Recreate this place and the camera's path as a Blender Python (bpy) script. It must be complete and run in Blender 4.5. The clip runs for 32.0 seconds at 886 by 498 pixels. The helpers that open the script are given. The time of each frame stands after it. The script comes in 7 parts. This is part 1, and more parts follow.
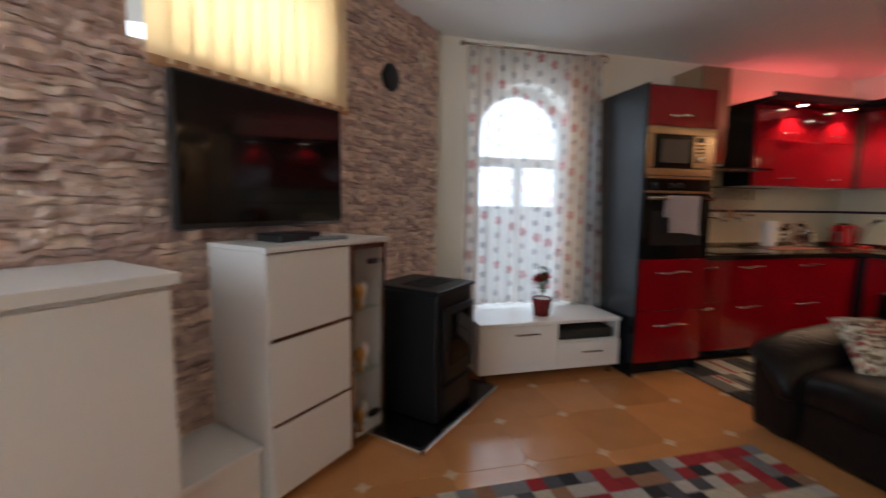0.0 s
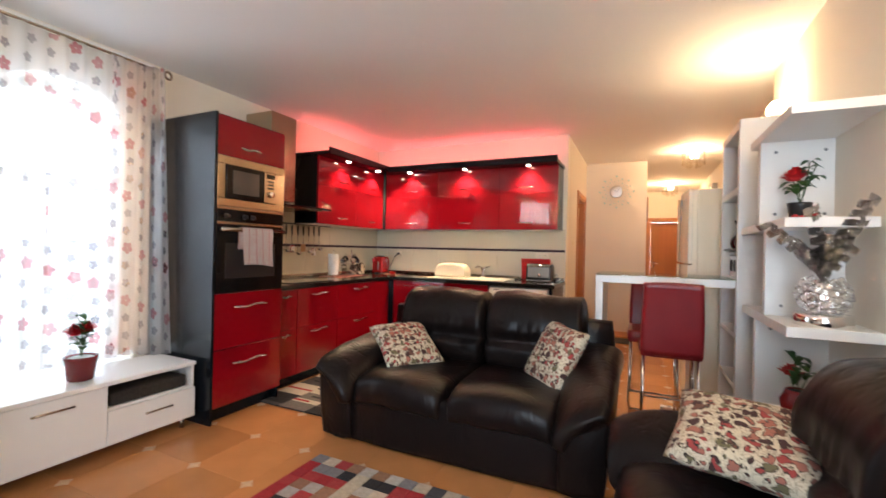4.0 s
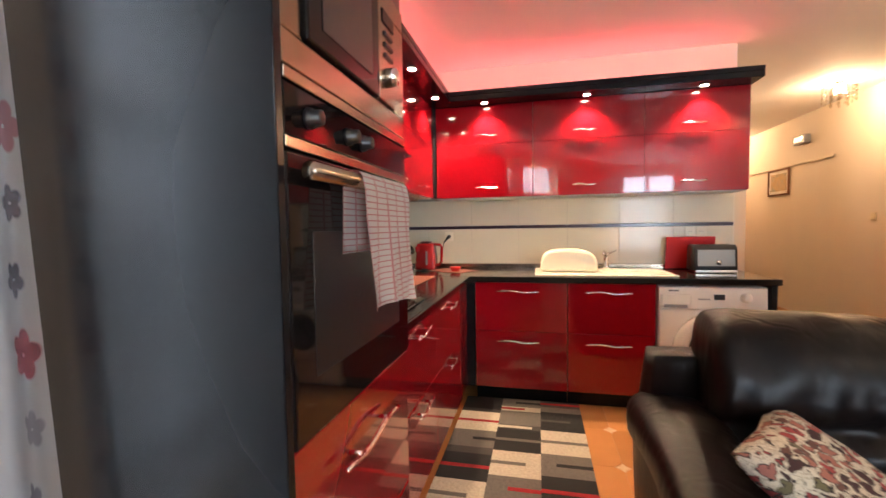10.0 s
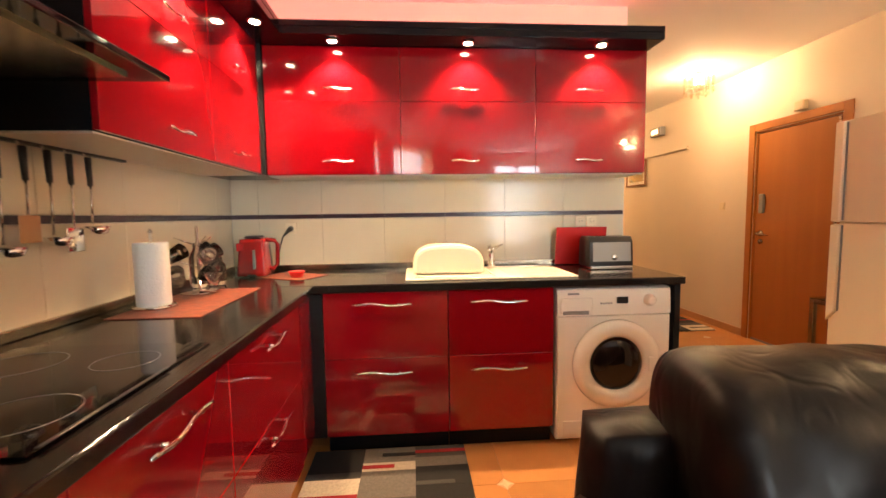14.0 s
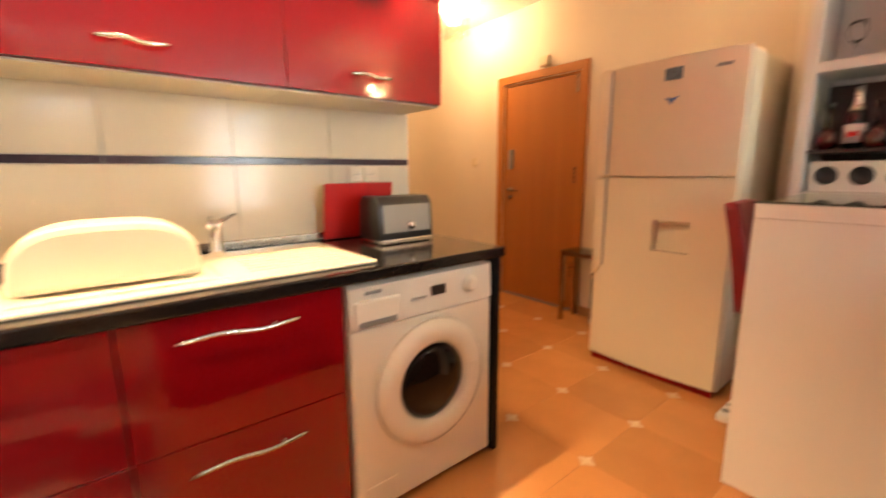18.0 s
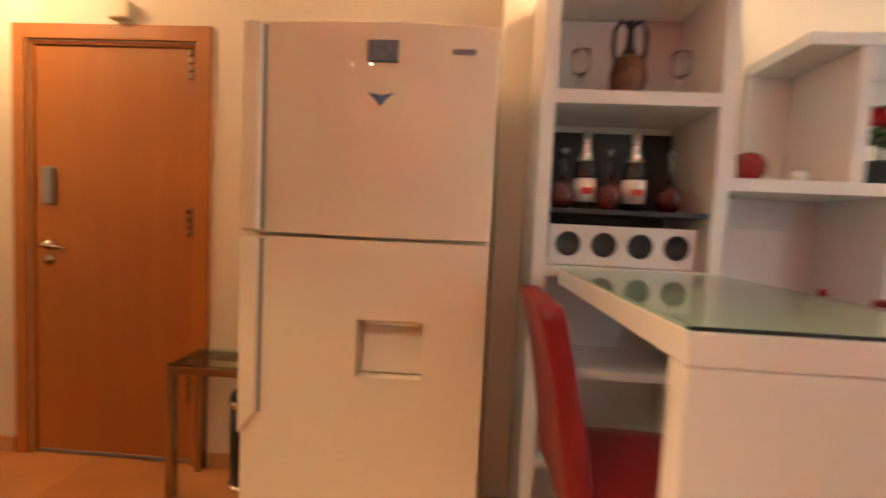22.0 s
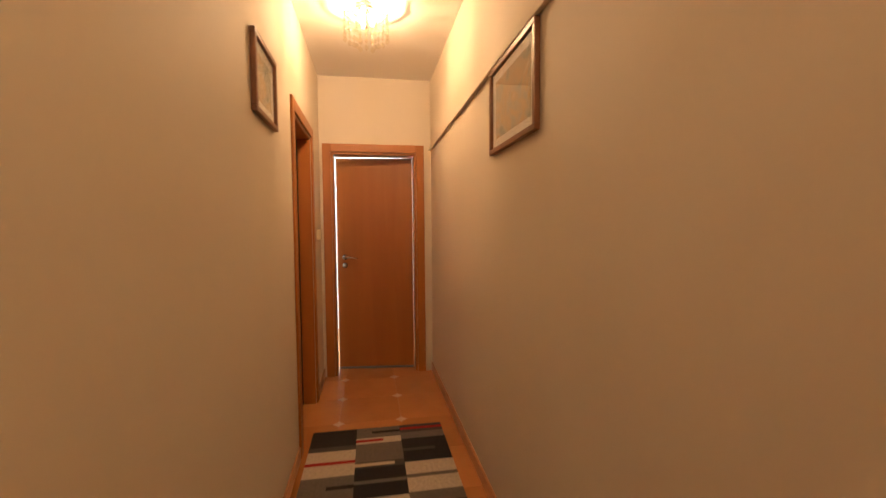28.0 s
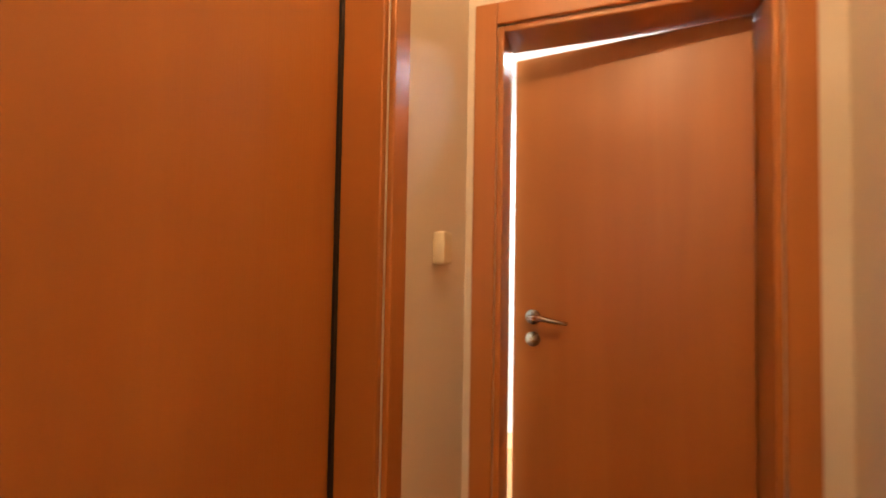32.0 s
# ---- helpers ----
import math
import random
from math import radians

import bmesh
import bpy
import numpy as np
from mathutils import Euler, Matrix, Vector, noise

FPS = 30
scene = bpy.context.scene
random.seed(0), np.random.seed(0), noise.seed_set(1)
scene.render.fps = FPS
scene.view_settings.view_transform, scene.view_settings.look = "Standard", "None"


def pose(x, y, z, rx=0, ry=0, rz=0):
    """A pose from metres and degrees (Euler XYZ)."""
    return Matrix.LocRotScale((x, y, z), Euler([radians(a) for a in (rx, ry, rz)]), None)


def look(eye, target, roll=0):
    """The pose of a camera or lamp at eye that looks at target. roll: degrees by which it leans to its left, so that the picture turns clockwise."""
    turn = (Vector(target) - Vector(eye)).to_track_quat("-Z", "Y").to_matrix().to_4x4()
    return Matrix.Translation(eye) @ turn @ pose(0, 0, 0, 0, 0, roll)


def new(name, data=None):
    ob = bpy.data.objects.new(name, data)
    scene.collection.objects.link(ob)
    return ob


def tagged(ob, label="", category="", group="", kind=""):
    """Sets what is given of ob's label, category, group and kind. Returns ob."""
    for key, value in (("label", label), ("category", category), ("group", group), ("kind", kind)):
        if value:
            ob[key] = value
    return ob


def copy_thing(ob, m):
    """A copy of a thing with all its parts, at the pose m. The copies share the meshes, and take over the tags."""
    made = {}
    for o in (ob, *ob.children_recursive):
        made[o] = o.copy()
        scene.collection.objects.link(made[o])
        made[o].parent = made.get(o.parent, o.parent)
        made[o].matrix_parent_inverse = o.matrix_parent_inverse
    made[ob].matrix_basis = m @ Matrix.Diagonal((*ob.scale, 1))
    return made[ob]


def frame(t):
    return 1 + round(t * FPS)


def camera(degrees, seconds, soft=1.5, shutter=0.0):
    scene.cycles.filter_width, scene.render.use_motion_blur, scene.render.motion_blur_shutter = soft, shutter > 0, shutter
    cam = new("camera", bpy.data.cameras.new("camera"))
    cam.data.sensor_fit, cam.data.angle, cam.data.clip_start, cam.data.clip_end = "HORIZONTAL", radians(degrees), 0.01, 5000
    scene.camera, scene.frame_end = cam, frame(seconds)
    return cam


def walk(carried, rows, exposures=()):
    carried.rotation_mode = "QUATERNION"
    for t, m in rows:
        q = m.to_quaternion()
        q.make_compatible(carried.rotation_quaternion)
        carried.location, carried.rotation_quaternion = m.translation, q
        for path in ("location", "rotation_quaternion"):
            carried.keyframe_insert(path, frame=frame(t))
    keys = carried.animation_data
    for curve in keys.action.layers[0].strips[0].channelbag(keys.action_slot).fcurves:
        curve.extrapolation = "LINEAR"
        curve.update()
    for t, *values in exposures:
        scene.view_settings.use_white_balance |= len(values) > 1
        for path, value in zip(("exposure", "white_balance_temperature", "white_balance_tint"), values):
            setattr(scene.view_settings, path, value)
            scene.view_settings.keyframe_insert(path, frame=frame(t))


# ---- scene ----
# ---- camera ----
PATH = [
    (0, (0.107, 0.012, 1.29), (0.593, 1.939, 1.072), 0.8),
    (0.5, (0.154, 0.035, 1.247), (1.305, 1.66, 1.061), 1.0),
    (1, (0.262, 0.025, 1.252), (1.953, 1.084, 1.119), 0.2),
    (1.5, (0.298, 0.009, 1.236), (2.145, 0.768, 1.122), 0.0),
    (2, (0.299, 0.003, 1.237), (2.173, 0.691, 1.118), 0.4),
    (2.5, (0.299, -0.004, 1.244), (2.183, 0.657, 1.134), 0.5),
    (3, (0.298, -0.007, 1.241), (2.184, 0.65, 1.137), 0.3),
    (3.5, (0.304, -0.014, 1.235), (2.187, 0.651, 1.117), -0.4),
    (4, (0.301, 0.003, 1.238), (2.112, 0.853, 1.24), 1.3),
    (4.5, (0.346, 0.196, 1.225), (2.134, 1.091, 1.281), 0.4),
    (6.5, (0.698, 1.23, 1.243), (2.547, 1.992, 1.27), -2.5),
    (7, (0.821, 1.341, 1.259), (2.684, 2.067, 1.203), -2.7),
    (7.5, (0.982, 1.549, 1.282), (2.846, 2.272, 1.332), -3.0),
    (8, (1.083, 1.736, 1.267), (2.979, 2.373, 1.241), -1.5),
    (8.5, (1.206, 1.898, 1.268), (3.173, 2.259, 1.229), -3.7),
    (9, (1.375, 2.039, 1.25), (3.36, 2.277, 1.193), -2.5),
    (9.5, (1.543, 2.155, 1.26), (3.506, 2.532, 1.225), -2.0),
    (10, (1.673, 2.254, 1.254), (3.622, 2.695, 1.151), -0.9),
    (10.5, (1.799, 2.395, 1.331), (3.741, 2.868, 1.244), -1.3),
    (11, (1.883, 2.425, 1.328), (3.838, 2.849, 1.344), -1.9),
    (11.5, (1.966, 2.459, 1.342), (3.887, 3.005, 1.439), -3.4),
    (12, (2.037, 2.429, 1.417), (3.862, 3.233, 1.571), -1.8),
    (12.5, (2.104, 2.355, 1.405), (3.9, 3.224, 1.553), -1.2),
    (13, (2.201, 2.279, 1.384), (4.124, 2.819, 1.478), -1.2),
    (13.5, (2.349, 2.243, 1.296), (4.34, 2.413, 1.216), -1.0),
    (14, (2.516, 2.238, 1.244), (4.505, 2.095, 1.084), -0.8),
    (14.5, (2.635, 2.228, 1.201), (4.613, 2.193, 0.911), -1.6),
    (16.5, (2.975, 2.168, 1.167), (4.839, 2.69, 0.664), 0.4),
    (17, (3.161, 2.201, 1.189), (5.086, 1.98, 0.693), -2.4),
    (17.5, (3.319, 2.139, 1.186), (5.111, 1.431, 0.651), -3.1),
    (18, (3.497, 2.049, 1.198), (5.026, 0.81, 0.84), -0.4),
    (18.5, (3.622, 1.968, 1.214), (4.726, 0.316, 0.987), 0.8),
    (19, (3.771, 1.917, 1.237), (4.353, 0.015, 1.028), -0.7),
    (19.5, (3.877, 1.82, 1.231), (4.245, -0.138, 1.053), 0.4),
    (20, (3.987, 1.653, 1.241), (4.165, -0.339, 1.196), 0.0),
    (20.5, (4.106, 1.52, 1.253), (4.032, -0.478, 1.192), -0.4),
    (21, (4.193, 1.377, 1.228), (3.799, -0.577, 1.061), -1.1),
    (21.5, (4.22, 1.189, 1.204), (3.874, -0.777, 1.072), -0.3),
    (22, (4.262, 0.879, 1.215), (4.378, -1.115, 1.098), 2.7),
    (22.5, (4.408, 0.74, 1.223), (4.999, -1.165, 1.071), 0.1),
    (23, (4.569, 0.623, 1.277), (5.725, -1.005, 1.171), 0.3),
    (23.5, (4.659, 0.388, 1.295), (6.34, -0.69, 1.177), 2.1),
    (24, (4.813, 0.263, 1.261), (6.697, -0.384, 1.073), 1.4),
    (24.5, (5.102, 0.175, 1.269), (6.963, -0.546, 1.142), 2.5),
    (26.5, (6.039, -0.008, 1.246), (7.957, -0.57, 1.188), 0.2),
    (27, (6.293, -0.232, 1.3), (8.24, -0.687, 1.263), 2.5),
    (27.5, (6.597, -0.362, 1.29), (8.57, -0.675, 1.181), 2.3),
    (28, (6.915, -0.469, 1.306), (8.883, -0.81, 1.203), -0.5),
    (28.5, (7.229, -0.572, 1.303), (9.226, -0.67, 1.25), 1.4),
    (29, (7.537, -0.627, 1.278), (9.536, -0.582, 1.23), 0.7),
    (29.5, (7.856, -0.609, 1.295), (9.855, -0.573, 1.243), -0.8),
    (30, (8.255, -0.636, 1.333), (10.243, -0.429, 1.259), -0.1),
    (30.5, (8.553, -0.516, 1.373), (10.548, -0.424, 1.267), -0.4),
    (31, (8.894, -0.432, 1.246), (10.892, -0.52, 1.253), -0.6),
    (31.5, (9.195, -0.397, 1.222), (11.18, -0.174, 1.324), 1.0),
    (32, (9.411, -0.428, 1.217), (11.298, 0.232, 1.283), 1.0),
]
EXPOSURE = [  # seconds, stops, kelvin, tint
    (0.0, -0.7, 6050, 10), (0.5, -0.62, 6050, 10), (1.0, -0.48, 6000, 10), (2.0, -0.04, 6000, 10), (4.0, 0.58, 6100, 10), (7.0, 0.08, 6050, 12), (9.0, 0.50, 6150, 12),
    (12.0, 0.82, 6000, 12), (14.0, 0.92, 7150, 12), (17.0, 1.05, 7350, 12), (20.0, 0.74, 7150, 10), (22.0, 0.85, 6800, 10), (24.0, 0.42, 6700, 10), (26.5, -0.1, 6600, 10), (29.0, -0.05, 6500, 10), (30.0, -0.12, 6500, 10), (31.0, 0.0, 6500, 10), (32.0, 0.4, 6500, 10)]
cam = camera(92.7, 32.0, 1.5, 0.5)
walk(cam, [(t, look(eye, target, roll)) for t, eye, target, roll in PATH], EXPOSURE)

# ---- world, sun and lamps ----
world = bpy.data.worlds.new("world")
scene.world = world
world.use_nodes = True
wn = world.node_tree.nodes
sky = wn.new("ShaderNodeTexSky")
sky.sky_type, sky.sun_disc, sky.sun_elevation, sky.sun_rotation = "NISHITA", False, radians(58), radians(187)
wn["Background"].inputs[1].default_value = 0.12
world.node_tree.links.new(sky.outputs[0], wn["Background"].inputs[0])


def lamp(name, kind, m, power, color, **more):
    data = bpy.data.lights.new(name, kind)
    data.energy, data.color = power, color
    for key, value in more.items():
        if key == "size":
            data.shape = "RECTANGLE"
            data.size, data.size_y = value
        elif key == "radius":
            data.shadow_soft_size = value
        elif key == "cone":
            data.spot_size, data.spot_blend = radians(value), 0.6
        elif key == "angle":
            data.angle = radians(value)
    ob = new(name, data)
    ob.matrix_world = m
    return tagged(ob, kind="structure")


DAY, WARM, RED = (0.76, 0.89, 1.0), (1.0, 0.60, 0.31), (1.0, 0.12, 0.11)
lamp("sun", "SUN", look((0.2, -3, 14), (1.2, 5.4, 0.5)), 4.0, (1.0, 0.95, 0.88), angle=1.0)
# sky light in the three window openings of the living room
lamp("window_light", "AREA", look((1.71, 3.62, 1.35), (1.71, 0.0, 1.15)), 11, DAY, size=(0.85, 1.8))
lamp("window_light_blind", "AREA", look((-0.35, 2.33, 2.16), (0.8, 1.18, 2.16)), 19, DAY, size=(0.85, 0.5))
lamp("window_light_rear", "AREA", look((-2.235, -0.18, 1.25), (2.0, -0.18, 1.2)), 100, DAY, size=(1.15, 2.2))
# red strip behind the cornice of the wall cabinets
lamp("red_strip_back", "AREA", pose(5.20, 2.0, 2.262, 180), 5.2, RED, size=(0.10, 2.2))
lamp("red_strip_left", "AREA", pose(4.35, 3.28, 2.262, 180), 3.0, RED, size=(1.15, 0.10))
SPOTS = [(4.92, 2.65), (4.92, 1.91), (4.92, 1.15), (4.12, 2.98), (4.70, 2.98)]
for sx, sy in SPOTS:
    aim = (4.80, sy, 0.9) if sy < 2.9 else (sx, 2.86, 0.9)
    lamp("cornice_spot_light", "SPOT", look((sx, sy, 2.185), aim), 66.0, (1.0, 0.72, 0.42), radius=0.02, cone=118)
HALL_LAMPS = [(6.56, -0.58), (9.48, -0.47)]
for hx, hy in HALL_LAMPS:
    lamp("hall_bulb", "POINT", pose(hx, hy, 2.505), 25.5, WARM, radius=0.005)
WALL_LAMPS = [(3.76, -0.77, 2.235), (1.69, -0.79, 2.16)]
for lx, ly, lz in WALL_LAMPS:
    lamp("wall_bulb", "POINT", pose(lx, ly + 0.06, lz + 0.06), 8.5, (1.0, 0.66, 0.34), radius=0.04)
# unseen overhead lamp, added in place of window daylight behind the ajar door
lamp("far_room_light", "AREA", look((11.7, -0.55, 2.4), (11.7, -0.55, 0.0)), 85, DAY, size=(0.8, 0.8))

# ---- materials ----
def mat(name, color, rough=0.5, metal=0.0, var=0.06, scale=6.0, bump=0.02, fine=60.0, coat=0.0, stretch=(1, 1, 1), spec=0.5):
    """Principled surface with broad tone variation, fine grain in roughness, and fine relief."""
    m = bpy.data.materials.new(name)
    m.use_nodes = True
    n, l = m.node_tree.nodes, m.node_tree.links
    b = n["Principled BSDF"]
    tc = n.new("ShaderNodeTexCoord")
    mp = n.new("ShaderNodeMapping")
    mp.inputs["Scale"].default_value = stretch
    l.new(tc.outputs["Object"], mp.inputs["Vector"])
    big, small = n.new("ShaderNodeTexNoise"), n.new("ShaderNodeTexNoise")
    big.inputs["Scale"].default_value, small.inputs["Scale"].default_value = scale, fine
    big.inputs["Detail"].default_value, small.inputs["Detail"].default_value = 4, 3
    l.new(mp.outputs[0], big.inputs["Vector"])
    l.new(mp.outputs[0], small.inputs["Vector"])
    ramp = n.new("ShaderNodeMix")
    ramp.data_type = "RGBA"
    ramp.inputs["A"].default_value = (*[c * (1 - var) for c in color], 1)
    ramp.inputs["B"].default_value = (*[min(1, c * (1 + var)) for c in color], 1)
    l.new(big.outputs["Fac"], ramp.inputs["Factor"])
    l.new(ramp.outputs["Result"], b.inputs["Base Color"])
    rr = n.new("ShaderNodeMapRange")
    rr.inputs["To Min"].default_value, rr.inputs["To Max"].default_value = rough * 0.85, min(1, rough * 1.15)
    l.new(small.outputs["Fac"], rr.inputs["Value"])
    l.new(rr.outputs[0], b.inputs["Roughness"])
    b.inputs["Metallic"].default_value = metal
    b.inputs["Specular IOR Level"].default_value = spec
    if coat:
        b.inputs["Coat Weight"].default_value, b.inputs["Coat Roughness"].default_value = coat, 0.03
    if bump:
        bp = n.new("ShaderNodeBump")
        bp.inputs["Strength"].default_value, bp.inputs["Distance"].default_value = min(1, bump * 10), 0.004
        l.new(small.outputs["Fac"], bp.inputs["Height"])
        l.new(bp.outputs[0], b.inputs["Normal"])
    return m


def glow(name, color, power):
    m = mat(name, color, 0.5, bump=0)
    b = m.node_tree.nodes["Principled BSDF"]
    b.inputs["Emission Color"].default_value, b.inputs["Emission Strength"].default_value = (*color, 1), power
    return m


def clear(name, color=(1, 1, 1), rough=0.02, ior=1.45):
    m = mat(name, color, rough, bump=0, var=0.0)
    b = m.node_tree.nodes["Principled BSDF"]
    b.inputs["Transmission Weight"].default_value, b.inputs["IOR"].default_value = 1.0, ior
    return m


def thin_pane(name, tint=(1, 1, 1), gloss=0.9):
    """A thin sheet of glass: see-through, with a mirror-like skin that strengthens at a slant."""
    m = bpy.data.materials.new(name)
    m.use_nodes = True
    n, l = m.node_tree.nodes, m.node_tree.links
    n.remove(n["Principled BSDF"])
    clr, gl, mx, lw_, p5, k = n.new("ShaderNodeBsdfTransparent"), n.new("ShaderNodeBsdfGlossy"), n.new("ShaderNodeMixShader"), n.new("ShaderNodeLayerWeight"), n.new("ShaderNodeMath"), n.new("ShaderNodeMath")
    clr.inputs[0].default_value, gl.inputs["Roughness"].default_value, lw_.inputs[0].default_value = (*tint, 1), 0.02, 0.5
    p5.operation, p5.inputs[1].default_value = "POWER", 5.0
    k.operation, k.inputs[1].default_value, k.inputs[2].default_value = "MULTIPLY_ADD", gloss, 0.035
    l.new(lw_.outputs["Facing"], p5.inputs[0])
    l.new(p5.outputs[0], k.inputs[0])
    l.new(k.outputs[0], mx.inputs[0])
    l.new(clr.outputs[0], mx.inputs[1])
    l.new(gl.outputs[0], mx.inputs[2])
    l.new(mx.outputs[0], n["Material Output"].inputs[0])
    return m


def wood(name, dark, light, rough=0.38, along="Z", spread=9.0):
    """Veneer: long bands along one axis, fine pores across."""
    m = mat(name, light, rough, bump=0.012, fine=220, stretch={"Z": (1, 1, 0.06), "X": (0.06, 1, 1), "Y": (1, 0.06, 1)}[along])
    n, l = m.node_tree.nodes, m.node_tree.links
    mixes = [x for x in n if x.type == "MIX"][0]
    mixes.inputs["A"].default_value, mixes.inputs["B"].default_value = (*dark, 1), (*light, 1)
    big = [x for x in n if x.type == "TEX_NOISE"][0]
    big.inputs["Scale"].default_value, big.inputs["Distortion"].default_value, big.inputs["Detail"].default_value = spread, 0.6, 8
    return m


M = dict(
    redmatt=mat("red_melamine_carcass", (0.17, 0.004, 0.008), 0.5, var=0.05, bump=0.0),
    wall=mat("cream_wall_paint", (0.78, 0.72, 0.61), 0.75, var=0.04, scale=1.2, bump=0.03, fine=140),
    wall_hall=mat("wallpaper_cream", (0.70, 0.62, 0.51), 0.66, var=0.035, scale=3.0, bump=0.02, fine=120, stretch=(1, 1, 0.35)),
    ceiling=mat("ceiling_paint", (0.86, 0.84, 0.81), 0.8, var=0.03, scale=1.0, bump=0.02, fine=160),
    grout=mat("tile_grout", (0.46, 0.25, 0.12), 0.85, scale=20, bump=0.05),
    red=mat("red_gloss_lacquer", (0.235, 0.003, 0.008), 0.12, var=0.05, scale=3, bump=0.0, coat=1.0, spec=0.15),
    black=mat("black_melamine", (0.008, 0.009, 0.011), 0.22, var=0.05, scale=3, bump=0.0, fine=900, spec=0.24),
    counter=mat("black_stone_counter", (0.014, 0.011, 0.010), 0.10, var=0.4, scale=90, bump=0.004, fine=300, spec=0.36),
    chrome=mat("polished_chrome", (0.86, 0.85, 0.83), 0.10, 1.0, var=0.03, bump=0.0),
    steel=mat("brushed_steel", (0.40, 0.325, 0.25), 0.22, 1.0, var=0.03, scale=2, bump=0.0, fine=25, stretch=(0.3, 1, 1)),
    blackglass=mat("black_glass", (0.008, 0.007, 0.007), 0.05, var=0.05, bump=0.0, spec=0.26),
    white=mat("white_melamine", (0.80, 0.78, 0.75), 0.30, var=0.025, scale=3, bump=0.008, fine=200),
    whitegloss=mat("white_enamel", (0.80, 0.76, 0.69), 0.16, var=0.02, scale=2, bump=0.003),
    fridge=mat("cream_enamel", (0.83, 0.735, 0.565), 0.022, var=0.02, scale=2, bump=0.0),
    cream=mat("cream_composite", (0.82, 0.74, 0.58), 0.22, var=0.03, bump=0.004),
    splash=mat("cream_glazed_tile", (0.72, 0.65, 0.50), 0.13, var=0.05, scale=3, bump=0.004, fine=30, spec=0.28),
    band=mat("dark_mosaic_border", (0.05, 0.03, 0.04), 0.15, var=0.7, scale=70, bump=0.03),
    leather=mat("dark_brown_leather", (0.0080, 0.0052, 0.0048), 0.36, var=0.3, scale=7, bump=0.006, fine=160, spec=0.21),
    redleather=mat("red_leatherette", (0.20, 0.008, 0.012), 0.36, var=0.1, scale=9, bump=0.03, fine=200),
    door=wood("door_veneer_beech", (0.32, 0.104, 0.019), (0.43, 0.160, 0.034)),
    frame=wood("door_frame_beech", (0.35, 0.116, 0.021), (0.45, 0.172, 0.038)),
    skirting=mat("terracotta_skirting", (0.50, 0.26, 0.12), 0.3, var=0.1, scale=5),
    plastic=mat("black_plastic", (0.014, 0.014, 0.015), 0.3, bump=0.004),
    ivory=mat("ivory_plastic", (0.70, 0.60, 0.42), 0.4, bump=0.003),
    stove=mat("black_cast_steel", (0.008, 0.008, 0.009), 0.40, var=0.2, scale=12, bump=0.02, fine=120, spec=0.3),
    glass=clear("clear_glass"),
    pane=thin_pane("window_glass"),
    greenpane=thin_pane("green_edged_sheet_glass", (0.86, 0.95, 0.90)),
    underside=mat("beige_cabinet_underside", (0.60, 0.54, 0.45), 0.4, bump=0.01),
    redglass=mat("red_glass", (0.075, 0.002, 0.004), 0.05, bump=0.0, coat=0.5),
    redplastic=mat("red_plastic", (0.26, 0.008, 0.010), 0.22, bump=0.003),
    redpaint=mat("red_painted_tray", (0.55, 0.02, 0.02), 0.3, bump=0.004),
    leaf=mat("leaf_green", (0.035, 0.09, 0.02), 0.45, var=0.35, scale=30, bump=0.03),
    petal=mat("red_petal", (0.50, 0.010, 0.014), 0.55, var=0.3, scale=40, bump=0.03),
    stem=mat("stem_green", (0.06, 0.10, 0.03), 0.5),
    wine=mat("dark_bottle_glass", (0.012, 0.012, 0.010), 0.06, var=0.1, bump=0.0, coat=0.4),
    paper=mat("white_paper_towel", (0.82, 0.80, 0.76), 0.9, bump=0.06, fine=90),
    brownvase=mat("brown_glazed_ceramic", (0.13, 0.05, 0.02), 0.25, var=0.9, scale=26),
    picframe=mat("dark_wood_frame", (0.20, 0.075, 0.025), 0.35, var=0.25, scale=20),
    bulb=glow("lamp_bulb", (1.0, 0.80, 0.50), 30),
    spotglow=glow("spot_bulb", (1.0, 0.86, 0.62), 60),
    rubber=mat("dark_rubber_mat", (0.022, 0.017, 0.015), 0.9, var=0.3, scale=60, bump=0.15, fine=300),
    brass=mat("aged_brass", (0.60, 0.42, 0.18), 0.3, 1.0),
    blue=mat("blue_print", (0.08, 0.18, 0.40), 0.4),
    grey=mat("grey_plastic", (0.22, 0.22, 0.22), 0.35),
    stone_gold=mat("gold_ornament", (0.55, 0.30, 0.08), 0.3, 0.8, var=0.4, scale=40),
)

# creases in the leather: long soft wrinkles laid over the fine grain
for key in ("leather", "redleather"):
    n, l = M[key].node_tree.nodes, M[key].node_tree.links
    tcw, mpw, nzw, bw = n.new("ShaderNodeTexCoord"), n.new("ShaderNodeMapping"), n.new("ShaderNodeTexNoise"), n.new("ShaderNodeBump")
    mpw.inputs["Scale"].default_value = (1.0, 1.0, 0.45)
    nzw.inputs["Scale"].default_value, nzw.inputs["Detail"].default_value, nzw.inputs["Distortion"].default_value = (12, 4, 1.6) if key == "leather" else (9, 2, 0.6)
    nzw.noise_type = "RIDGED_MULTIFRACTAL"
    bw.inputs["Strength"].default_value, bw.inputs["Distance"].default_value, bw.invert = (0.65 if key == "leather" else 0.10), 0.006, True
    l.new(tcw.outputs["Object"], mpw.inputs[0])
    l.new(mpw.outputs[0], nzw.inputs["Vector"])
    l.new(nzw.outputs["Fac"], bw.inputs["Height"])
    fine_b = [x for x in n if x.type == "BUMP" and x != bw][0]
    l.new(fine_b.outputs[0], bw.inputs["Normal"])
    l.new(bw.outputs[0], n["Principled BSDF"].inputs["Normal"])

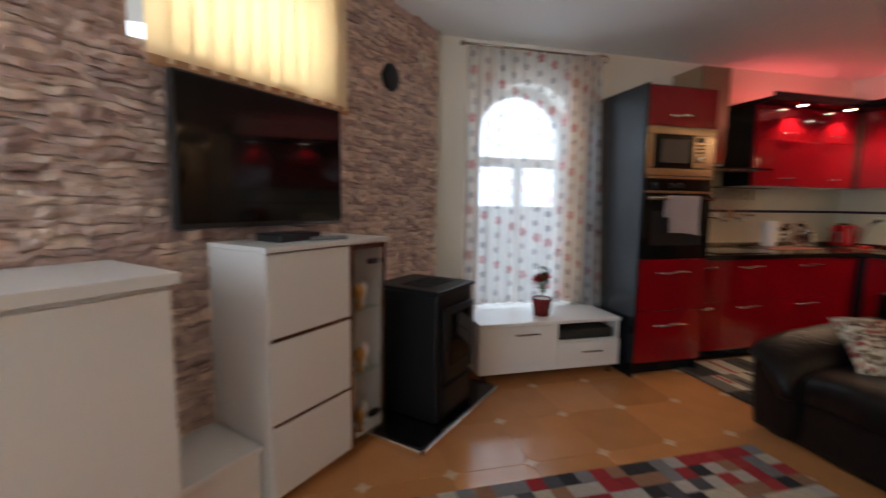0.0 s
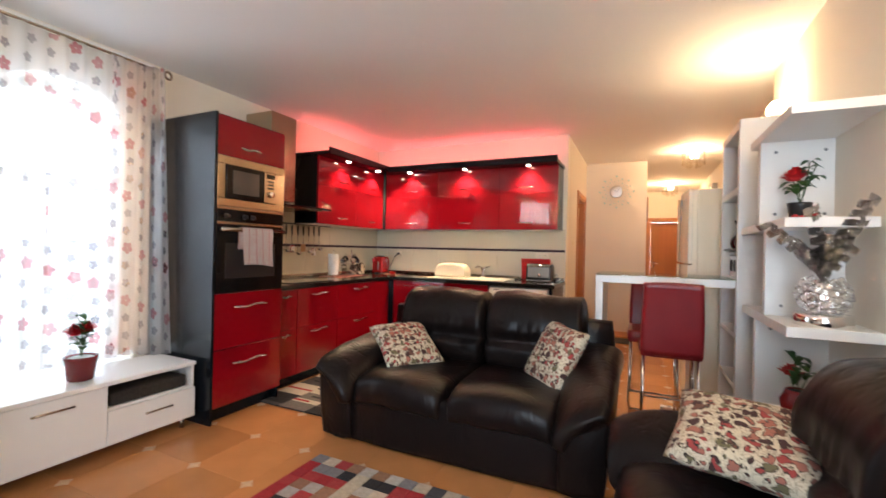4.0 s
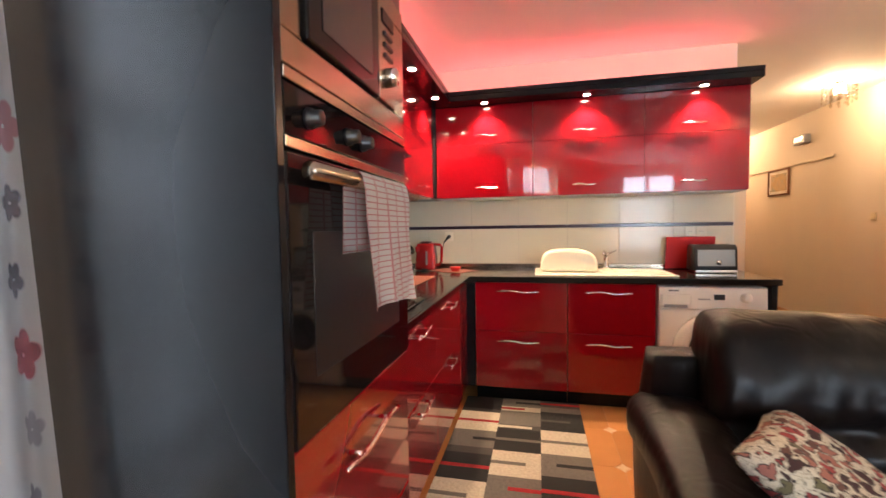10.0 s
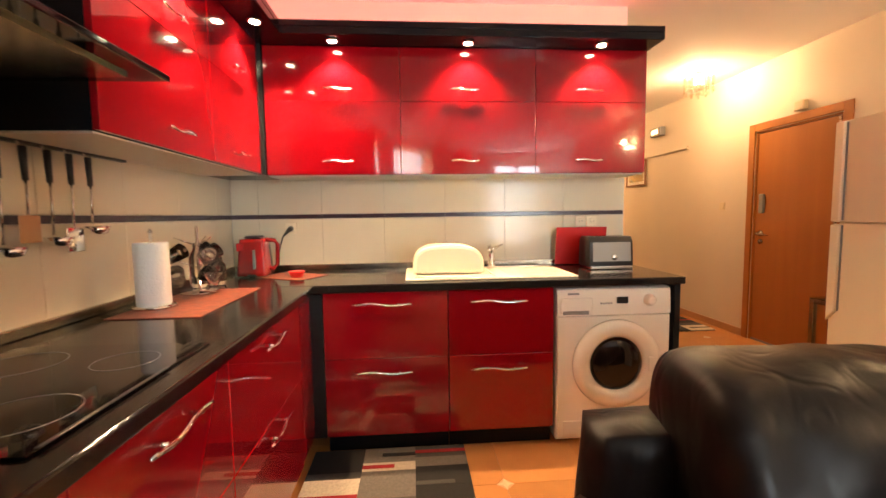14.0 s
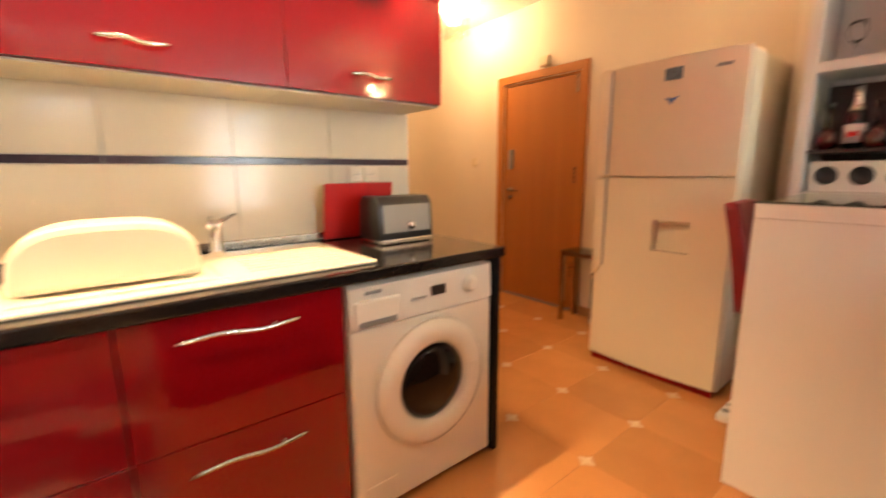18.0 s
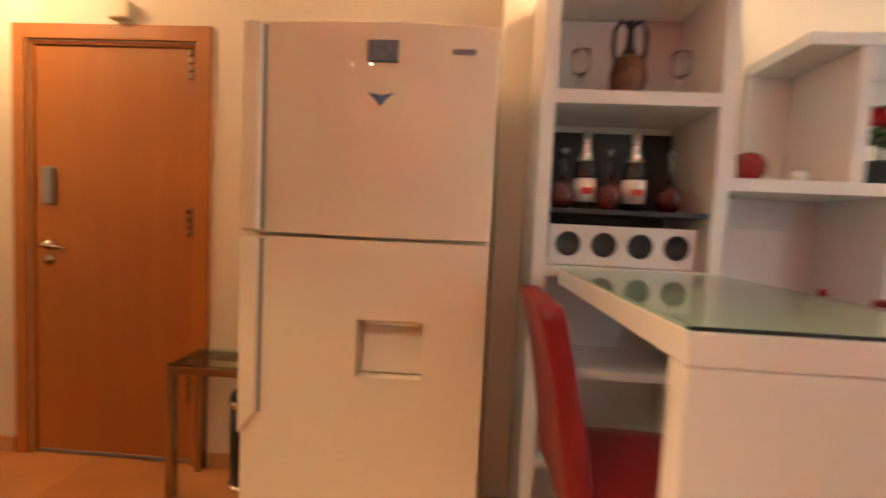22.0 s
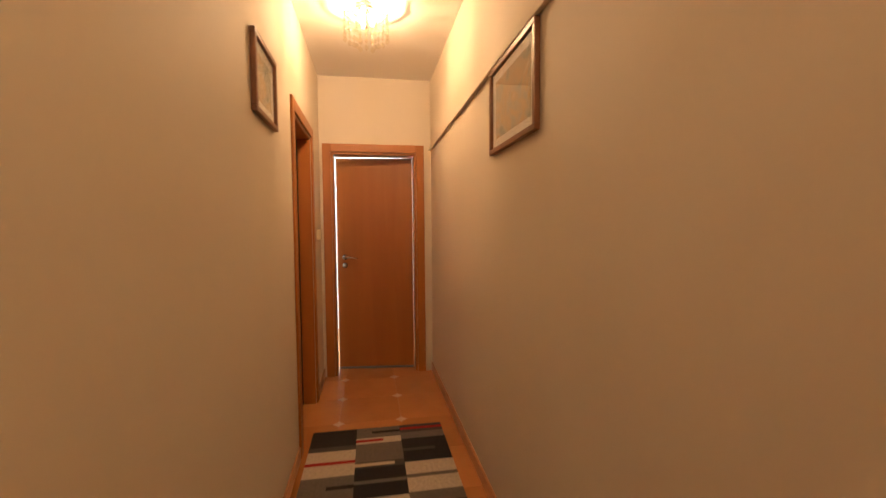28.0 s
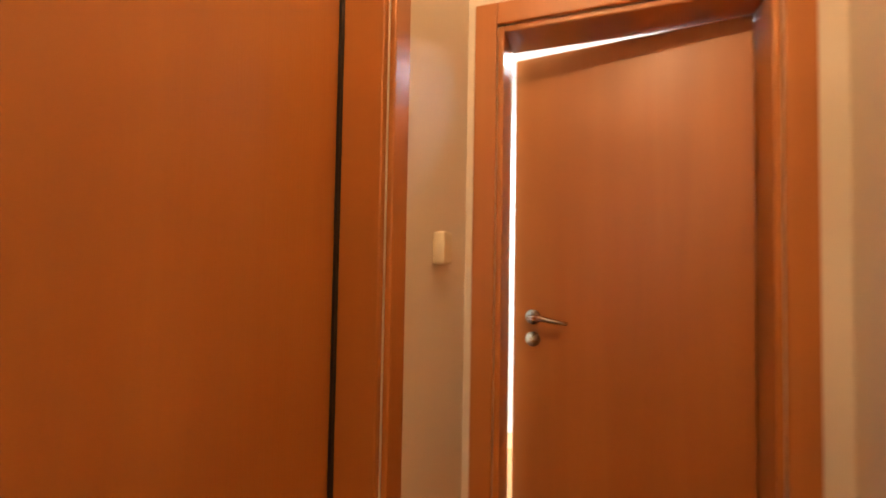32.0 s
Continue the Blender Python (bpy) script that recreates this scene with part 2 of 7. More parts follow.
# ---- mesh helpers ----
def box(x0, y0, z0, x1, y1, z1, bevel=0.0, seg=2):
    bm = bmesh.new()
    bmesh.ops.create_cube(bm, size=1.0)
    for v in bm.verts:
        v.co = Vector(((x0 + x1) / 2 + v.co.x * (x1 - x0), (y0 + y1) / 2 + v.co.y * (y1 - y0), (z0 + z1) / 2 + v.co.z * (z1 - z0)))
    if bevel:
        bmesh.ops.bevel(bm, geom=bm.edges[:], offset=bevel, segments=seg, profile=0.5, affect="EDGES")
    bmesh.ops.recalc_face_normals(bm, faces=bm.faces[:])
    return bm


def join(*many):
    """Several bmeshes as one."""
    out = bmesh.new()
    for bm in many:
        me = bpy.data.meshes.new("tmp")
        bm.to_mesh(me)
        bm.free()
        out.from_mesh(me)
        bpy.data.meshes.remove(me)
    return out


def moved(bm, m):
    bmesh.ops.transform(bm, matrix=m, verts=bm.verts[:])
    return bm


def lathe(profile, x, y, z, n=24, caps=True):
    """A turned body from (radius, height) pairs round a vertical axis."""
    bm = bmesh.new()
    rings = [[bm.verts.new((x + r * math.cos(2 * math.pi * k / n), y + r * math.sin(2 * math.pi * k / n), z + h)) for k in range(n)] for r, h in profile]
    for a, b in zip(rings, rings[1:]):
        for k in range(n):
            bm.faces.new((a[k], a[(k + 1) % n], b[(k + 1) % n], b[k]))
    if caps:
        bm.faces.new(rings[0][::-1])
        bm.faces.new(rings[-1])
    bmesh.ops.remove_doubles(bm, verts=bm.verts[:], dist=1e-5)
    bmesh.ops.recalc_face_normals(bm, faces=bm.faces[:])
    return bm


def tube(points, r, n=8, flat=1.0):
    """A round bar along points; r may be a list."""
    bm, pts = bmesh.new(), [Vector(p) for p in points]
    radii = r if isinstance(r, (list, tuple)) else [r] * len(pts)
    rings = []
    for k, p in enumerate(pts):
        way = (pts[min(k + 1, len(pts) - 1)] - pts[max(k - 1, 0)]).normalized()
        side = way.cross(Vector((0, 0, 1)) if abs(way.z) < 0.9 else Vector((1, 0, 0))).normalized()
        up = side.cross(way)
        rings.append([bm.verts.new(p + radii[k] * (side * math.cos(2 * math.pi * j / n) + up * flat * math.sin(2 * math.pi * j / n))) for j in range(n)])
    for a, b in zip(rings, rings[1:]):
        for j in range(n):
            bm.faces.new((a[j], a[(j + 1) % n], b[(j + 1) % n], b[j]))
    bm.faces.new(rings[0][::-1])
    bm.faces.new(rings[-1])
    bmesh.ops.recalc_face_normals(bm, faces=bm.faces[:])
    return bm


def puff(cx, cy, cz, sx, sy, sz, e=0.45, n=10, sag=None):
    """A stuffed cushion: a cube swollen towards a rounded body; e near 0 is boxy, 1 is an ellipsoid."""
    bm = bmesh.new()
    bmesh.ops.create_cube(bm, size=2.0)
    bmesh.ops.subdivide_edges(bm, edges=bm.edges[:], cuts=n, use_grid_fill=True)
    for v in bm.verts:
        p = v.co.copy()
        q = p.normalized()
        p = p.lerp(q, e)
        if sag:
            p = sag(p)
        v.co = Vector((cx + p.x * sx / 2, cy + p.y * sy / 2, cz + p.z * sz / 2))
    return bm


def roll(cx, cy, cz, sx, sy, sz, shape=None, nx=26, nt=30, square=0.72, tip=0.16):
    """A stuffed roll along x: a rounded section that narrows over its two ends."""
    bm, rings = bmesh.new(), []
    for i in range(nx + 1):
        x = -math.cos(math.pi * i / nx)
        over = max(0.0, (abs(x) - 1 + tip) / tip)
        k = math.sqrt(max(0.0, 1 - over * over)) * 0.55 + 0.45 * (1 - over ** 6)
        ring = []
        for j in range(nt):
            t = 2 * math.pi * j / nt
            p = Vector((x, k * math.copysign(abs(math.cos(t)) ** square, math.cos(t)), k * math.copysign(abs(math.sin(t)) ** square, math.sin(t))))
            p = shape(p) if shape else p
            ring.append(bm.verts.new((cx + p.x * sx / 2, cy + p.y * sy / 2, cz + p.z * sz / 2)))
        rings.append(ring)
    for a, b in zip(rings, rings[1:]):
        for j in range(nt):
            bm.faces.new((a[j], b[j], b[(j + 1) % nt], a[(j + 1) % nt]))
    bmesh.ops.remove_doubles(bm, verts=bm.verts[:], dist=1e-4)
    bmesh.ops.recalc_face_normals(bm, faces=bm.faces[:])
    return bm


def prism(outline, axis, a, b, bevel=0.0):
    """A closed outline of 2D points, drawn out along an axis from a to b."""
    bm = bmesh.new()
    put = {"x": lambda p, t: (t, p[0], p[1]), "y": lambda p, t: (p[0], t, p[1]), "z": lambda p, t: (p[0], p[1], t)}[axis]
    low = [bm.verts.new(put(p, a)) for p in outline]
    top = [bm.verts.new(put(p, b)) for p in outline]
    k = len(outline)
    for i in range(k):
        bm.faces.new((low[i], low[(i + 1) % k], top[(i + 1) % k], top[i]))
    bm.faces.new(low[::-1])
    bm.faces.new(top)
    bmesh.ops.recalc_face_normals(bm, faces=bm.faces[:])
    if bevel:
        sharp = [e for e in bm.edges if e.calc_face_angle(0) > 0.6]
        bmesh.ops.bevel(bm, geom=sharp, offset=bevel, segments=2, profile=0.5, affect="EDGES")
    return bm


def mesh_of(name, bm, material, smooth):
    me = bpy.data.meshes.new(name)
    bm.to_mesh(me)
    bm.free()
    me.materials.append(material)
    if smooth:
        me.polygons.foreach_set("use_smooth", [True] * len(me.polygons))
    return me


def thing(name, label, category, at=(0, 0, 0), group="", kind="", turn=0):
    """An Empty at the thing's base; parts are given in world places, or round the base where it is turned."""
    ob = new(name)
    ob.empty_display_size = 0.05
    ob.matrix_world = pose(*at, 0, 0, turn)
    ob["base"] = list(at) if not turn else [0, 0, 0]
    return tagged(ob, label, category, group, kind)


def part(name, bm, material, parent, label="", smooth=False):
    """One mesh under a thing or under a part."""
    ob = new(name, mesh_of(name, bm, material, smooth))
    ob.parent = parent
    root = parent
    while root.parent:
        root = root.parent
    if parent is root:
        ob.matrix_parent_inverse = Matrix.Translation(-Vector(root.get("base", (0, 0, 0))))
    if label:
        ob["label"] = label
    return ob


def solo(name, bm, material, label, category, group="", kind="", smooth=False):
    """A thing of one mesh, its origin at the middle of its base."""
    xs, ys, zs = zip(*(v.co for v in bm.verts))
    base = Vector(((min(xs) + max(xs)) / 2, (min(ys) + max(ys)) / 2, min(zs)))
    moved(bm, Matrix.Translation(-base))
    ob = new(name, mesh_of(name, bm, material, smooth))
    ob.location = base
    ob["base"] = list(base)
    return tagged(ob, label, category, group, kind)


def structure(name, bm, material, label, category="", smooth=False):
    ob = new(name, mesh_of(name, bm, material, smooth))
    return tagged(ob, label, category or name.split("_")[0], kind="structure")


def wall_with_holes(axis, at, thick, a, b, z0, z1, holes=()):
    """A wall slab across an axis from a to b, with rectangular openings (a0, a1, z0, z1) cut right through."""
    cuts_a = sorted({a, b, *[h[0] for h in holes], *[h[1] for h in holes]})
    cuts_z = sorted({z0, z1, *[h[2] for h in holes], *[h[3] for h in holes]})
    many = []
    for a0, a1 in zip(cuts_a, cuts_a[1:]):
        for c0, c1 in zip(cuts_z, cuts_z[1:]):
            if any(h[0] <= (a0 + a1) / 2 <= h[1] and h[2] <= (c0 + c1) / 2 <= h[3] for h in holes):
                continue
            many.append(box(at, a0, c0, at + thick, a1, c1) if axis == "x" else box(a0, at, c0, a1, at + thick, c1))
    bm = join(*many)
    bmesh.ops.remove_doubles(bm, verts=bm.verts[:], dist=1e-5)
    inner = {}
    for f in bm.faces:
        inner.setdefault(tuple(sorted(v.index for v in f.verts)), []).append(f)
    bmesh.ops.delete(bm, geom=[f for fs in inner.values() if len(fs) > 1 for f in fs], context="FACES")
    return bm

# ---- structure ----
CEIL, T = 2.60, 0.15
X_BACK, Y_LEFT, Y_RIGHT, Y_HALL = 5.33, 3.40, -0.86, -1.02
Y_NOOK, X_CLOCK, Y_HALL_L, X_END = 0.79, 7.15, -0.055, 10.69
DIAG = Matrix.Rotation(radians(45), 4, "Z")  # u along the stone wall, v out of it into the room is -y of this frame


def diag(bm):
    """From (u, w, z) along and away from the stone wall into the world."""
    return moved(bm, DIAG @ Matrix.Diagonal((1, -1, 1, 1)))


def flip(bm):
    bmesh.ops.recalc_face_normals(bm, faces=bm.faces[:])
    return bm


structure("ceiling", box(-2.4, -1.3, CEIL, 12.6, 3.8, CEIL + 0.12), M["ceiling"], "pale plain plastered ceiling over room and corridor")

# window wall with an arched opening
AX0, AX1, AZ0, AZS, AZT = 1.26, 2.17, 0.36, 1.86, 2.30


def arch(x, grow=0.0):
    c, h = (AX0 + AX1) / 2, (AX1 - AX0) / 2 + grow
    return AZS + (AZT - AZS + grow) * math.sqrt(max(0.0, 1 - ((x - c) / h) ** 2))


bm = bmesh.new()
steps = [AX0 + (AX1 - AX0) * (1 - math.cos(math.pi * k / 24)) / 2 for k in range(25)]
for y in (Y_LEFT, Y_LEFT + 0.32):
    for x0, x1 in zip(steps, steps[1:]):
        bm.faces.new([bm.verts.new(p) for p in ((x0, y, arch(x0)), (x1, y, arch(x1)), (x1, y, CEIL), (x0, y, CEIL))])
    for x0, x1, z0, z1 in ((0.5, AX0, 0, CEIL), (AX1, 5.6, 0, CEIL), (AX0, AX1, 0, AZ0)):
        bm.faces.new([bm.verts.new(p) for p in ((x0, y, z0), (x1, y, z0), (x1, y, z1), (x0, y, z1))])
for x0, x1 in zip(steps, steps[1:]):
    bm.faces.new([bm.verts.new(p) for p in ((x0, Y_LEFT, arch(x0)), (x1, Y_LEFT, arch(x1)), (x1, Y_LEFT + 0.32, arch(x1)), (x0, Y_LEFT + 0.32, arch(x0)))])
for x in (AX0, AX1):
    bm.faces.new([bm.verts.new(p) for p in ((x, Y_LEFT, AZ0), (x, Y_LEFT + 0.32, AZ0), (x, Y_LEFT + 0.32, AZS), (x, Y_LEFT, AZS))])
bm.faces.new([bm.verts.new(p) for p in ((AX0, Y_LEFT, AZ0), (AX1, Y_LEFT, AZ0), (AX1, Y_LEFT + 0.32, AZ0), (AX0, Y_LEFT + 0.32, AZ0))])
bmesh.ops.remove_doubles(bm, verts=bm.verts[:], dist=1e-4)
structure("wall_window", flip(bm), M["wall"], "white painted wall with a tall arched window")

structure("wall_back", box(X_BACK, Y_NOOK, 0, X_BACK + T, Y_LEFT, CEIL), M["wall"], "cream painted kitchen wall behind the cabinets")
structure("wall_nook", wall_with_holes("y", Y_NOOK, T, X_BACK + T, X_CLOCK + T, 0, CEIL, [(6.21, 6.99, -0.01, 2.0)]), M["wall_hall"], "cream wall of the entrance nook with a doorway")
structure("wall_clock", box(X_CLOCK, Y_HALL_L, 0, X_CLOCK + T, Y_NOOK, CEIL), M["wall_hall"], "cream wall that carries the sunburst clock")
structure("wall_hall_left", wall_with_holes("y", Y_HALL_L, T, X_CLOCK + T, X_END, 0, CEIL, [(9.42, 10.14, -0.01, 1.965)]), M["wall_hall"], "cream papered corridor wall with a doorway")
structure("wall_hall_end", wall_with_holes("x", X_END, T, Y_HALL, Y_HALL_L + T, 0, CEIL, [(-0.885, -0.15, -0.01, 1.96)]), M["wall_hall"], "cream end wall of the corridor")
structure("wall_hall_right", wall_with_holes("y", Y_HALL - T, T, 4.16, X_END + T, 0, CEIL, [(5.53, 6.35, -0.01, 1.98)]), M["wall_hall"], "cream papered wall with the entrance door")
structure("wall_right", box(-2.25, Y_RIGHT - 0.31, 0, 4.16, Y_RIGHT, CEIL), M["wall"], "white painted wall behind the sofa and shelves")
structure("wall_rear", wall_with_holes("x", -2.25, T, Y_RIGHT, 0.5, 0, CEIL, [(-0.78, 0.42, 0.1, 2.4)]), M["wall"], "white painted rear wall with a window")
structure("wall_stone_core", diag(wall_with_holes("y", -1.95, 0.19, -1.3, 3.02, 0, CEIL, [(0.875, 1.85, 1.865, 2.45)])), M["wall"], "masonry core of the angled feature wall")

# rooms behind the doors
structure("wall_far_room", join(box(12.5, -1.6, 0, 12.6, 1.0, CEIL), box(X_END + T, -1.7, 0, 12.6, -1.6, CEIL), box(X_END + T, 1.0, 0, 12.6, 1.1, CEIL)), M["ceiling"], "white walls of the bright room past the corridor")
structure("wall_side_rooms", join(box(5.48, 2.0, 0, 10.84, 2.1, CEIL), box(7.31, Y_HALL_L + T, 0, 7.36, 2.0, CEIL), box(10.78, 0.11, 0, 10.84, 2.0, CEIL)), M["wall"], "plain walls of the side rooms")
structure("wall_stairwell", box(5.2, -2.0, 0, 6.8, -1.9, CEIL), M["wall"], "plain wall outside the entrance door")


def trims(x0, y0, x1, y1, nx, ny):
    """Skirting along a wall from one corner to the other; nx, ny point into the room."""
    a, b = sorted((x0, x1)), sorted((y0, y1))
    d = 0.012
    if nx:
        bm = box(min(x0, x0 + nx * d), b[0], 0.0, max(x0, x0 + nx * d), b[1], 0.075, 0.003)
    else:
        bm = box(a[0], min(y0, y0 + ny * d), 0.0, a[1], max(y0, y0 + ny * d), 0.075, 0.003)
    structure("baseboard", bm, M["skirting"], "terracotta tile skirting along the wall", "baseboard")


trims(4.16, Y_HALL, 5.449, Y_HALL, 0, 1)
trims(6.435, Y_HALL, X_END, Y_HALL, 0, 1)
trims(X_CLOCK, Y_HALL_L, X_CLOCK, Y_NOOK, -1, 0)
trims(X_CLOCK, Y_HALL_L, 9.34, Y_HALL_L, 0, -1)
trims(10.21, Y_HALL_L, X_END, Y_HALL_L, 0, -1)
trims(5.33, Y_NOOK, 6.145, Y_NOOK, 0, -1)
trims(-2.1, Y_RIGHT, 4.16, Y_RIGHT, 0, 1)
trims(4.16, Y_HALL, 4.16, Y_RIGHT, 1, 0)


def door_set(name, axis, face, depth, a0, a1, top, leaf_at, room, hinge, ajar, label, handle_side):
    """Frame boards round an opening, with a flush veneered leaf. room: +1 or -1, the way the frame faces."""
    ob = thing(name, label, "door", kind="structure")
    def b(c0, c1, d0, d1, z0, z1, bv=0.004):
        d0, d1 = sorted((d0, d1))
        return box(c0, d0, z0, c1, d1, z1, bv) if axis == "y" else box(d0, c0, z0, d1, c1, z1, bv)
    w, proud = 0.07, 0.014 * room
    part("frame_jamb", b(a0 - w, a0, face, face + proud, 0, top + w), M["frame"], ob)
    part("frame_jamb", b(a1, a1 + w, face, face + proud, 0, top + w), M["frame"], ob)
    part("frame_head", b(a0, a1, face, face + proud, top, top + w), M["frame"], ob)
    back = face - room * depth
    part("reveal", b(a0, a0 + 0.02, face - room * 0.001, back, 0, top), M["frame"], ob)
    part("reveal", b(a1 - 0.02, a1, face - room * 0.001, back, 0, top), M["frame"], ob)
    part("reveal", b(a0 + 0.02, a1 - 0.02, face - room * 0.001, back, top - 0.02, top), M["frame"], ob)
    lw = a1 - a0 - 0.046
    bm = box(0, -0.02, 0.004, lw, 0.02, top - 0.024, 0.002)
    at = a1 - 0.023 if hinge == "high" else a0 + 0.023
    ang = (0 if axis == "y" else 90) + (180 if hinge == "high" else 0) + ajar
    pos = (at, leaf_at, 0) if axis == "y" else (leaf_at, at, 0)
    m = pose(*pos, 0, 0, ang)
    leaf = part("leaf", moved(bm, m), M["door"], ob)
    part("bottom_seal", moved(box(0.004, -0.0225, 0.003, lw - 0.004, 0.0225, 0.022, 0.001), m), M["grey"], leaf, "grey strip along the bottom edge")
    return ob, leaf, m, lw


def lever(parent, m, x, z, side, flipx=1):
    """A lever handle on a round rose, with a lock rose beneath."""
    s = side
    h = part("handle", join(moved(lathe([(0.025, 0), (0.025, 0.008), (0.011, 0.01), (0.011, 0.05)], 0, 0, 0), m @ pose(x, 0.02 * s, z, -90 * s)),
                            moved(tube([(x, 0.066 * s, z), (x + 0.03 * flipx, 0.072 * s, z + 0.002), (x + 0.075 * flipx, 0.068 * s, z - 0.006), (x + 0.12 * flipx, 0.062 * s, z - 0.012)], [0.011, 0.010, 0.008, 0.006], 10), m)), M["steel"], parent, "brushed metal lever handle", True)
    part("lock_rose", moved(lathe([(0.025, 0), (0.025, 0.008), (0.012, 0.010), (0.012, 0.014)], 0, 0, 0), m @ pose(x, 0.02 * s, z - 0.075, -90 * s)), M["steel"], parent, "brushed metal lock rose", True)


d1, leaf, m, lw = door_set("door_1", "x", X_END, 0.15, -0.885, -0.15, 1.96, X_END + 0.132, -1, "low", -7, "beech veneer door left slightly ajar with daylight behind", 1)
lever(leaf, m, lw - 0.07, 1.04, 1, -1)
d2, leaf, m, lw = door_set("door_2", "y", Y_HALL, 0.15, 5.53, 6.355, 1.985, Y_HALL - 0.03, 1, "low", 0, "closed beech veneer entrance door with lever and lock plate", 1)
lever(leaf, m, lw - 0.07, 1.03, 1, -1)
part("lock_plate", moved(box(lw - 0.105, 0.02, 1.22, lw - 0.05, 0.045, 1.40, 0.01), m), M["grey"], leaf, "grey security lock plate")
for hz in (0.3, 1.1, 1.82):
    part("hinge", join(*[box(5.548, Y_HALL - 0.012, hz + k * 0.035, 5.572, Y_HALL + 0.006, hz + 0.028 + k * 0.035, 0.004) for k in range(4)]), M["steel"], d2, "stacked metal hinge")
d3, leaf, m, lw = door_set("door_3", "y", Y_HALL_L, 0.15, 9.42, 10.14, 1.965, Y_HALL_L + 0.115, -1, "low", 0, "closed beech veneer door in the corridor wall", -1)
# solid black strip paints the shade of the gap between leaf and reveal
part("gap_strip", box(10.1085, Y_HALL_L + 0.088, 0.004, 10.1185, Y_HALL_L + 0.0945, 1.94), M["plastic"], d3, "black strip standing in for the shaded gap")
d4, leaf, m, lw = door_set("door_4", "y", Y_NOOK, 0.15, 6.215, 6.985, 2.0, Y_NOOK + 0.125, -1, "high", 0, "closed brown veneer door of the entrance nook", -1)
part("hinge", box(6.197, Y_NOOK - 0.02, 1.72, 6.213, Y_NOOK - 0.012, 1.83, 0.003), M["brass"], d4, "brass hinge plate")
part("lock_plate", box(6.235, Y_NOOK + 0.04, 0.98, 6.26, Y_NOOK + 0.066, 1.12, 0.004), M["grey"], d4)

# ---- kitchen ----
def wave_handle(name, a, b, z, face, axis, out, parent, curl=0.010):
    """A chrome bar with a gentle S, on two short feet, lying along an axis in front of a face."""
    pts, feet = [], []
    for k in range(13):
        s = k / 12
        u = a + (b - a) * s
        lift = 0.026 + 0.004 * math.sin(math.pi * s)
        zz = z + curl * math.sin(2 * math.pi * (s - 0.5)) * math.sin(math.pi * s)
        p = (u, face + out * lift, zz) if axis == "x" else (face + out * lift, u, zz)
        pts.append(p)
    bars = [tube(pts, [0.0045 if k in (0, 12) else 0.0062 for k in range(13)], 8)]
    for s in (0.22, 0.78):
        u = a + (b - a) * s
        p0, p1 = ((u, face, z), (u, face + out * 0.028, z)) if axis == "x" else ((face, u, z), (face + out * 0.028, u, z))
        bars.append(tube([p0, p1], 0.005, 6))
    return part("handle", join(*bars), M["chrome"], parent, "wavy chrome bar handle", True)


M["darkscreen"] = mat("dark_perforated_screen", (0.05, 0.045, 0.04), 0.3, bump=0.0)
M["matprint"] = mat("printed_place_mat", (0.30, 0.03, 0.02), 0.45, var=0.9, scale=26, bump=0.01)
mixm = [x for x in M["matprint"].node_tree.nodes if x.type == "MIX"][0]
mixm.inputs["A"].default_value, mixm.inputs["B"].default_value = (0.03, 0.015, 0.015, 1), (0.34, 0.07, 0.035, 1)
# tall oven housing
X0, X1, YF = 2.232, 2.852, 2.635
tall = thing("oven_housing_cabinet", "tall black and red gloss cabinet holding oven and microwave", "cabinet", (2.54, 3.0, 0))
part("side_panel", box(X0, YF - 0.006, 0.0, X0 + 0.02, 3.36, 2.148, 0.002), M["black"], tall, "matt black side panel")
part("side_panel", box(X1 - 0.02, YF + 0.022, 0.0, X1, 3.36, 2.148, 0.002), M["black"], tall, "matt black side panel")
part("top_panel", box(X0 + 0.02, YF + 0.022, 2.128, X1 - 0.02, 3.36, 2.146, 0.001), M["black"], tall)
part("back_panel", box(X0 + 0.02, 3.34, 0.1, X1 - 0.02, 3.355, 2.128), M["black"], tall)
part("plinth", box(X0 + 0.02, YF + 0.06, 0.0, X1 - 0.02, YF + 0.08, 0.1), M["black"], tall)
for z0, z1, hz in ((1.86, 2.135, 1.93), (0.505, 0.893, 0.795), (0.105, 0.50, 0.395)):
    d = part("drawer_front" if z0 < 1 else "flap_door", box(X0 + 0.021, YF, z0, X1 - 0.003, YF + 0.02, z1, 0.002), M["red"], tall, "red gloss lacquered front")
    wave_handle("handle", 2.42 if z0 > 1 else 2.39, 2.60 if z0 > 1 else 2.69, hz, YF, "x", -1, d)

micro = thing("built_in_microwave", "built-in stainless microwave with dark window above the oven", "microwave", (2.54, 2.9, 1.48))
part("body", box(X0 + 0.03, YF + 0.02, 1.51, X1 - 0.03, 3.1, 1.85), M["plastic"], micro)
part("trim_frame", join(box(X0 + 0.021, YF - 0.006, 1.507, X1 - 0.004, YF + 0.015, 1.562, 0.003), box(X0 + 0.021, YF - 0.006, 1.80, X1 - 0.004, YF + 0.015, 1.855, 0.003),
                        box(X0 + 0.021, YF - 0.006, 1.562, X0 + 0.082, YF + 0.015, 1.80, 0.003), box(X1 - 0.092, YF - 0.006, 1.562, X1 - 0.004, YF + 0.015, 1.80, 0.003)), M["steel"], micro, "brushed stainless trim frame")
part("window", box(X0 + 0.084, YF - 0.016, 1.565, 2.638, YF + 0.012, 1.797, 0.004), M["blackglass"], micro, "dark glass door window")
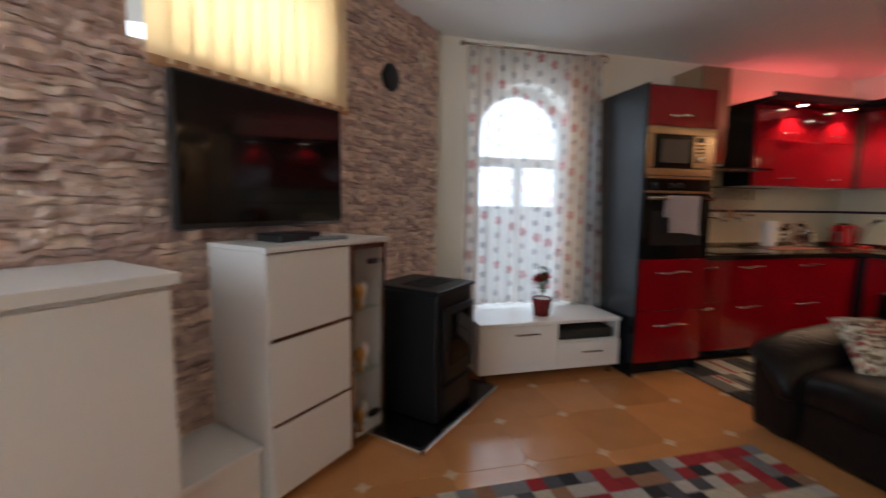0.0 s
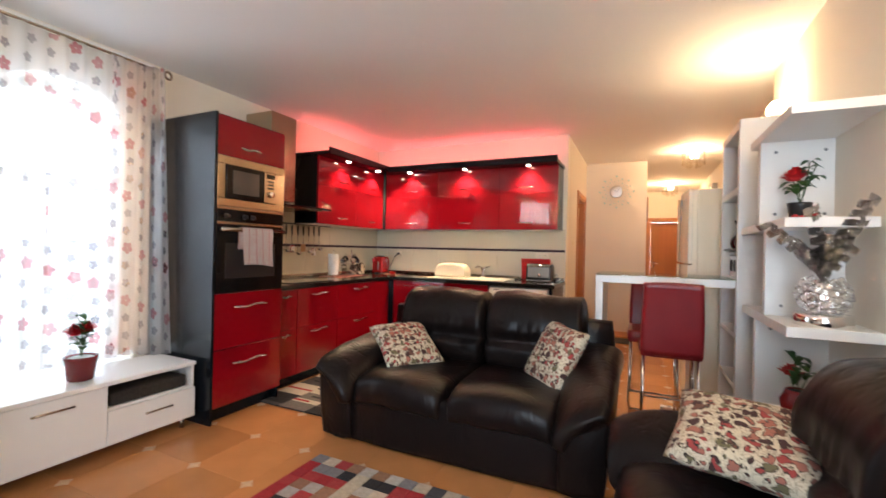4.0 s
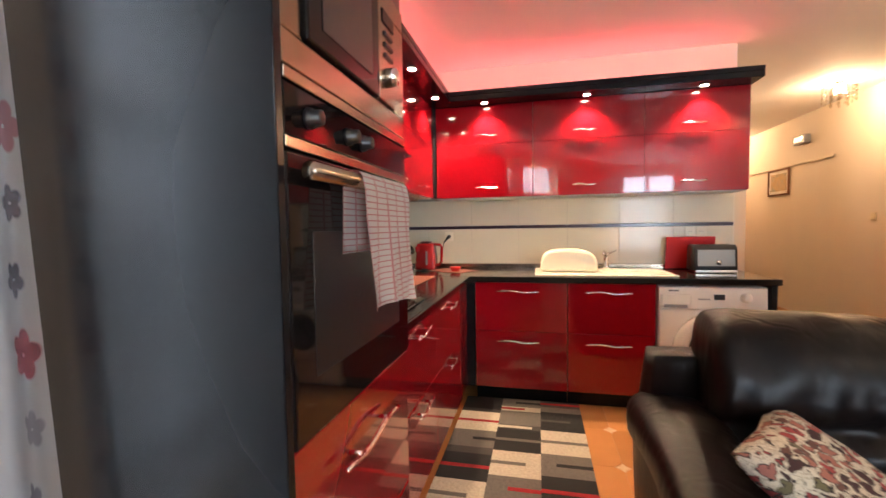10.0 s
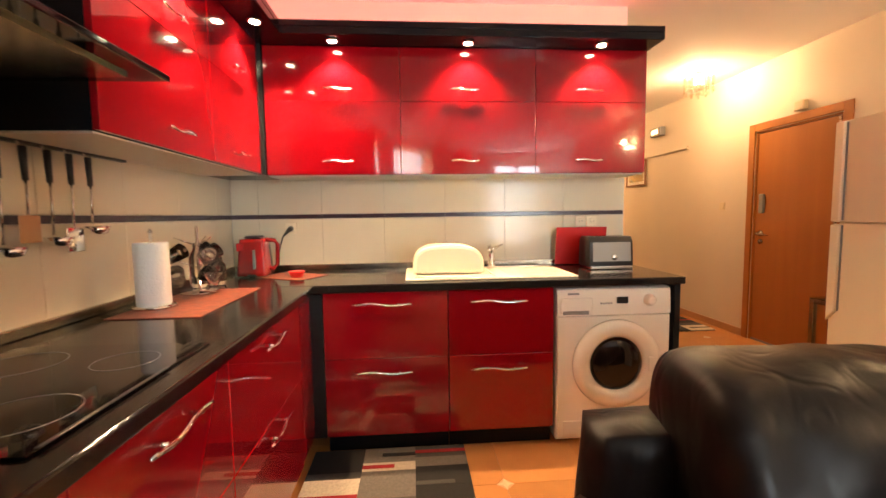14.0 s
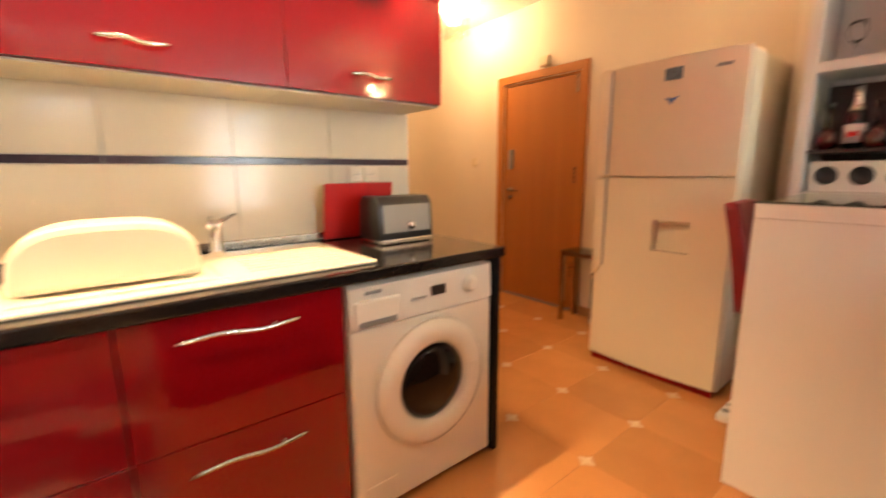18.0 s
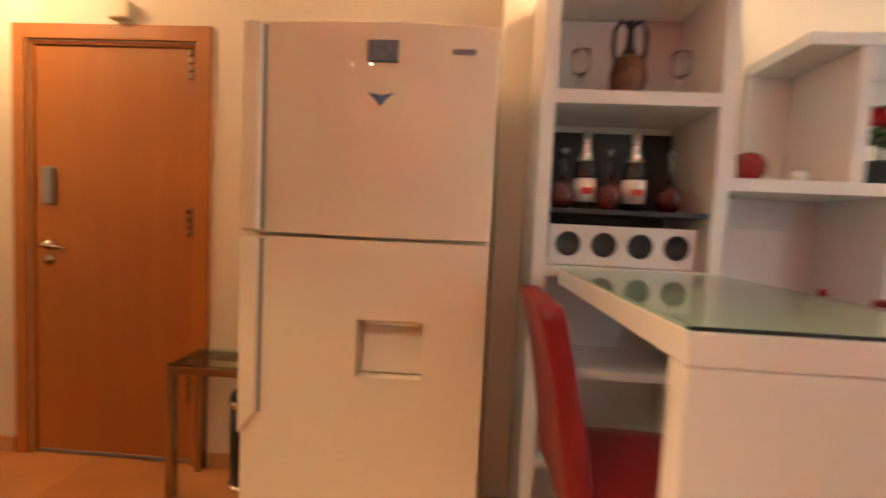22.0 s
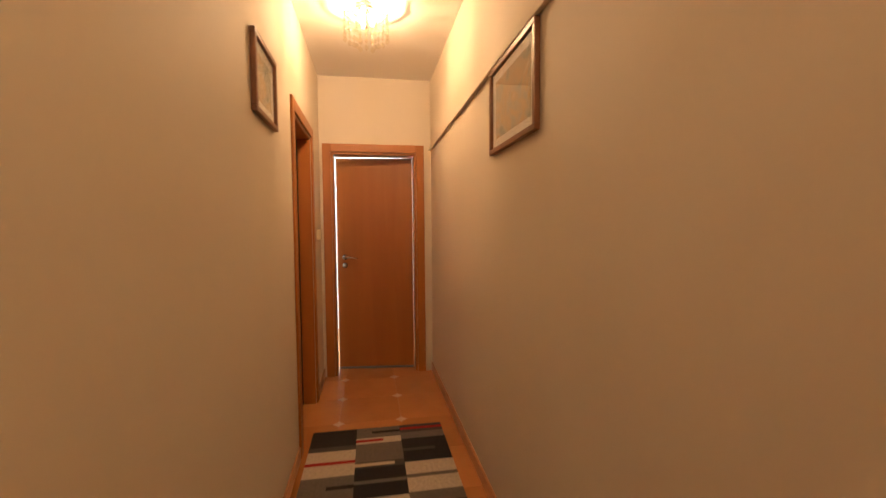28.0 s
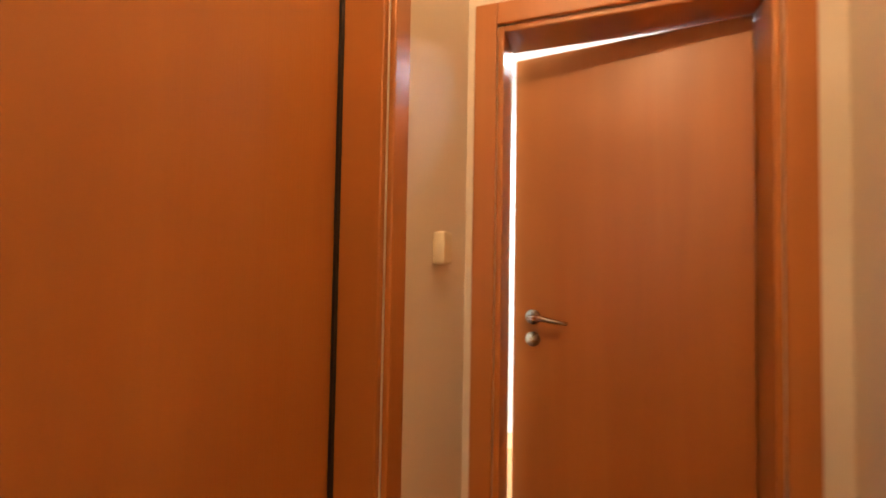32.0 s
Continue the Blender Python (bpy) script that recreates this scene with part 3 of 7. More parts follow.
part("window_inner", box(2.365, YF - 0.018, 1.60, 2.59, YF - 0.0165, 1.765), M["darkscreen"], micro, "grey perforated screen behind the glass")
panel = part("control_panel", box(2.641, YF - 0.015, 1.565, X1 - 0.094, YF + 0.012, 1.797, 0.003), M["steel"], micro, "stainless control panel")
part("display", box(2.66, YF - 0.018, 1.752, 2.74, YF - 0.014, 1.785, 0.002), M["blackglass"], panel)
for k in range(3):
    part("button", box(2.672, YF - 0.020, 1.672 + k * 0.026, 2.728, YF - 0.014, 1.684 + k * 0.026, 0.003), M["plastic"], panel)
part("dial", moved(lathe([(0.024, 0), (0.022, 0.022), (0.018, 0.025)], 0, 0, 0), pose(2.70, YF - 0.015, 1.630, 90)), M["chrome"], panel, "chrome dial", True)

oven = thing("built_in_oven", "built-in black glass oven with a steel bar handle", "oven", (2.54, 2.9, 0.9))
part("body", box(X0 + 0.03, YF + 0.02, 0.9, X1 - 0.03, 3.2, 1.50), M["plastic"], oven)
part("control_panel", box(X0 + 0.021, YF - 0.006, 1.400, X1 - 0.006, YF + 0.018, 1.483, 0.003), M["blackglass"], oven, "black glossy control panel")
part("trim_strip", box(X0 + 0.021, YF - 0.009, 1.484, X1 - 0.004, YF + 0.016, 1.504, 0.002), M["steel"], oven, "stainless strip")
part("trim_strip", box(X0 + 0.021, YF - 0.009, 1.380, X1 - 0.004, YF + 0.016, 1.399, 0.002), M["steel"], oven, "stainless strip")
for kx in (2.325, 2.475, 2.545):
    part("knob", moved(lathe([(0.018, 0), (0.017, 0.007), (0.014, 0.010), (0.013, 0.024), (0.010, 0.026)], 0, 0, 0, 20), pose(kx, YF - 0.006, 1.439, 90)), M["plastic"], oven, "round black knob", True)
odoor = part("oven_door", box(X0 + 0.021, YF - 0.008, 0.90, X1 - 0.006, YF + 0.018, 1.376, 0.004), M["blackglass"], oven, "black glass oven door")
part("window", box(X0 + 0.09, YF - 0.0095, 1.0, X1 - 0.09, YF - 0.0075, 1.25, 0.001), M["plastic"], odoor)
part("door_handle", tube([(2.262, YF - 0.042, 1.344), (2.54, YF - 0.043, 1.345), (2.822, YF - 0.042, 1.344)], 0.0150, 16), M["steel"], odoor, "brushed steel bar handle", True)
for kx in (2.33, 2.75):
    part("handle_post", tube([(kx, YF - 0.01, 1.344), (kx, YF - 0.042, 1.344)], 0.009, 10), M["steel"], odoor, "", True)

# dish towel over the oven handle
M["towel"] = mat("striped_tea_towel", (0.90, 0.83, 0.79), 0.9, var=0.05, bump=0.08, fine=300)
n, l = M["towel"].node_tree.nodes, M["towel"].node_tree.links
tc = n.new("ShaderNodeTexCoord")
sep = n.new("ShaderNodeSeparateXYZ")
l.new(tc.outputs["Object"], sep.inputs[0])


def stripe(axis, freq, width, shift=0.0):
    mul = n.new("ShaderNodeMath")
    mul.operation, mul.inputs[1].default_value = "MULTIPLY_ADD", freq
    mul.inputs[2].default_value = shift
    l.new(sep.outputs[axis], mul.inputs[0])
    fr = n.new("ShaderNodeMath")
    fr.operation = "FRACT"
    l.new(mul.outputs[0], fr.inputs[0])
    lt = n.new("ShaderNodeMath")
    lt.operation, lt.inputs[1].default_value = "LESS_THAN", width
    l.new(fr.outputs[0], lt.inputs[0])
    return lt


s1, s2 = stripe("Z", 84.0, 0.20), stripe("X", 17.0, 0.10, 0.4)
mx = n.new("ShaderNodeMath")
mx.operation = "MAXIMUM"
l.new(s1.outputs[0], mx.inputs[0])
l.new(s2.outputs[0], mx.inputs[1])
mul = n.new("ShaderNodeMath")
mul.operation, mul.inputs[1].default_value = "MULTIPLY", 0.66
l.new(mx.outputs[0], mul.inputs[0])
mix = n.new("ShaderNodeMix")
mix.data_type = "RGBA"
mix.inputs["B"].default_value = (0.62, 0.10, 0.10, 1)
l.new([x for x in n if x.type == "MIX"][0].outputs["Result"], mix.inputs["A"])
l.new(mul.outputs[0], mix.inputs["Factor"])
l.new(mix.outputs["Result"], n["Principled BSDF"].inputs["Base Color"])


def hanging_cloth(x0, x1, y, zt, front, back, r=0.016):
    """Cloth folded over a bar: a long front fall, a shorter back fall, soft waves."""
    bm, rows = bmesh.new(), []
    prof = [(y - r - 0.004, zt - front * k / 14) for k in range(14, 0, -1)]
    prof += [(y + r * math.cos(math.pi * (1 - k / 6)), zt + r * math.sin(math.pi * (1 - k / 6))) for k in range(7)]
    prof += [(y + r + 0.003, zt - back * k / 8) for k in range(1, 9)]
    for j in range(15):
        s = j / 14
        row = []
        for k, (yy, zz) in enumerate(prof):
            fall = max(0.0, (zt - zz) / front)
            wave = 0.013 * fall * math.sin(9 * s + 1.5 * fall) + 0.007 * fall * math.sin(21 * s + 2 * fall)
            sgn = -1 if yy < y else 0.5
            row.append(bm.verts.new((x0 + (x1 - x0) * s + 0.012 * fall * math.sin(5 * s), yy + sgn * abs(wave) , zz - 0.03 * fall * (s - 0.2) ** 2)))
        rows.append(row)
    for a, b in zip(rows, rows[1:]):
        for k in range(len(prof) - 1):
            bm.faces.new((a[k], a[k + 1], b[k + 1], b[k]))
    out = bmesh.ops.solidify(bm, geom=bm.faces[:], thickness=0.003)
    bmesh.ops.recalc_face_normals(bm, faces=bm.faces[:])
    return bm


solo("dish_towel", hanging_cloth(2.415, 2.69, YF - 0.043, 1.346, 0.25, 0.14, 0.019), M["towel"], "white and red checked dish towel hanging over the oven handle", "towel", smooth=True)

# base units of the left run
YB = 2.755
for a, b, ha, hb in ((2.855, 3.15, 2.955, 3.06), (3.15, 3.70, 3.30, 3.55), (3.70, 4.42, 3.94, 4.19)):
    u = thing("base_cabinet", "red gloss kitchen base unit with two drawers", "cabinet", ((a + b) / 2, 3.05, 0), "base units of the kitchen")
    part("carcass", box(a + 0.001, YB + 0.0205, 0.1, b - 0.001, 3.36, 0.858), M["redmatt"], u)
    part("plinth", box(a + 0.001, YB + 0.06, 0.0, b - 0.001, YB + 0.075, 0.1), M["black"], u, "black plinth board")
    for z0, z1, hz in ((0.5125, 0.855, 0.80), (0.103, 0.510, 0.465)):
        d = part("drawer_front", box(a + 0.0012, YB, z0, b - 0.0012, YB + 0.02, z1, 0.0012), M["red"], u, "red gloss drawer front")
        wave_handle("handle", ha, hb, hz, YB, "x", -1, d, 0.011)
u = thing("corner_cabinet", "black corner filler between the two kitchen runs", "cabinet", (4.6, 3.0, 0), "base units of the kitchen")
part("carcass", box(4.421, YB + 0.021, 0.1, 5.30, 3.36, 0.858), M["black"], u)
part("filler", box(4.4225, YB + 0.002, 0.115, 4.645, YB + 0.02, 0.85, 0.002), M["red"], u, "red gloss filler front")
part("filler", box(4.66, 2.70, 0.1, 4.676, YB + 0.018, 0.85, 0.001), M["black"], u, "black upright filler")
part("plinth", box(4.421, YB + 0.06, 0.0, 4.70, YB + 0.075, 0.1), M["black"], u)

# base units of the back run
XF = 4.662
for a, b, ha, hb in ((2.062, 2.698, 2.25, 2.55), (1.502, 2.06, 1.65, 1.95)):
    u = thing("base_cabinet", "red gloss kitchen base unit with two drawers below the sink" if a > 2 else "red gloss kitchen base unit with two drawers beside the washing machine", "cabinet", (4.95, (a + b) / 2, 0), "base units of the kitchen")
    part("carcass", box(XF + 0.0205, a, 0.1, 5.32, b, 0.858), M["redmatt"], u)
    part("plinth", box(XF + 0.05, a, 0.0, XF + 0.065, b, 0.1), M["black"], u, "black plinth board")
    for z0, z1, hz in ((0.5125, 0.855, 0.797), (0.103, 0.510, 0.442)):
        d = part("drawer_front", box(XF, a + 0.0012, z0, XF + 0.02, b - 0.0012, z1, 0.0012), M["red"], u, "red gloss drawer front")
        wave_handle("handle", ha, hb, hz, XF, "y", -1, d, 0.008)
solo("end_panel", box(4.655, 0.812, 0.0, 5.32, 0.845, 0.859, 0.002), M["black"], "black end panel beside the washing machine", "panel")

# worktop in an L, with a rounded front edge
wt = thing("worktop", "black polished L-shaped kitchen worktop", "worktop", (4.2, 3.0, 0.86))
part("slab", box(2.853, 2.735, 0.86, 4.6445, 3.395, 0.90, 0.006), M["counter"], wt, "worktop slab under the hood")
part("slab", box(4.645, 0.79, 0.86, 5.325, 3.395, 0.90, 0.006), M["counter"], wt, "worktop slab with the sink")
solo("worktop_upstand", join(box(2.86, 3.378, 0.9005, 5.31, 3.394, 0.935, 0.003), box(5.308, 0.80, 0.9005, 5.324, 3.376, 0.935, 0.003)), M["steel"], "metal upstand strip along the back of the worktop", "trim")

# hob
hob = thing("hob", "black glass hob let into the worktop", "hob", (3.42, 3.05, 0.9))
part("glass", box(3.14, 2.80, 0.9008, 3.70, 3.30, 0.906, 0.002), M["blackglass"], hob)
for hx, hy, r in ((3.28, 2.93, 0.09), (3.56, 2.93, 0.07), (3.28, 3.17, 0.07), (3.56, 3.17, 0.09)):
    ring = lathe([(r - 0.002, 0), (r - 0.002, 0.0006), (r, 0.0006), (r, 0), (r - 0.002, 0)], hx, hy, 0.9062, 32, False)
    part("cooking_zone", ring, M["grey"], hob, "thin grey ring mark")
part("control_strip", box(3.16, 2.795, 0.9065, 3.50, 2.803, 0.909, 0.001), M["plastic"], hob)

# sink with drainer, tap, and an upturned basin
sink = thing("kitchen_sink", "cream composite sink with drainer let into the worktop", "sink", (5.0, 1.81, 0.9))
bm = box(4.71, 1.35, 0.9005, 5.20, 2.28, 0.912, 0.005)
part("deck", bm, M["cream"], sink)
for k in range(7):
    part("drain_rib", box(4.80 + k * 0.045, 1.40, 0.912, 4.815 + k * 0.045, 1.72, 0.916, 0.002), M["cream"], sink)
bowl = []
for a, b, c, d in ((4.76, 1.79, 5.11, 1.805), (4.76, 2.215, 5.11, 2.23), (4.76, 1.805, 4.775, 2.215), (5.095, 1.805, 5.11, 2.215)):
    bowl.append(box(a, b, 0.905, c, d, 0.918, 0.003))
part("bowl_rim", join(*bowl), M["cream"], sink)
part("bowl_floor", box(4.776, 1.806, 0.9125, 5.094, 2.214, 0.9135), M["cream"], sink)
arc = [(2.04 + 0.20 * math.copysign(abs(math.cos(math.pi * k / 18)) ** 0.62, math.cos(math.pi * k / 18)), 0.9185 + 0.16 * math.sin(math.pi * k / 18) ** 0.62) for k in range(19)]
solo("dish_basin", prism(arc, "x", 4.83, 5.03, 0.018), M["cream"], "cream plastic basin turned over in the sink", "basin")
tap = thing("kitchen_tap", "chrome mixer tap behind the sink", "tap", (5.20, 1.72, 0.912))
part("body", lathe([(0.026, 0), (0.024, 0.02), (0.020, 0.03), (0.020, 0.095), (0.016, 0.10)], 5.165, 1.74, 0.912), M["chrome"], tap, "", True)
part("spout", tube([(5.165, 1.74, 0.99), (5.12, 1.755, 1.035), (5.06, 1.77, 1.05), (5.02, 1.78, 1.03)], 0.011, 10), M["chrome"], tap, "", True)
part("lever", tube([(5.165, 1.74, 1.01), (5.18, 1.72, 1.03), (5.20, 1.66, 1.05)], [0.012, 0.009, 0.006], 8), M["chrome"], tap, "", True)

# backsplash
bs = structure("backsplash", join(box(X_BACK - 0.004, 0.80, 0.90, X_BACK - 0.0005, Y_LEFT - 0.004, 1.50), box(2.86, Y_LEFT - 0.004, 0.90, X_BACK - 0.004, Y_LEFT - 0.0005, 1.60)), M["underside"], "cream glazed wall tiles with a dark border line")
def splash_tile(axis, a, b, z0, z1):
    g = 0.001
    bm = box(X_BACK - 0.011, a + g, z0 + g, X_BACK - 0.0045, b - g, z1 - g, 0.0012, 1) if axis == "x" else box(a + g, Y_LEFT - 0.011, z0 + g, b - g, Y_LEFT - 0.0045, z1 - g, 0.0012, 1)
    part("tile", bm, M["splash"], bs)
ys = [0.80, 1.22, 1.62, 2.02, 2.42, 2.82, 3.22, 3.388]
xs = [2.86, 3.11, 3.51, 3.91, 4.31, 4.71, 5.11, 5.318]
for a, b in zip(ys, ys[1:]):
    for z0, z1 in ((0.905, 1.232), (1.262, 1.50)):
        splash_tile("x", a, b, z0, z1)
for a, b in zip(xs, xs[1:]):
    for z0, z1 in ((0.905, 1.232), (1.262, 1.598)):
        splash_tile("y", a, b, z0, z1)
for a, b in zip(ys, ys[1:]):
    part("border_tile", box(X_BACK - 0.013, a + 0.001, 1.234, X_BACK - 0.0045, b - 0.001, 1.260, 0.001, 1), M["band"], bs, "dark patterned border tile")
for a, b in zip(xs, xs[1:]):
    part("border_tile", box(a + 0.001, Y_LEFT - 0.013, 1.234, b - 0.001, Y_LEFT - 0.0045, 1.260, 0.001, 1), M["band"], bs, "dark patterned border tile")

# wall cabinets of the back run
XU, ZU0, ZU1 = 5.0, 1.483, 2.195
for a, b, ha, hb in ((0.835, 1.505, 1.105, 1.275), (1.505, 2.293, 1.84, 2.01), (2.293, 3.05, 2.56, 2.735)):
    u = thing("wall_cabinet", "red gloss wall cabinet with two lift-up doors", "cabinet", (5.17, (a + b) / 2, ZU0), "wall cabinets of the kitchen")
    part("carcass", box(XU + 0.0205, a + 0.001, ZU0, 5.325, b - 0.001, ZU1), M["redmatt"] if a > 1 else M["black"], u)
    part("underside", box(XU + 0.021, a + 0.001, ZU0 - 0.006, 5.315, b - 0.001, ZU0 - 0.0005), M["underside"], u, "beige bottom panel")
    for z0, z1, hz in ((ZU0 + 0.002, 1.894, 1.556), (1.896, ZU1 - 0.001, 1.957)):
        d = part("flap_door", box(XU, a + 0.001, z0, XU + 0.02, b - 0.001, z1, 0.0012), M["red"], u, "red gloss lift-up door")
        wave_handle("handle", ha, hb, hz, XU, "y", -1, d, 0.006)
YU = 3.068
for a, b, ha, hb in ((3.735, 4.40, 4.03, 4.20), (4.40, 4.96, 4.62, 4.74)):
    u = thing("wall_cabinet", "red gloss wall cabinet with two lift-up doors and a black side", "cabinet", ((a + b) / 2, 3.23, ZU0), "wall cabinets of the kitchen")
    part("carcass", box(a + 0.001, YU + 0.0205, ZU0, b - 0.001, 3.395, ZU1), M["black"], u, "black carcass")
    part("underside", box(a + 0.002, YU + 0.021, ZU0 - 0.006, b - 0.001, 3.385, ZU0 - 0.0005), M["underside"], u, "beige bottom panel")
    for z0, z1, hz in ((ZU0 + 0.002, 1.894, 1.556), (1.896, ZU1 - 0.001, 1.957)):
        d = part("flap_door", box(a + 0.001, YU, z0, b - 0.001, YU + 0.02, z1, 0.0012), M["red"], u, "red gloss lift-up door")
        wave_handle("handle", ha, hb, hz, YU, "x", -1, d, 0.006)
solo("corner_filler", prism([(4.962, 3.07), (4.985, 3.052), (5.0, 3.052), (5.325, 3.052), (5.325, 3.395), (4.962, 3.395)], "z", ZU0, ZU1), M["black"], "black corner post between the wall cabinets", "cabinet")
cor = thing("cornice", "black cornice board with inset spot lamps over the wall cabinets", "cornice", (5.0, 2.0, ZU1))
part("board", prism([(4.842, 0.822), (5.325, 0.822), (5.325, 3.395), (3.715, 3.395), (3.715, 2.905), (4.842, 2.905)], "z", ZU1 + 0.001, 2.235, 0.004), M["black"], cor)
part("front_rim", prism([(4.842, 0.822), (4.862, 0.822), (4.862, 2.925), (3.715, 2.925), (3.715, 2.905), (4.842, 2.905)], "z", 2.2355, 2.268, 0.003), M["black"], cor)
for sx, sy in SPOTS:
    s = part("spot_lamp", lathe([(0.036, 0), (0.036, 0.006), (0.028, 0.006), (0.026, 0.003)], sx, sy, 2.188, 24), M["chrome"], cor, "small chrome recessed spot lamp", True)
    part("bulb", lathe([(0.0, 0), (0.024, 0.0005), (0.024, 0.003)], sx, sy, 2.1865, 20), M["spotglow"], s, "lit warm white bulb")

# extractor hood
hood = thing("extractor_hood", "stainless chimney hood with a dark glass canopy", "hood", (3.3, 3.2, 1.6))
part("chimney", box(3.10, 3.06, 1.66, 3.40, 3.392, 2.465, 0.003), M["steel"], hood, "brushed stainless chimney")
part("canopy", prism([(3.39, 1.60), (3.39, 1.68), (3.12, 1.64), (2.86, 1.615), (2.86, 1.60)], "x", 2.87, 3.70, 0.003), M["blackglass"], hood, "dark glass canopy")
part("filter", box(2.93, 2.93, 1.592, 3.64, 3.36, 1.599), M["steel"], hood, "metal grease filter")

# washing machine
wm = thing("washing_machine", "white front-loading washing machine with a round glass door", "washing machine", (4.97, 1.173, 0))
WX = 4.655
part("body", box(WX + 0.012, 0.862, 0.02, 5.30, 1.49, 0.848, 0.012), M["whitegloss"], wm)
part("front_panel", box(WX, 0.866, 0.03, WX + 0.02, 1.486, 0.70, 0.008), M["whitegloss"], wm)
cp = part("control_panel", prism([(WX + 0.02, 0.705), (WX - 0.004, 0.705), (WX + 0.004, 0.84), (WX + 0.02, 0.846)], "y", 0.866, 1.486, 0.003), M["whitegloss"], wm, "white control panel")
part("detergent_drawer", box(WX - 0.012, 1.30, 0.715, WX, 1.475, 0.80, 0.008), M["whitegloss"], cp, "white drawer with grip")
part("drawer_lip", box(WX - 0.016, 1.32, 0.712, WX - 0.008, 1.46, 0.732, 0.004), M["grey"], cp)
part("display", box(WX - 0.008, 1.105, 0.765, WX + 0.004, 1.165, 0.80, 0.002), M["plastic"], cp, "small dark display")
part("dial", moved(lathe([(0.033, 0), (0.033, 0.005), (0.026, 0.008), (0.024, 0.028), (0.020, 0.03)], 0, 0, 0, 28), pose(WX, 0.985, 0.78, 0, -90)), M["whitegloss"], cp, "white round dial", True)
for k in range(5):
    part("button", box(WX - 0.006, 1.19 + k * 0.014, 0.762, WX + 0.002, 1.198 + k * 0.014, 0.772, 0.002), M["grey"], cp)
part("label_mark", box(WX - 0.0035, 1.37, 0.816, WX + 0.006, 1.43, 0.826), M["grey"], cp)
wd = part("door_ring", moved(lathe([(0.240, 0), (0.236, 0.020), (0.205, 0.034), (0.165, 0.028), (0.146, 0.012), (0.146, 0.002)], 0, 0, 0, 48), pose(WX, 1.165, 0.44, 0, -90)), M["whitegloss"], wm, "white plastic door ring", True)
part("door_glass", moved(lathe([(0.145, 0.004), (0.125, 0.016), (0.08, 0.030), (0.03, 0.036), (0.0, 0.037)], 0, 0, 0, 36), pose(WX, 1.165, 0.44, 0, -90)), M["blackglass"], wd, "dark round door glass", True)
part("door_grip", box(WX - 0.034, 0.965, 0.40, WX - 0.018, 1.0, 0.48, 0.006), M["whitegloss"], wd)
part("kick_flap", box(WX - 0.003, 1.33, 0.05, WX + 0.004, 1.45, 0.13, 0.003), M["whitegloss"], wm)

# things on the worktop
toaster = thing("toaster", "black and steel long-slot toaster on the worktop", "toaster", (5.08, 1.03, 0.9))
part("body", prism([(4.99, 0.915), (5.17, 0.915), (5.16, 1.07), (5.135, 1.10), (5.025, 1.10), (5.0, 1.07)], "y", 0.895, 1.17, 0.008), M["plastic"], toaster, "black end-framed body", True)
part("side_panel", prism([(4.988, 0.95), (4.984, 0.95), (4.994, 1.065), (4.998, 1.065)], "y", 0.915, 1.15), M["grey"], toaster, "grey metal side panel")
part("base_trim", box(4.985, 0.90, 0.902, 5.175, 1.165, 0.922, 0.004), M["chrome"], toaster)
part("knob", moved(lathe([(0.018, 0), (0.016, 0.012), (0.0, 0.013)], 0, 0, 0, 18), pose(4.988, 1.02, 0.975, 0, -90)), M["chrome"], toaster, "", True)
part("slot", box(5.06, 0.93, 1.099, 5.10, 1.13, 1.102), M["blackglass"], toaster)
part("cord", tube([(5.12, 0.895, 0.95), (5.13, 0.86, 0.99), (5.15, 0.84, 0.96), (5.14, 0.87, 0.915), (5.18, 0.86, 0.906)], 0.003, 6), M["plastic"], toaster, "", True)
solo("tray", moved(box(-0.17, -0.006, 0, 0.17, 0.006, 0.25, 0.004), pose(5.275, 1.12, 0.905, -8, 0, 90)), M["redpaint"], "red lacquered tray leaning on the tiles behind the toaster", "tray")
kettle = thing("kettle", "red plastic electric kettle", "kettle", (5.06, 3.16, 0.9))
part("body", puff(5.06, 3.16, 1.015, 0.135, 0.155, 0.225, 0.16, 8, lambda p: Vector((p.x * (1 - 0.10 * p.z), p.y * (1 - 0.12 * p.z), p.z))), M["redplastic"], kettle, "", True)
part("base_plate", lathe([(0.075, 0), (0.078, 0.004), (0.074, 0.014)], 5.06, 3.16, 0.9045, 24), M["plastic"], kettle, "black base plate", True)
part("lid", puff(5.06, 3.16, 1.132, 0.09, 0.10, 0.018, 0.5, 4), M["plastic"], kettle, "", True)
part("handle", tube([(5.06, 3.095, 1.115), (5.06, 3.045, 1.11), (5.06, 3.03, 1.09), (5.06, 3.035, 0.97), (5.06, 3.055, 0.945), (5.06, 3.085, 0.945)], 0.012, 8), M["redplastic"], kettle, "", True)
part("spout", prism([(5.0, 3.20), (4.975, 3.235), (5.035, 3.225)], "z", 1.055, 1.10, 0.004), M["redplastic"], kettle)
part("window_strip", box(4.985, 3.135, 0.95, 4.99, 3.15, 1.06, 0.001), M["grey"], kettle)
holder = thing("paper_towel_holder", "white paper towel roll on a holder", "paper towel", (4.21, 3.24, 0.9))
part("base", lathe([(0.075, 0), (0.075, 0.008), (0.0, 0.010)], 4.21, 3.24, 0.904), M["chrome"], holder, "", True)
part("roll", lathe([(0.02, 0.0), (0.058, 0.0), (0.059, 0.01), (0.059, 0.235), (0.057, 0.24), (0.02, 0.24)], 4.21, 3.24, 0.915, 28), M["paper"], holder, "white paper roll", True)
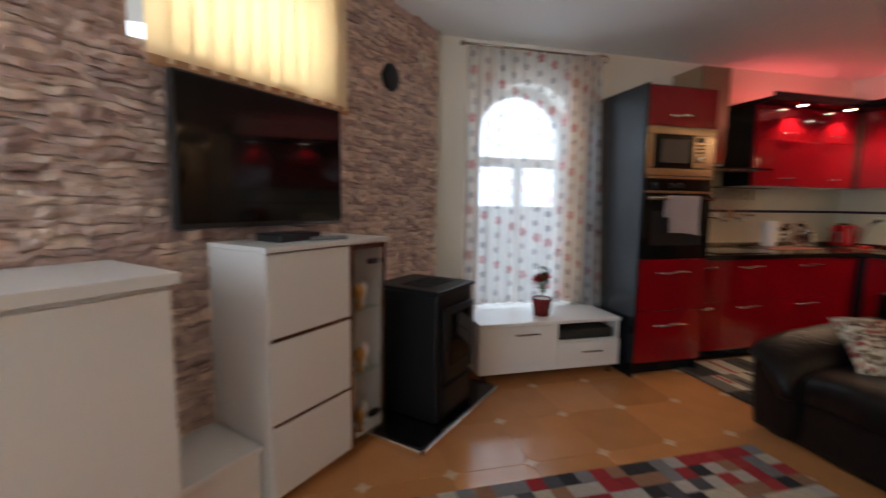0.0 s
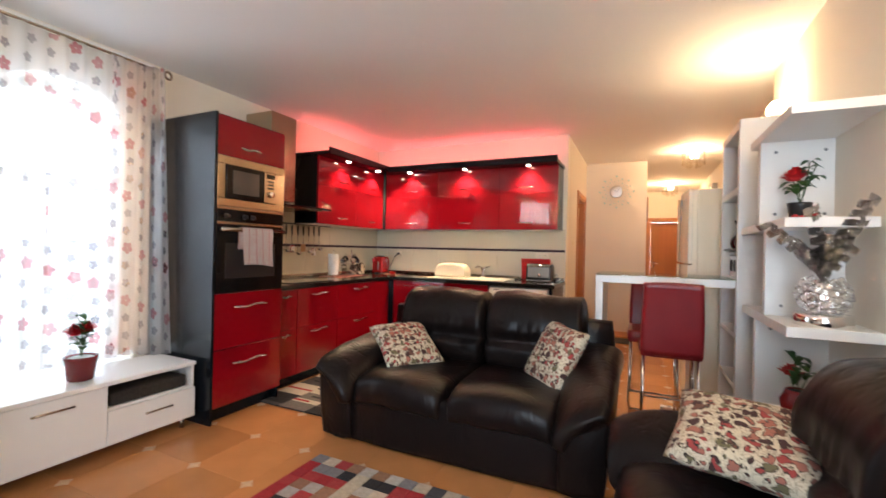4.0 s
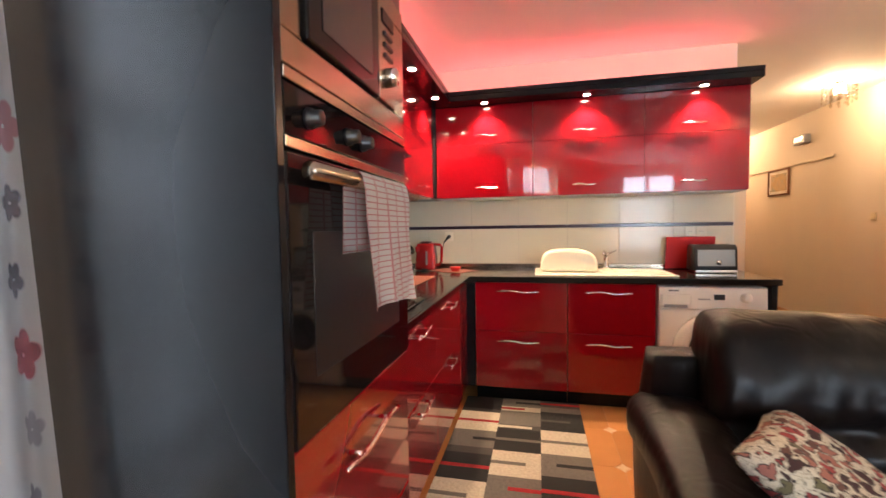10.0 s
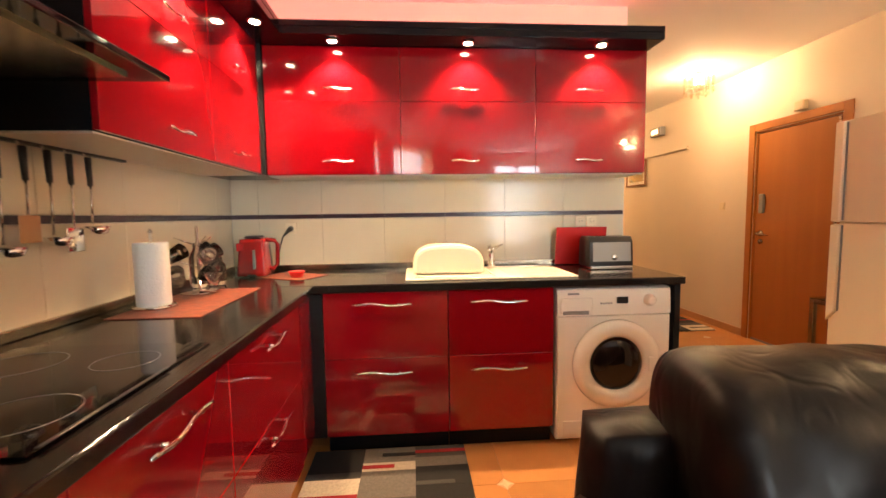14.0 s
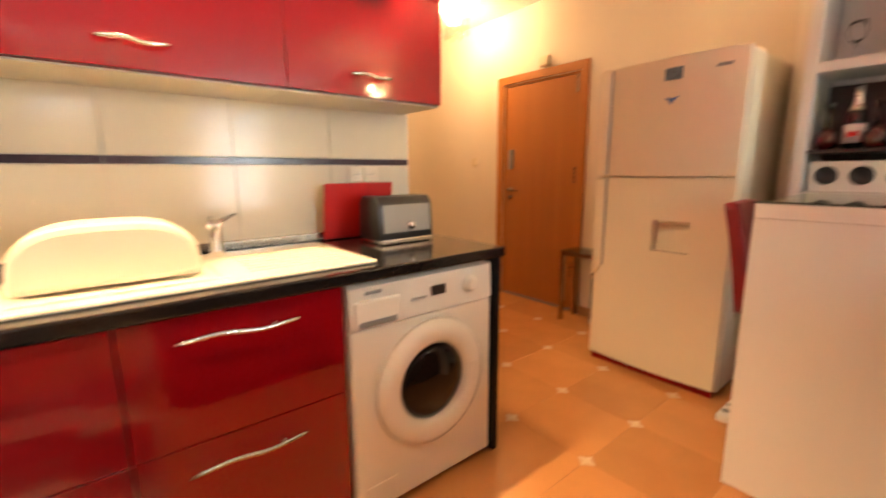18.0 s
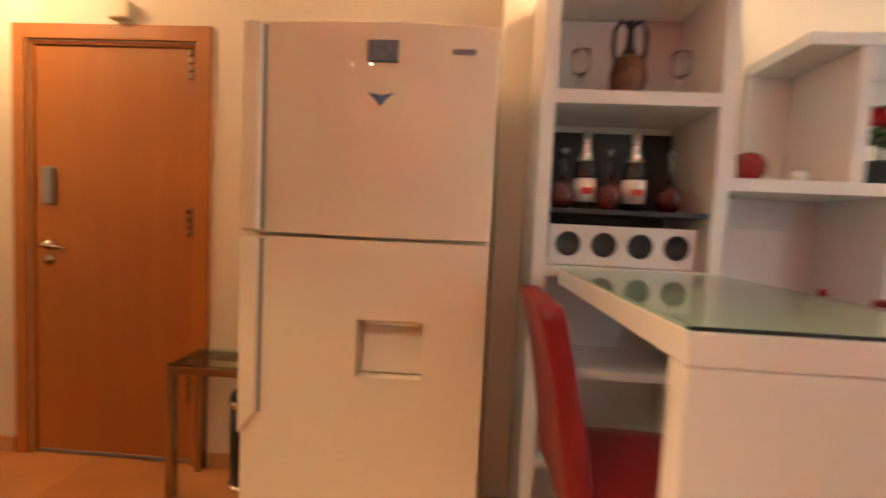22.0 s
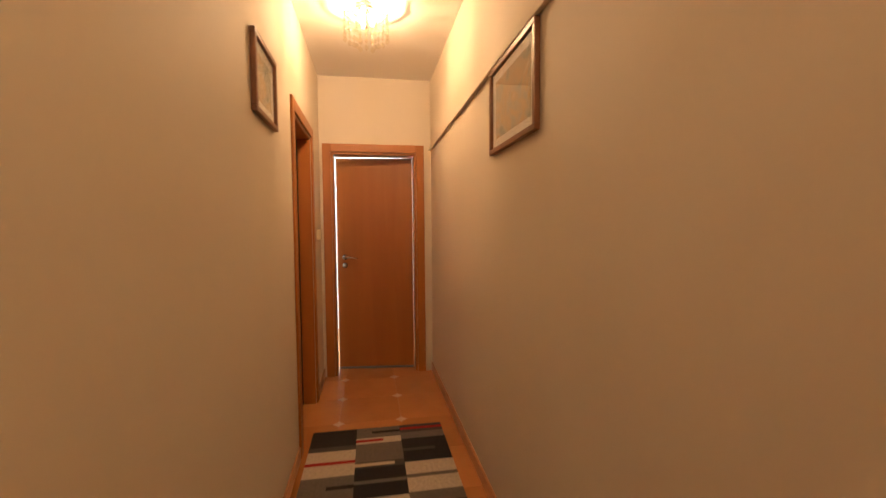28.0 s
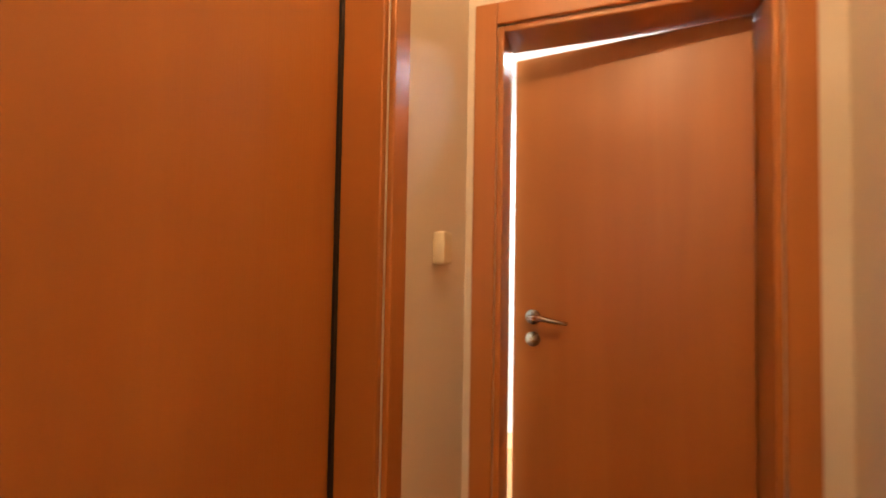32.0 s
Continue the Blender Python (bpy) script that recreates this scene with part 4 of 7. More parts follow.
part("rod", lathe([(0.006, 0), (0.006, 0.28), (0.012, 0.285), (0.0, 0.30)], 4.21, 3.24, 0.91, 10), M["chrome"], holder, "", True)
solo("table_mat", box(4.02, 2.98, 0.9005, 4.62, 3.30, 0.904, 0.001), M["matprint"], "red and black patterned place mat on the worktop", "mat")
solo("table_mat", moved(box(-0.17, -0.12, 0, 0.17, 0.12, 0.003, 0.001), pose(5.02, 2.94, 0.9005, 0, 0, 60)), M["matprint"], "red patterned place mat under the kettle", "mat")
solo("cup", lathe([(0.032, 0), (0.044, 0.03), (0.045, 0.034), (0.030, 0.036), (0.0, 0.037)], 4.96, 2.90, 0.904, 20), M["redpaint"], "small red bowl on the mat", "bowl", smooth=True)
rack = thing("glass_rack", "wire mug tree hung with clear glasses", "glass rack", (4.52, 3.22, 0.904))
part("stand", join(lathe([(0.08, 0), (0.08, 0.006), (0.008, 0.010), (0.007, 0.30), (0.0, 0.31)], 4.52, 3.22, 0.904, 16), ), M["chrome"], rack, "", True)
for k in range(6):
    part("arm", tube([(4.52, 3.22, 1.02 + 0.10 * (k // 3)), (4.52 + 0.09 * math.cos(k * 2.1), 3.22 + 0.09 * math.sin(k * 2.1), 1.06 + 0.10 * (k // 3))], 0.004, 6), M["chrome"], rack, "", True)
for k in range(6):
    gx, gy, gz = 4.52 + 0.095 * math.cos(k * 2.1), 3.22 + 0.085 * math.sin(k * 2.1), 0.985 + 0.10 * (k // 3)
    part("mug", moved(lathe([(0.030, -0.04), (0.036, 0.04), (0.033, 0.04), (0.028, -0.034), (0.0, -0.036)], 0, 0, 0, 18), pose(gx, gy, gz, 25 * math.sin(k), 60, k * 60)), M["glass"], rack, "clear glass mug", True)
solo("glass_jar", lathe([(0.04, 0), (0.045, 0.02), (0.045, 0.10), (0.03, 0.12), (0.03, 0.14), (0.0, 0.145)], 4.76, 3.25, 0.904, 20), M["glass"], "clear glass storage jar", "jar", smooth=True)
solo("glass_jar", lathe([(0.035, 0), (0.04, 0.02), (0.04, 0.15), (0.02, 0.19), (0.02, 0.22), (0.0, 0.222)], 4.68, 3.30, 0.904, 20), M["glass"], "tall clear glass bottle with a blue stopper", "jar", smooth=True)

# hanging utensils on a rail
rail = thing("utensil_rail", "dark rail under the hood holding kitchen tools", "rail", (3.95, 3.385, 1.46))
part("bar", box(3.48, 3.36, 1.468, 4.30, 3.384, 1.482, 0.003), M["plastic"], rail)
for k in range(7):
    part("hook", tube([(3.58 + k * 0.082, 3.358, 1.47), (3.58 + k * 0.082, 3.345, 1.455)], 0.003, 6), M["chrome"], rail)
for k in range(7):
    ux, ln = 3.58 + k * 0.082, (0.30, 0.27, 0.33, 0.26, 0.31, 0.30, 0.28)[k]
    t = thing("kitchen_utensil", ("black-handled steel ladle hanging from the rail", "black-handled steel turner hanging from the rail")[k % 2], "utensil", (ux, 3.345, 1.46 - ln), "tools on the rail")
    part("handle", tube([(ux, 3.345, 1.458), (ux, 3.343, 1.36)], [0.010, 0.008], 8), M["plastic"], t, "black handle", True)
    part("shaft", tube([(ux, 3.343, 1.36), (ux, 3.345, 1.46 - ln + 0.05)], 0.004, 6), M["chrome"], t, "", True)
    head = lathe([(0.0, -0.02), (0.028, -0.012), (0.038, 0.012), (0.034, 0.012), (0.0, -0.014)], ux, 3.33, 1.46 - ln + 0.03, 18) if k % 2 == 0 else box(ux - 0.035, 3.34, 1.46 - ln - 0.02, ux + 0.035, 3.345, 1.46 - ln + 0.06, 0.003)
    part("head", head, M["chrome"] if k != 3 else M["skirting"], t, "", True)

# sockets on the tiles
def socket(name, m, label, n_holes=1):
    s = thing(name, label, "socket", tuple(m.translation))
    m = Matrix.Translation(m.translation) @ m.to_3x3().to_4x4()
    for k in range(n_holes):
        part("plate", moved(box(-0.038 + k * 0.078, -0.010, -0.038, 0.038 + k * 0.078, 0.0, 0.038, 0.006), m), M["cream"], s)
        part("cup", moved(moved(lathe([(0.020, 0), (0.020, 0.003), (0.016, 0.001), (0.0, 0.001)], 0, 0, 0, 20), pose(k * 0.078, -0.010, 0, 90)), m), M["cream"], s, "", True)
        part("hole", moved(moved(join(lathe([(0.003, 0), (0.003, 0.0012)], -0.008, 0, 0, 8), lathe([(0.003, 0), (0.003, 0.0012)], 0.008, 0, 0, 8)), pose(k * 0.078, -0.0112, 0, 90)), m), M["plastic"], s)
    return s


socket("wall_socket", pose(X_BACK - 0.012, 1.10, 1.19, 0, 0, -90), "ivory double socket on the tiles above the toaster", 2)
socket("wall_socket", pose(X_BACK - 0.012, 3.02, 1.17, 0, 0, -90), "ivory socket with a black plug beside the kettle")
solo("plug", tube([(5.312, 3.02, 1.17), (5.27, 3.02, 1.165), (5.23, 3.05, 1.12), (5.16, 3.07, 0.98)], [0.02, 0.014, 0.004, 0.003], 8), M["plastic"], "black plug and cord of the kettle", "plug", smooth=True)

# ---- living room ----
def soft(bm, amount=0.004, size=6.0, seed=0.0):
    """Small creases and dents over a stuffed body."""
    bm.normal_update()
    for v in bm.verts:
        k = noise.noise(Vector((v.co.x * size + seed, v.co.y * size, v.co.z * size * 0.6)))
        v.co += v.normal * amount * k
    return bm


def sofa(name, label, length, at, turn, seats, deep=0.60):
    """A leather sofa that faces +y from its base; local x runs along it, deep is how far its arms reach forward."""
    s = thing(name, label, "sofa", at, turn=turn)
    s["base"] = [0, 0, 0]
    a = 0.25
    x0, x1 = -length / 2 + a, length / 2 - a
    part("base", soft(puff((x0 + x1) / 2, deep / 2 - 0.24, 0.187, x1 - x0 + 0.1, deep + 0.34, 0.346, 0.08, 10), 0.006, 4), M["leather"], s, "", True)
    part("back_frame", soft(puff(0, -0.395, 0.42, length - 0.03, 0.15, 0.735, 0.14, 10), 0.004, 4), M["leather"], s, "leather covered back frame", True)
    w = (x1 - x0) / seats
    for k in range(seats):
        cx = x0 + w * (k + 0.5)

        def seat_shape(p):
            bulge = 1.0 + 0.42 * (1 - p.x ** 2) * max(0, p.y) if p.z > 0 else 1.0
            pleat = 1.0 - 0.012 * abs(math.sin(9 * p.x)) * max(0, p.y) ** 4
            return Vector((p.x, p.y * (1.0 + 0.07 * (1 - p.x ** 2)) * pleat, p.z * bulge - 0.40 * max(0, p.y) ** 2 * p.x ** 4))
        part("seat_cushion", soft(roll(cx, deep / 2 - 0.17, 0.345, w * 0.998, deep + 0.24, 0.20, seat_shape, square=0.5, tip=0.12), 0.008, 6, k * 7.0), M["leather"], s, "soft dark leather seat cushion", True)

        grow = 0.05 if length > 1.77 else -0.04

        def back_shape(p):
            fold = 0.42 * math.exp(-((p.z + 0.20) / 0.085) ** 2) if p.y > 0 else 0.0
            crease = 0.07 * abs(math.sin(11 * p.x + 1.5 * math.sin(5 * p.x + k) + 2 * p.z)) * math.exp(-((p.z - 0.05) / 0.20) ** 2) if p.y > 0 else 0.0
            pucker = 0.02 * math.sin(14 * p.x + 2 * p.z) * math.exp(-((p.z + 0.18) / 0.28) ** 2) + 0.05 * math.sin(23 * p.x + 3 * p.y) * max(0, p.z) * p.x ** 4
            return Vector((p.x, p.y * (1 - fold - crease + pucker) - 0.16 * max(0, p.z) ** 2 - 0.18 * p.z, p.z + 0.04 * math.sin(3 * p.x + k) * max(0, p.z)))
        part("back_cushion", soft(roll(cx + (grow / 2 if k else -grow / 2), -0.275, 0.665, w + grow, 0.36, 0.54, back_shape, 64, 84), 0.010, 9, k * 3.0 + 1), M["leather"], s, "puffed dark leather back cushion with a fold", True)
    for side in (-1, 1):
        cx = side * (length / 2 - a / 2)
        # body: an upright panel under the pad, swelling outwards
        arm = part("armrest", soft(puff(cx, deep / 2 - 0.225, 0.247, a * 0.92, deep + 0.37, 0.466, 0.12, 12, lambda p: Vector((p.x * (1 + 0.05 * (1 - p.z * p.z)) + 0.10 * side * p.z, p.y + 0.03 * p.z * max(0, p.y), p.z * (1 - (0.06 + 0.30 * (1 - side * p.x)) * max(0, p.y)) if p.z > 0 else p.z))), 0.006, 5), M["leather"], s, "leather covered arm body", True)
        # pad: runs forward and down along the arm, then rolls over the top of its front
        line = [(-0.38, 0.505, 0.10), (-0.33, 0.525, 0.108), (-0.15, 0.522, 0.104), (0.10, 0.505, 0.100), (deep - 0.30, 0.495, 0.095), (deep - 0.16, 0.486, 0.088), (deep - 0.07, 0.472, 0.078), (deep - 0.02, 0.452, 0.062), (deep, 0.432, 0.040)]
        fine = []
        for (y0, z0, r0), (y1, z1, r1) in zip(line, line[1:]):
            fine += [(y0 + (y1 - y0) * q / 3, z0 + (z1 - z0) * q / 3, r0 + (r1 - r0) * q / 3) for q in range(3)]
        fine = [line[0]] + [tuple(sum(v[c] for v in fine[max(0, k - 2):k + 3]) / len(fine[max(0, k - 2):k + 3]) for c in range(3)) for k in range(1, len(fine))] + [line[-1]]
        bm, rows = bmesh.new(), []
        for k, (y, z, r) in enumerate(fine):
            q0, q1 = fine[max(0, k - 1)], fine[min(len(fine) - 1, k + 1)]
            way = Vector((0, q1[0] - q0[0], q1[1] - q0[1])).normalized()
            up = Vector((0, -way.z, way.y))
            wide = a * (0.60 - 0.12 * max(0.0, (k / len(fine) - 0.6) / 0.4))
            end = 0.55 if k in (0, len(fine) - 1) else 1.0
            ring = []
            for n_ in range(24):
                t = 2 * math.pi * n_ / 24
                c_, s_ = math.cos(t), math.sin(t)
                ahead = min(1.0, max(0.0, (y + 0.25) / (deep + 0.15)))
                droop = 0.17 * ahead ** 1.5 * ((1 - side * c_) / 2) ** 1.4
                ring.append(bm.verts.new(Vector((cx - side * 0.015 * ahead, y, z - droop)) + Vector((end * wide * math.copysign(abs(c_) ** 0.7, c_), 0, 0)) + up * end * r * math.copysign(abs(s_) ** 0.7, s_)))
            rows.append(ring)
        for r0, r1 in zip(rows, rows[1:]):
            for n_ in range(24):
                bm.faces.new((r0[n_], r0[(n_ + 1) % 24], r1[(n_ + 1) % 24], r1[n_]))
        bm.faces.new(rows[0][::-1])
        bm.faces.new(rows[-1])
        bmesh.ops.recalc_face_normals(bm, faces=bm.faces[:])
        part("arm_pad", soft(bm, 0.009, 7), M["leather"], arm, "padded leather arm top rolling over the front", True)
    for fx in (-length / 2 + 0.14, length / 2 - 0.14):
        for fy in (-0.38, deep - 0.14):
            part("foot", moved(box(-0.045, -0.045, 0.0, 0.045, 0.045, 0.065, 0.006), pose(fx, fy, 0)), M["plastic"], s)
    return s


sofa("loveseat", "dark brown leather two-seat sofa with padded arms on the tiles", 1.78, (3.02, 1.01, 0), 90, 2)
sofa("sofa", "dark brown leather sofa along the white wall", 1.76, (1.55, -0.36, 0), 0, 2, 0.46)

# printed cushions
M["print"] = mat("printed_cushion_cloth", (0.62, 0.54, 0.40), 0.85, var=0.06, scale=8, bump=0.06, fine=260)
n, l = M["print"].node_tree.nodes, M["print"].node_tree.links
tc, vor, vor2 = n.new("ShaderNodeTexCoord"), n.new("ShaderNodeTexVoronoi"), n.new("ShaderNodeTexVoronoi")
wob, add = n.new("ShaderNodeTexNoise"), n.new("ShaderNodeMixRGB")
wob.inputs["Scale"].default_value = 30
add.blend_type, add.inputs[0].default_value = "ADD", 0.075
l.new(tc.outputs["Object"], wob.inputs["Vector"])
l.new(tc.outputs["Object"], add.inputs[1])
l.new(wob.outputs["Color"], add.inputs[2])
l.new(add.outputs[0], vor.inputs["Vector"])
l.new(add.outputs[0], vor2.inputs["Vector"])
vor.inputs["Scale"].default_value, vor2.inputs["Scale"].default_value = 24, 50
vor.inputs["Randomness"].default_value = 0.5
vor2.feature = "DISTANCE_TO_EDGE"
lt, lt2 = n.new("ShaderNodeMath"), n.new("ShaderNodeMath")
lt.operation, lt.inputs[1].default_value = "LESS_THAN", 0.47
lt2.operation, lt2.inputs[1].default_value = "LESS_THAN", 0.06
l.new(vor.outputs["Distance"], lt.inputs[0])
l.new(vor2.outputs["Distance"], lt2.inputs[0])
cr = n.new("ShaderNodeValToRGB")
cr.color_ramp.interpolation = "CONSTANT"
for k, (pos, col) in enumerate(((0.0, (0.15, 0.06, 0.04)), (0.22, (0.34, 0.05, 0.045)), (0.45, (0.15, 0.125, 0.06)), (0.6, (0.36, 0.13, 0.09)), (0.82, (0.06, 0.022, 0.02)))):
    e = cr.color_ramp.elements[k] if k < 2 else cr.color_ramp.elements.new(pos)
    e.position, e.color = pos, (*col, 1)
sepc = n.new("ShaderNodeSeparateColor")
l.new(vor.outputs["Color"], sepc.inputs[0])
l.new(sepc.outputs[0], cr.inputs[0])
base = [x for x in n if x.type == "MIX"][0].outputs["Result"]
m1, m2 = n.new("ShaderNodeMix"), n.new("ShaderNodeMix")
for m_ in (m1, m2):
    m_.data_type = "RGBA"
mulp = n.new("ShaderNodeMath")
mulp.operation, mulp.inputs[1].default_value = "MULTIPLY", 0.5
l.new(lt2.outputs[0], mulp.inputs[0])
l.new(base, m1.inputs["A"])
m1.inputs["B"].default_value = (0.16, 0.12, 0.09, 1)
l.new(mulp.outputs[0], m1.inputs["Factor"])
l.new(m1.outputs["Result"], m2.inputs["A"])
l.new(cr.outputs[0], m2.inputs["B"])
l.new(lt.outputs[0], m2.inputs["Factor"])
ring_, m3 = n.new("ShaderNodeMath"), n.new("ShaderNodeMix")
ring_.operation, ring_.inputs[1].default_value, ring_.inputs[2].default_value = "COMPARE", 0.45, 0.04
m3.data_type, m3.inputs["B"].default_value = "RGBA", (0.035, 0.022, 0.018, 1)
l.new(vor.outputs["Distance"], ring_.inputs[0])
l.new(m2.outputs["Result"], m3.inputs["A"])
l.new(ring_.outputs[0], m3.inputs["Factor"])
l.new(m3.outputs["Result"], n["Principled BSDF"].inputs["Base Color"])


def pillow(corners, size, label):
    """A stuffed square cushion laid on the plane of its four corners."""
    a, b, c, d = (Vector(p) for p in corners)
    mid, ex = (a + b + c + d) / 4, (b - a + c - d).normalized()
    ez = ex.cross(d - a + c - b).normalized()
    if ez.z < 0:
        ez = -ez
    ey = ez.cross(ex)
    bm = bmesh.new()
    bmesh.ops.create_grid(bm, x_segments=24, y_segments=24, size=1.0)
    for v in bm.verts:
        x, y = v.co.x, v.co.y
        h = 0.12 * (max(0.0, (1 - x ** 4) * (1 - y ** 4))) ** 0.55 * (1 + 0.14 * noise.noise(Vector((x * 3, y * 3, size * 9 + mid.x))))
        pinch = 1 - 0.07 * (1 - abs(x * y))
        v.co = Vector((x * size / 2 * pinch, y * size / 2 * pinch, h * 0.55))
    low = bm.copy()
    for v in low.verts:
        v.co.z = -v.co.z
    bmesh.ops.reverse_faces(low, faces=low.faces[:])
    out = join(bm, low)
    bmesh.ops.remove_doubles(out, verts=out.verts[:], dist=0.0008)
    bmesh.ops.recalc_face_normals(out, faces=out.faces[:])
    ob = new("cushion", mesh_of("cushion", out, M["print"], True))
    ob.matrix_world = Matrix.Translation(mid) @ Matrix((ex, ey, ez)).transposed().to_4x4()
    return tagged(ob, label, "cushion", "printed cushions")


pillow([(2.86, 1.78, 0.65), (3.15, 1.53, 0.67), (3.01, 1.26, 0.455), (2.67, 1.45, 0.465)], 0.43, "cream cushion printed with bags, leaning on the loveseat arm")
pillow([(3.155, 0.487, 0.785), (2.885, 0.25, 0.755), (2.851, 0.48, 0.395), (3.12, 0.717, 0.42)], 0.42, "cream printed cushion propped on its corner on the loveseat")
pillow([(2.33, -0.20, 0.68), (1.9, -0.11, 0.55), (1.83, -0.47, 0.53), (2.28, -0.56, 0.66)], 0.44, "cream cushion printed with hats, leaning on the sofa arm")

# patchwork rug
rug = thing("patchwork_rug", "patchwork rug of red, grey, beige and black squares", "rug", (1.15, 0.7, 0), kind="")
part("backing", box(0.02, -0.62, 0.0003, 2.272, 1.70, 0.006), M["rubber"], rug, "dark rug backing")
cols = [(0.34, 0.015, 0.02), (0.20, 0.19, 0.19), (0.50, 0.42, 0.31), (0.022, 0.020, 0.022), (0.37, 0.030, 0.030), (0.30, 0.15, 0.08), (0.07, 0.068, 0.075), (0.30, 0.012, 0.018), (0.44, 0.39, 0.34)]
rug_mats = [mat("rug_wool", c, 0.95, var=0.3, scale=60, bump=0.2, fine=420) for c in cols]
rng, NX, NY = random.Random(4), 27, 28
sx, sy = 2.25 / NX, 2.32 / NY
patch = [mesh_of("patch", box(-sx / 2 + 0.001, -sy / 2 + 0.001, 0.006, sx / 2 - 0.001, sy / 2 - 0.001, 0.012, 0.002, 1), m_, False) for m_ in rug_mats]
rest, count = {}, 0
for i in range(NX):
    for j in range(NY):
        k = rng.randrange(len(cols))
        x, y = 0.022 + sx * (i + 0.5), -0.62 + sy * (j + 0.5)
        if x > 1.2 and y > -0.1 and count < 300:
            count += 1
            ob = new("patch", patch[k])
            ob.parent, ob.matrix_parent_inverse = rug, Matrix.Translation(-Vector(rug["base"]))
            ob.location = (x, y, 0)
        else:
            rest.setdefault(k, []).append(box(x - sx / 2 + 0.001, y - sy / 2 + 0.001, 0.006, x + sx / 2 - 0.001, y + sy / 2 - 0.001, 0.012))
for k, many in rest.items():
    part("pile", join(*many), rug_mats[k], rug)["kind"] = "stuff"

# two runners with the same check and red dashes
run_cols = {"k": (0.014, 0.012, 0.012), "g": (0.14, 0.12, 0.105), "c": (0.52, 0.45, 0.35), "d": (0.06, 0.052, 0.048), "r": (0.34, 0.01, 0.015)}
run_mats = {k: mat("runner_pile", c, 0.95, var=0.35, scale=70, bump=0.25, fine=380) for k, c in run_cols.items()}


RUN = (  # from the far end: length, pile, dash pile, dash span across the column
    ((0.20, "k", "", 0, 0), (0.05, "d", "", 0, 0), (0.26, "c", "r", 0, 1), (0.20, "g", "k", 0.5, 1), (0.07, "d", "", 0, 0), (0.25, "k", "r", 0, 1), (0.24, "c", "g", 0, 0.7), (0.21, "d", "k", 0.3, 1), (0.25, "c", "r", 0, 1)),
    ((0.13, "g", "k", 0.35, 1), (0.07, "c", "r", 0, 0.6), (0.20, "g", "", 0, 0), (0.06, "d", "c", 0, 0.8), (0.26, "k", "g", 0, 1), (0.24, "c", "g", 0, 0.7), (0.20, "g", "r", 0.4, 1), (0.26, "k", "d", 0, 1), (0.22, "c", "k", 0, 0.6)),
    ((0.10, "d", "r", 0, 1), (0.08, "g", "", 0, 0), (0.26, "k", "d", 0, 0.7), (0.27, "c", "g", 0, 1), (0.21, "g", "k", 0.3, 1), (0.25, "k", "r", 0, 1), (0.10, "d", "", 0, 0), (0.26, "c", "k", 0.2, 1)),
)


def runner(label, x0, x1, y0, y1):
    r = thing("runner_rug", label, "rug", ((x0 + x1) / 2, (y0 + y1) / 2, 0), "checked runners")
    part("backing", box(x0, y0, 0.0003, x1, y1, 0.006), M["rubber"], r)
    sy = (y1 - y0) / 3
    for j, column in enumerate(RUN):
        b1, x, k = y1 - sy * j, x1, 0
        while x > x0 + 0.002:
            length, c, dash, d0, d1 = column[k % len(column)]
            a = max(x0, x - length)
            part("block", box(a, b1 - sy, 0.006, x, b1, 0.012), run_mats[c], r)
            if dash:
                m_ = (a + x) / 2
                part("dash", box(m_ - 0.014, b1 - sy * d1, 0.0121, m_ + 0.014, b1 - sy * d0, 0.0135), run_mats[dash], r)
            x, k = a, k + 1
    return r


runner("black, grey and cream checked runner on the kitchen floor", 2.72, 4.69, 1.985, 2.765)
runner("black, grey and cream checked runner along the corridor floor", 6.645, 9.63, -0.908, -0.098)
solo("door_mat", box(6.59, 0.12, 0.0003, 6.965, 0.745, 0.011, 0.002), M["rubber"], "dark brown door mat in front of the closed door", "mat")

# TV bench under the window
tb = thing("tv_bench", "white low bench with flap, open bay and drawer", "bench", (1.62, 2.95, 0))
bx0, bx1, by0, by1 = 1.06, 2.195, 2.725, 3.16
part("top", box(bx0, by0 - 0.005, 0.42, bx1, by1, 0.445, 0.003), M["white"], tb)
part("bottom", box(bx0, by0 + 0.02, 0.07, bx1, by1, 0.088, 0.002), M["white"], tb)
for x in (bx0, 1.665, bx1 - 0.018):
    part("side", box(x, by0 + 0.02, 0.088, x + 0.018, by1, 0.42, 0.001), M["white"], tb)
part("back", box(bx0 + 0.02, by1 - 0.01, 0.09, bx1 - 0.02, by1 - 0.004, 0.418), M["white"], tb)
part("shelf", box(1.684, by0 + 0.022, 0.268, bx1 - 0.019, by1 - 0.012, 0.284), M["white"], tb)
f = part("flap_door", box(bx0 + 0.002, by0, 0.075, 1.672, by0 + 0.018, 0.416, 0.002), M["white"], tb)
part("handle", tube([(1.33, by0 - 0.02, 0.36), (1.51, by0 - 0.02, 0.36)], 0.006, 8), M["steel"], f, "thin metal bar handle", True)
f = part("drawer_front", box(1.676, by0, 0.075, bx1 - 0.002, by0 + 0.018, 0.27, 0.002), M["white"], tb)
part("handle", tube([(1.87, by0 - 0.02, 0.20), (2.03, by0 - 0.02, 0.20)], 0.006, 8), M["steel"], f, "thin metal bar handle", True)
for fx in (bx0 + 0.06, bx1 - 0.05):
    for fy in (by0 + 0.06, by1 - 0.06):
        part("foot", lathe([(0.014, 0), (0.014, 0.07)], fx, fy, 0.0, 12), M["steel"], tb, "", True)
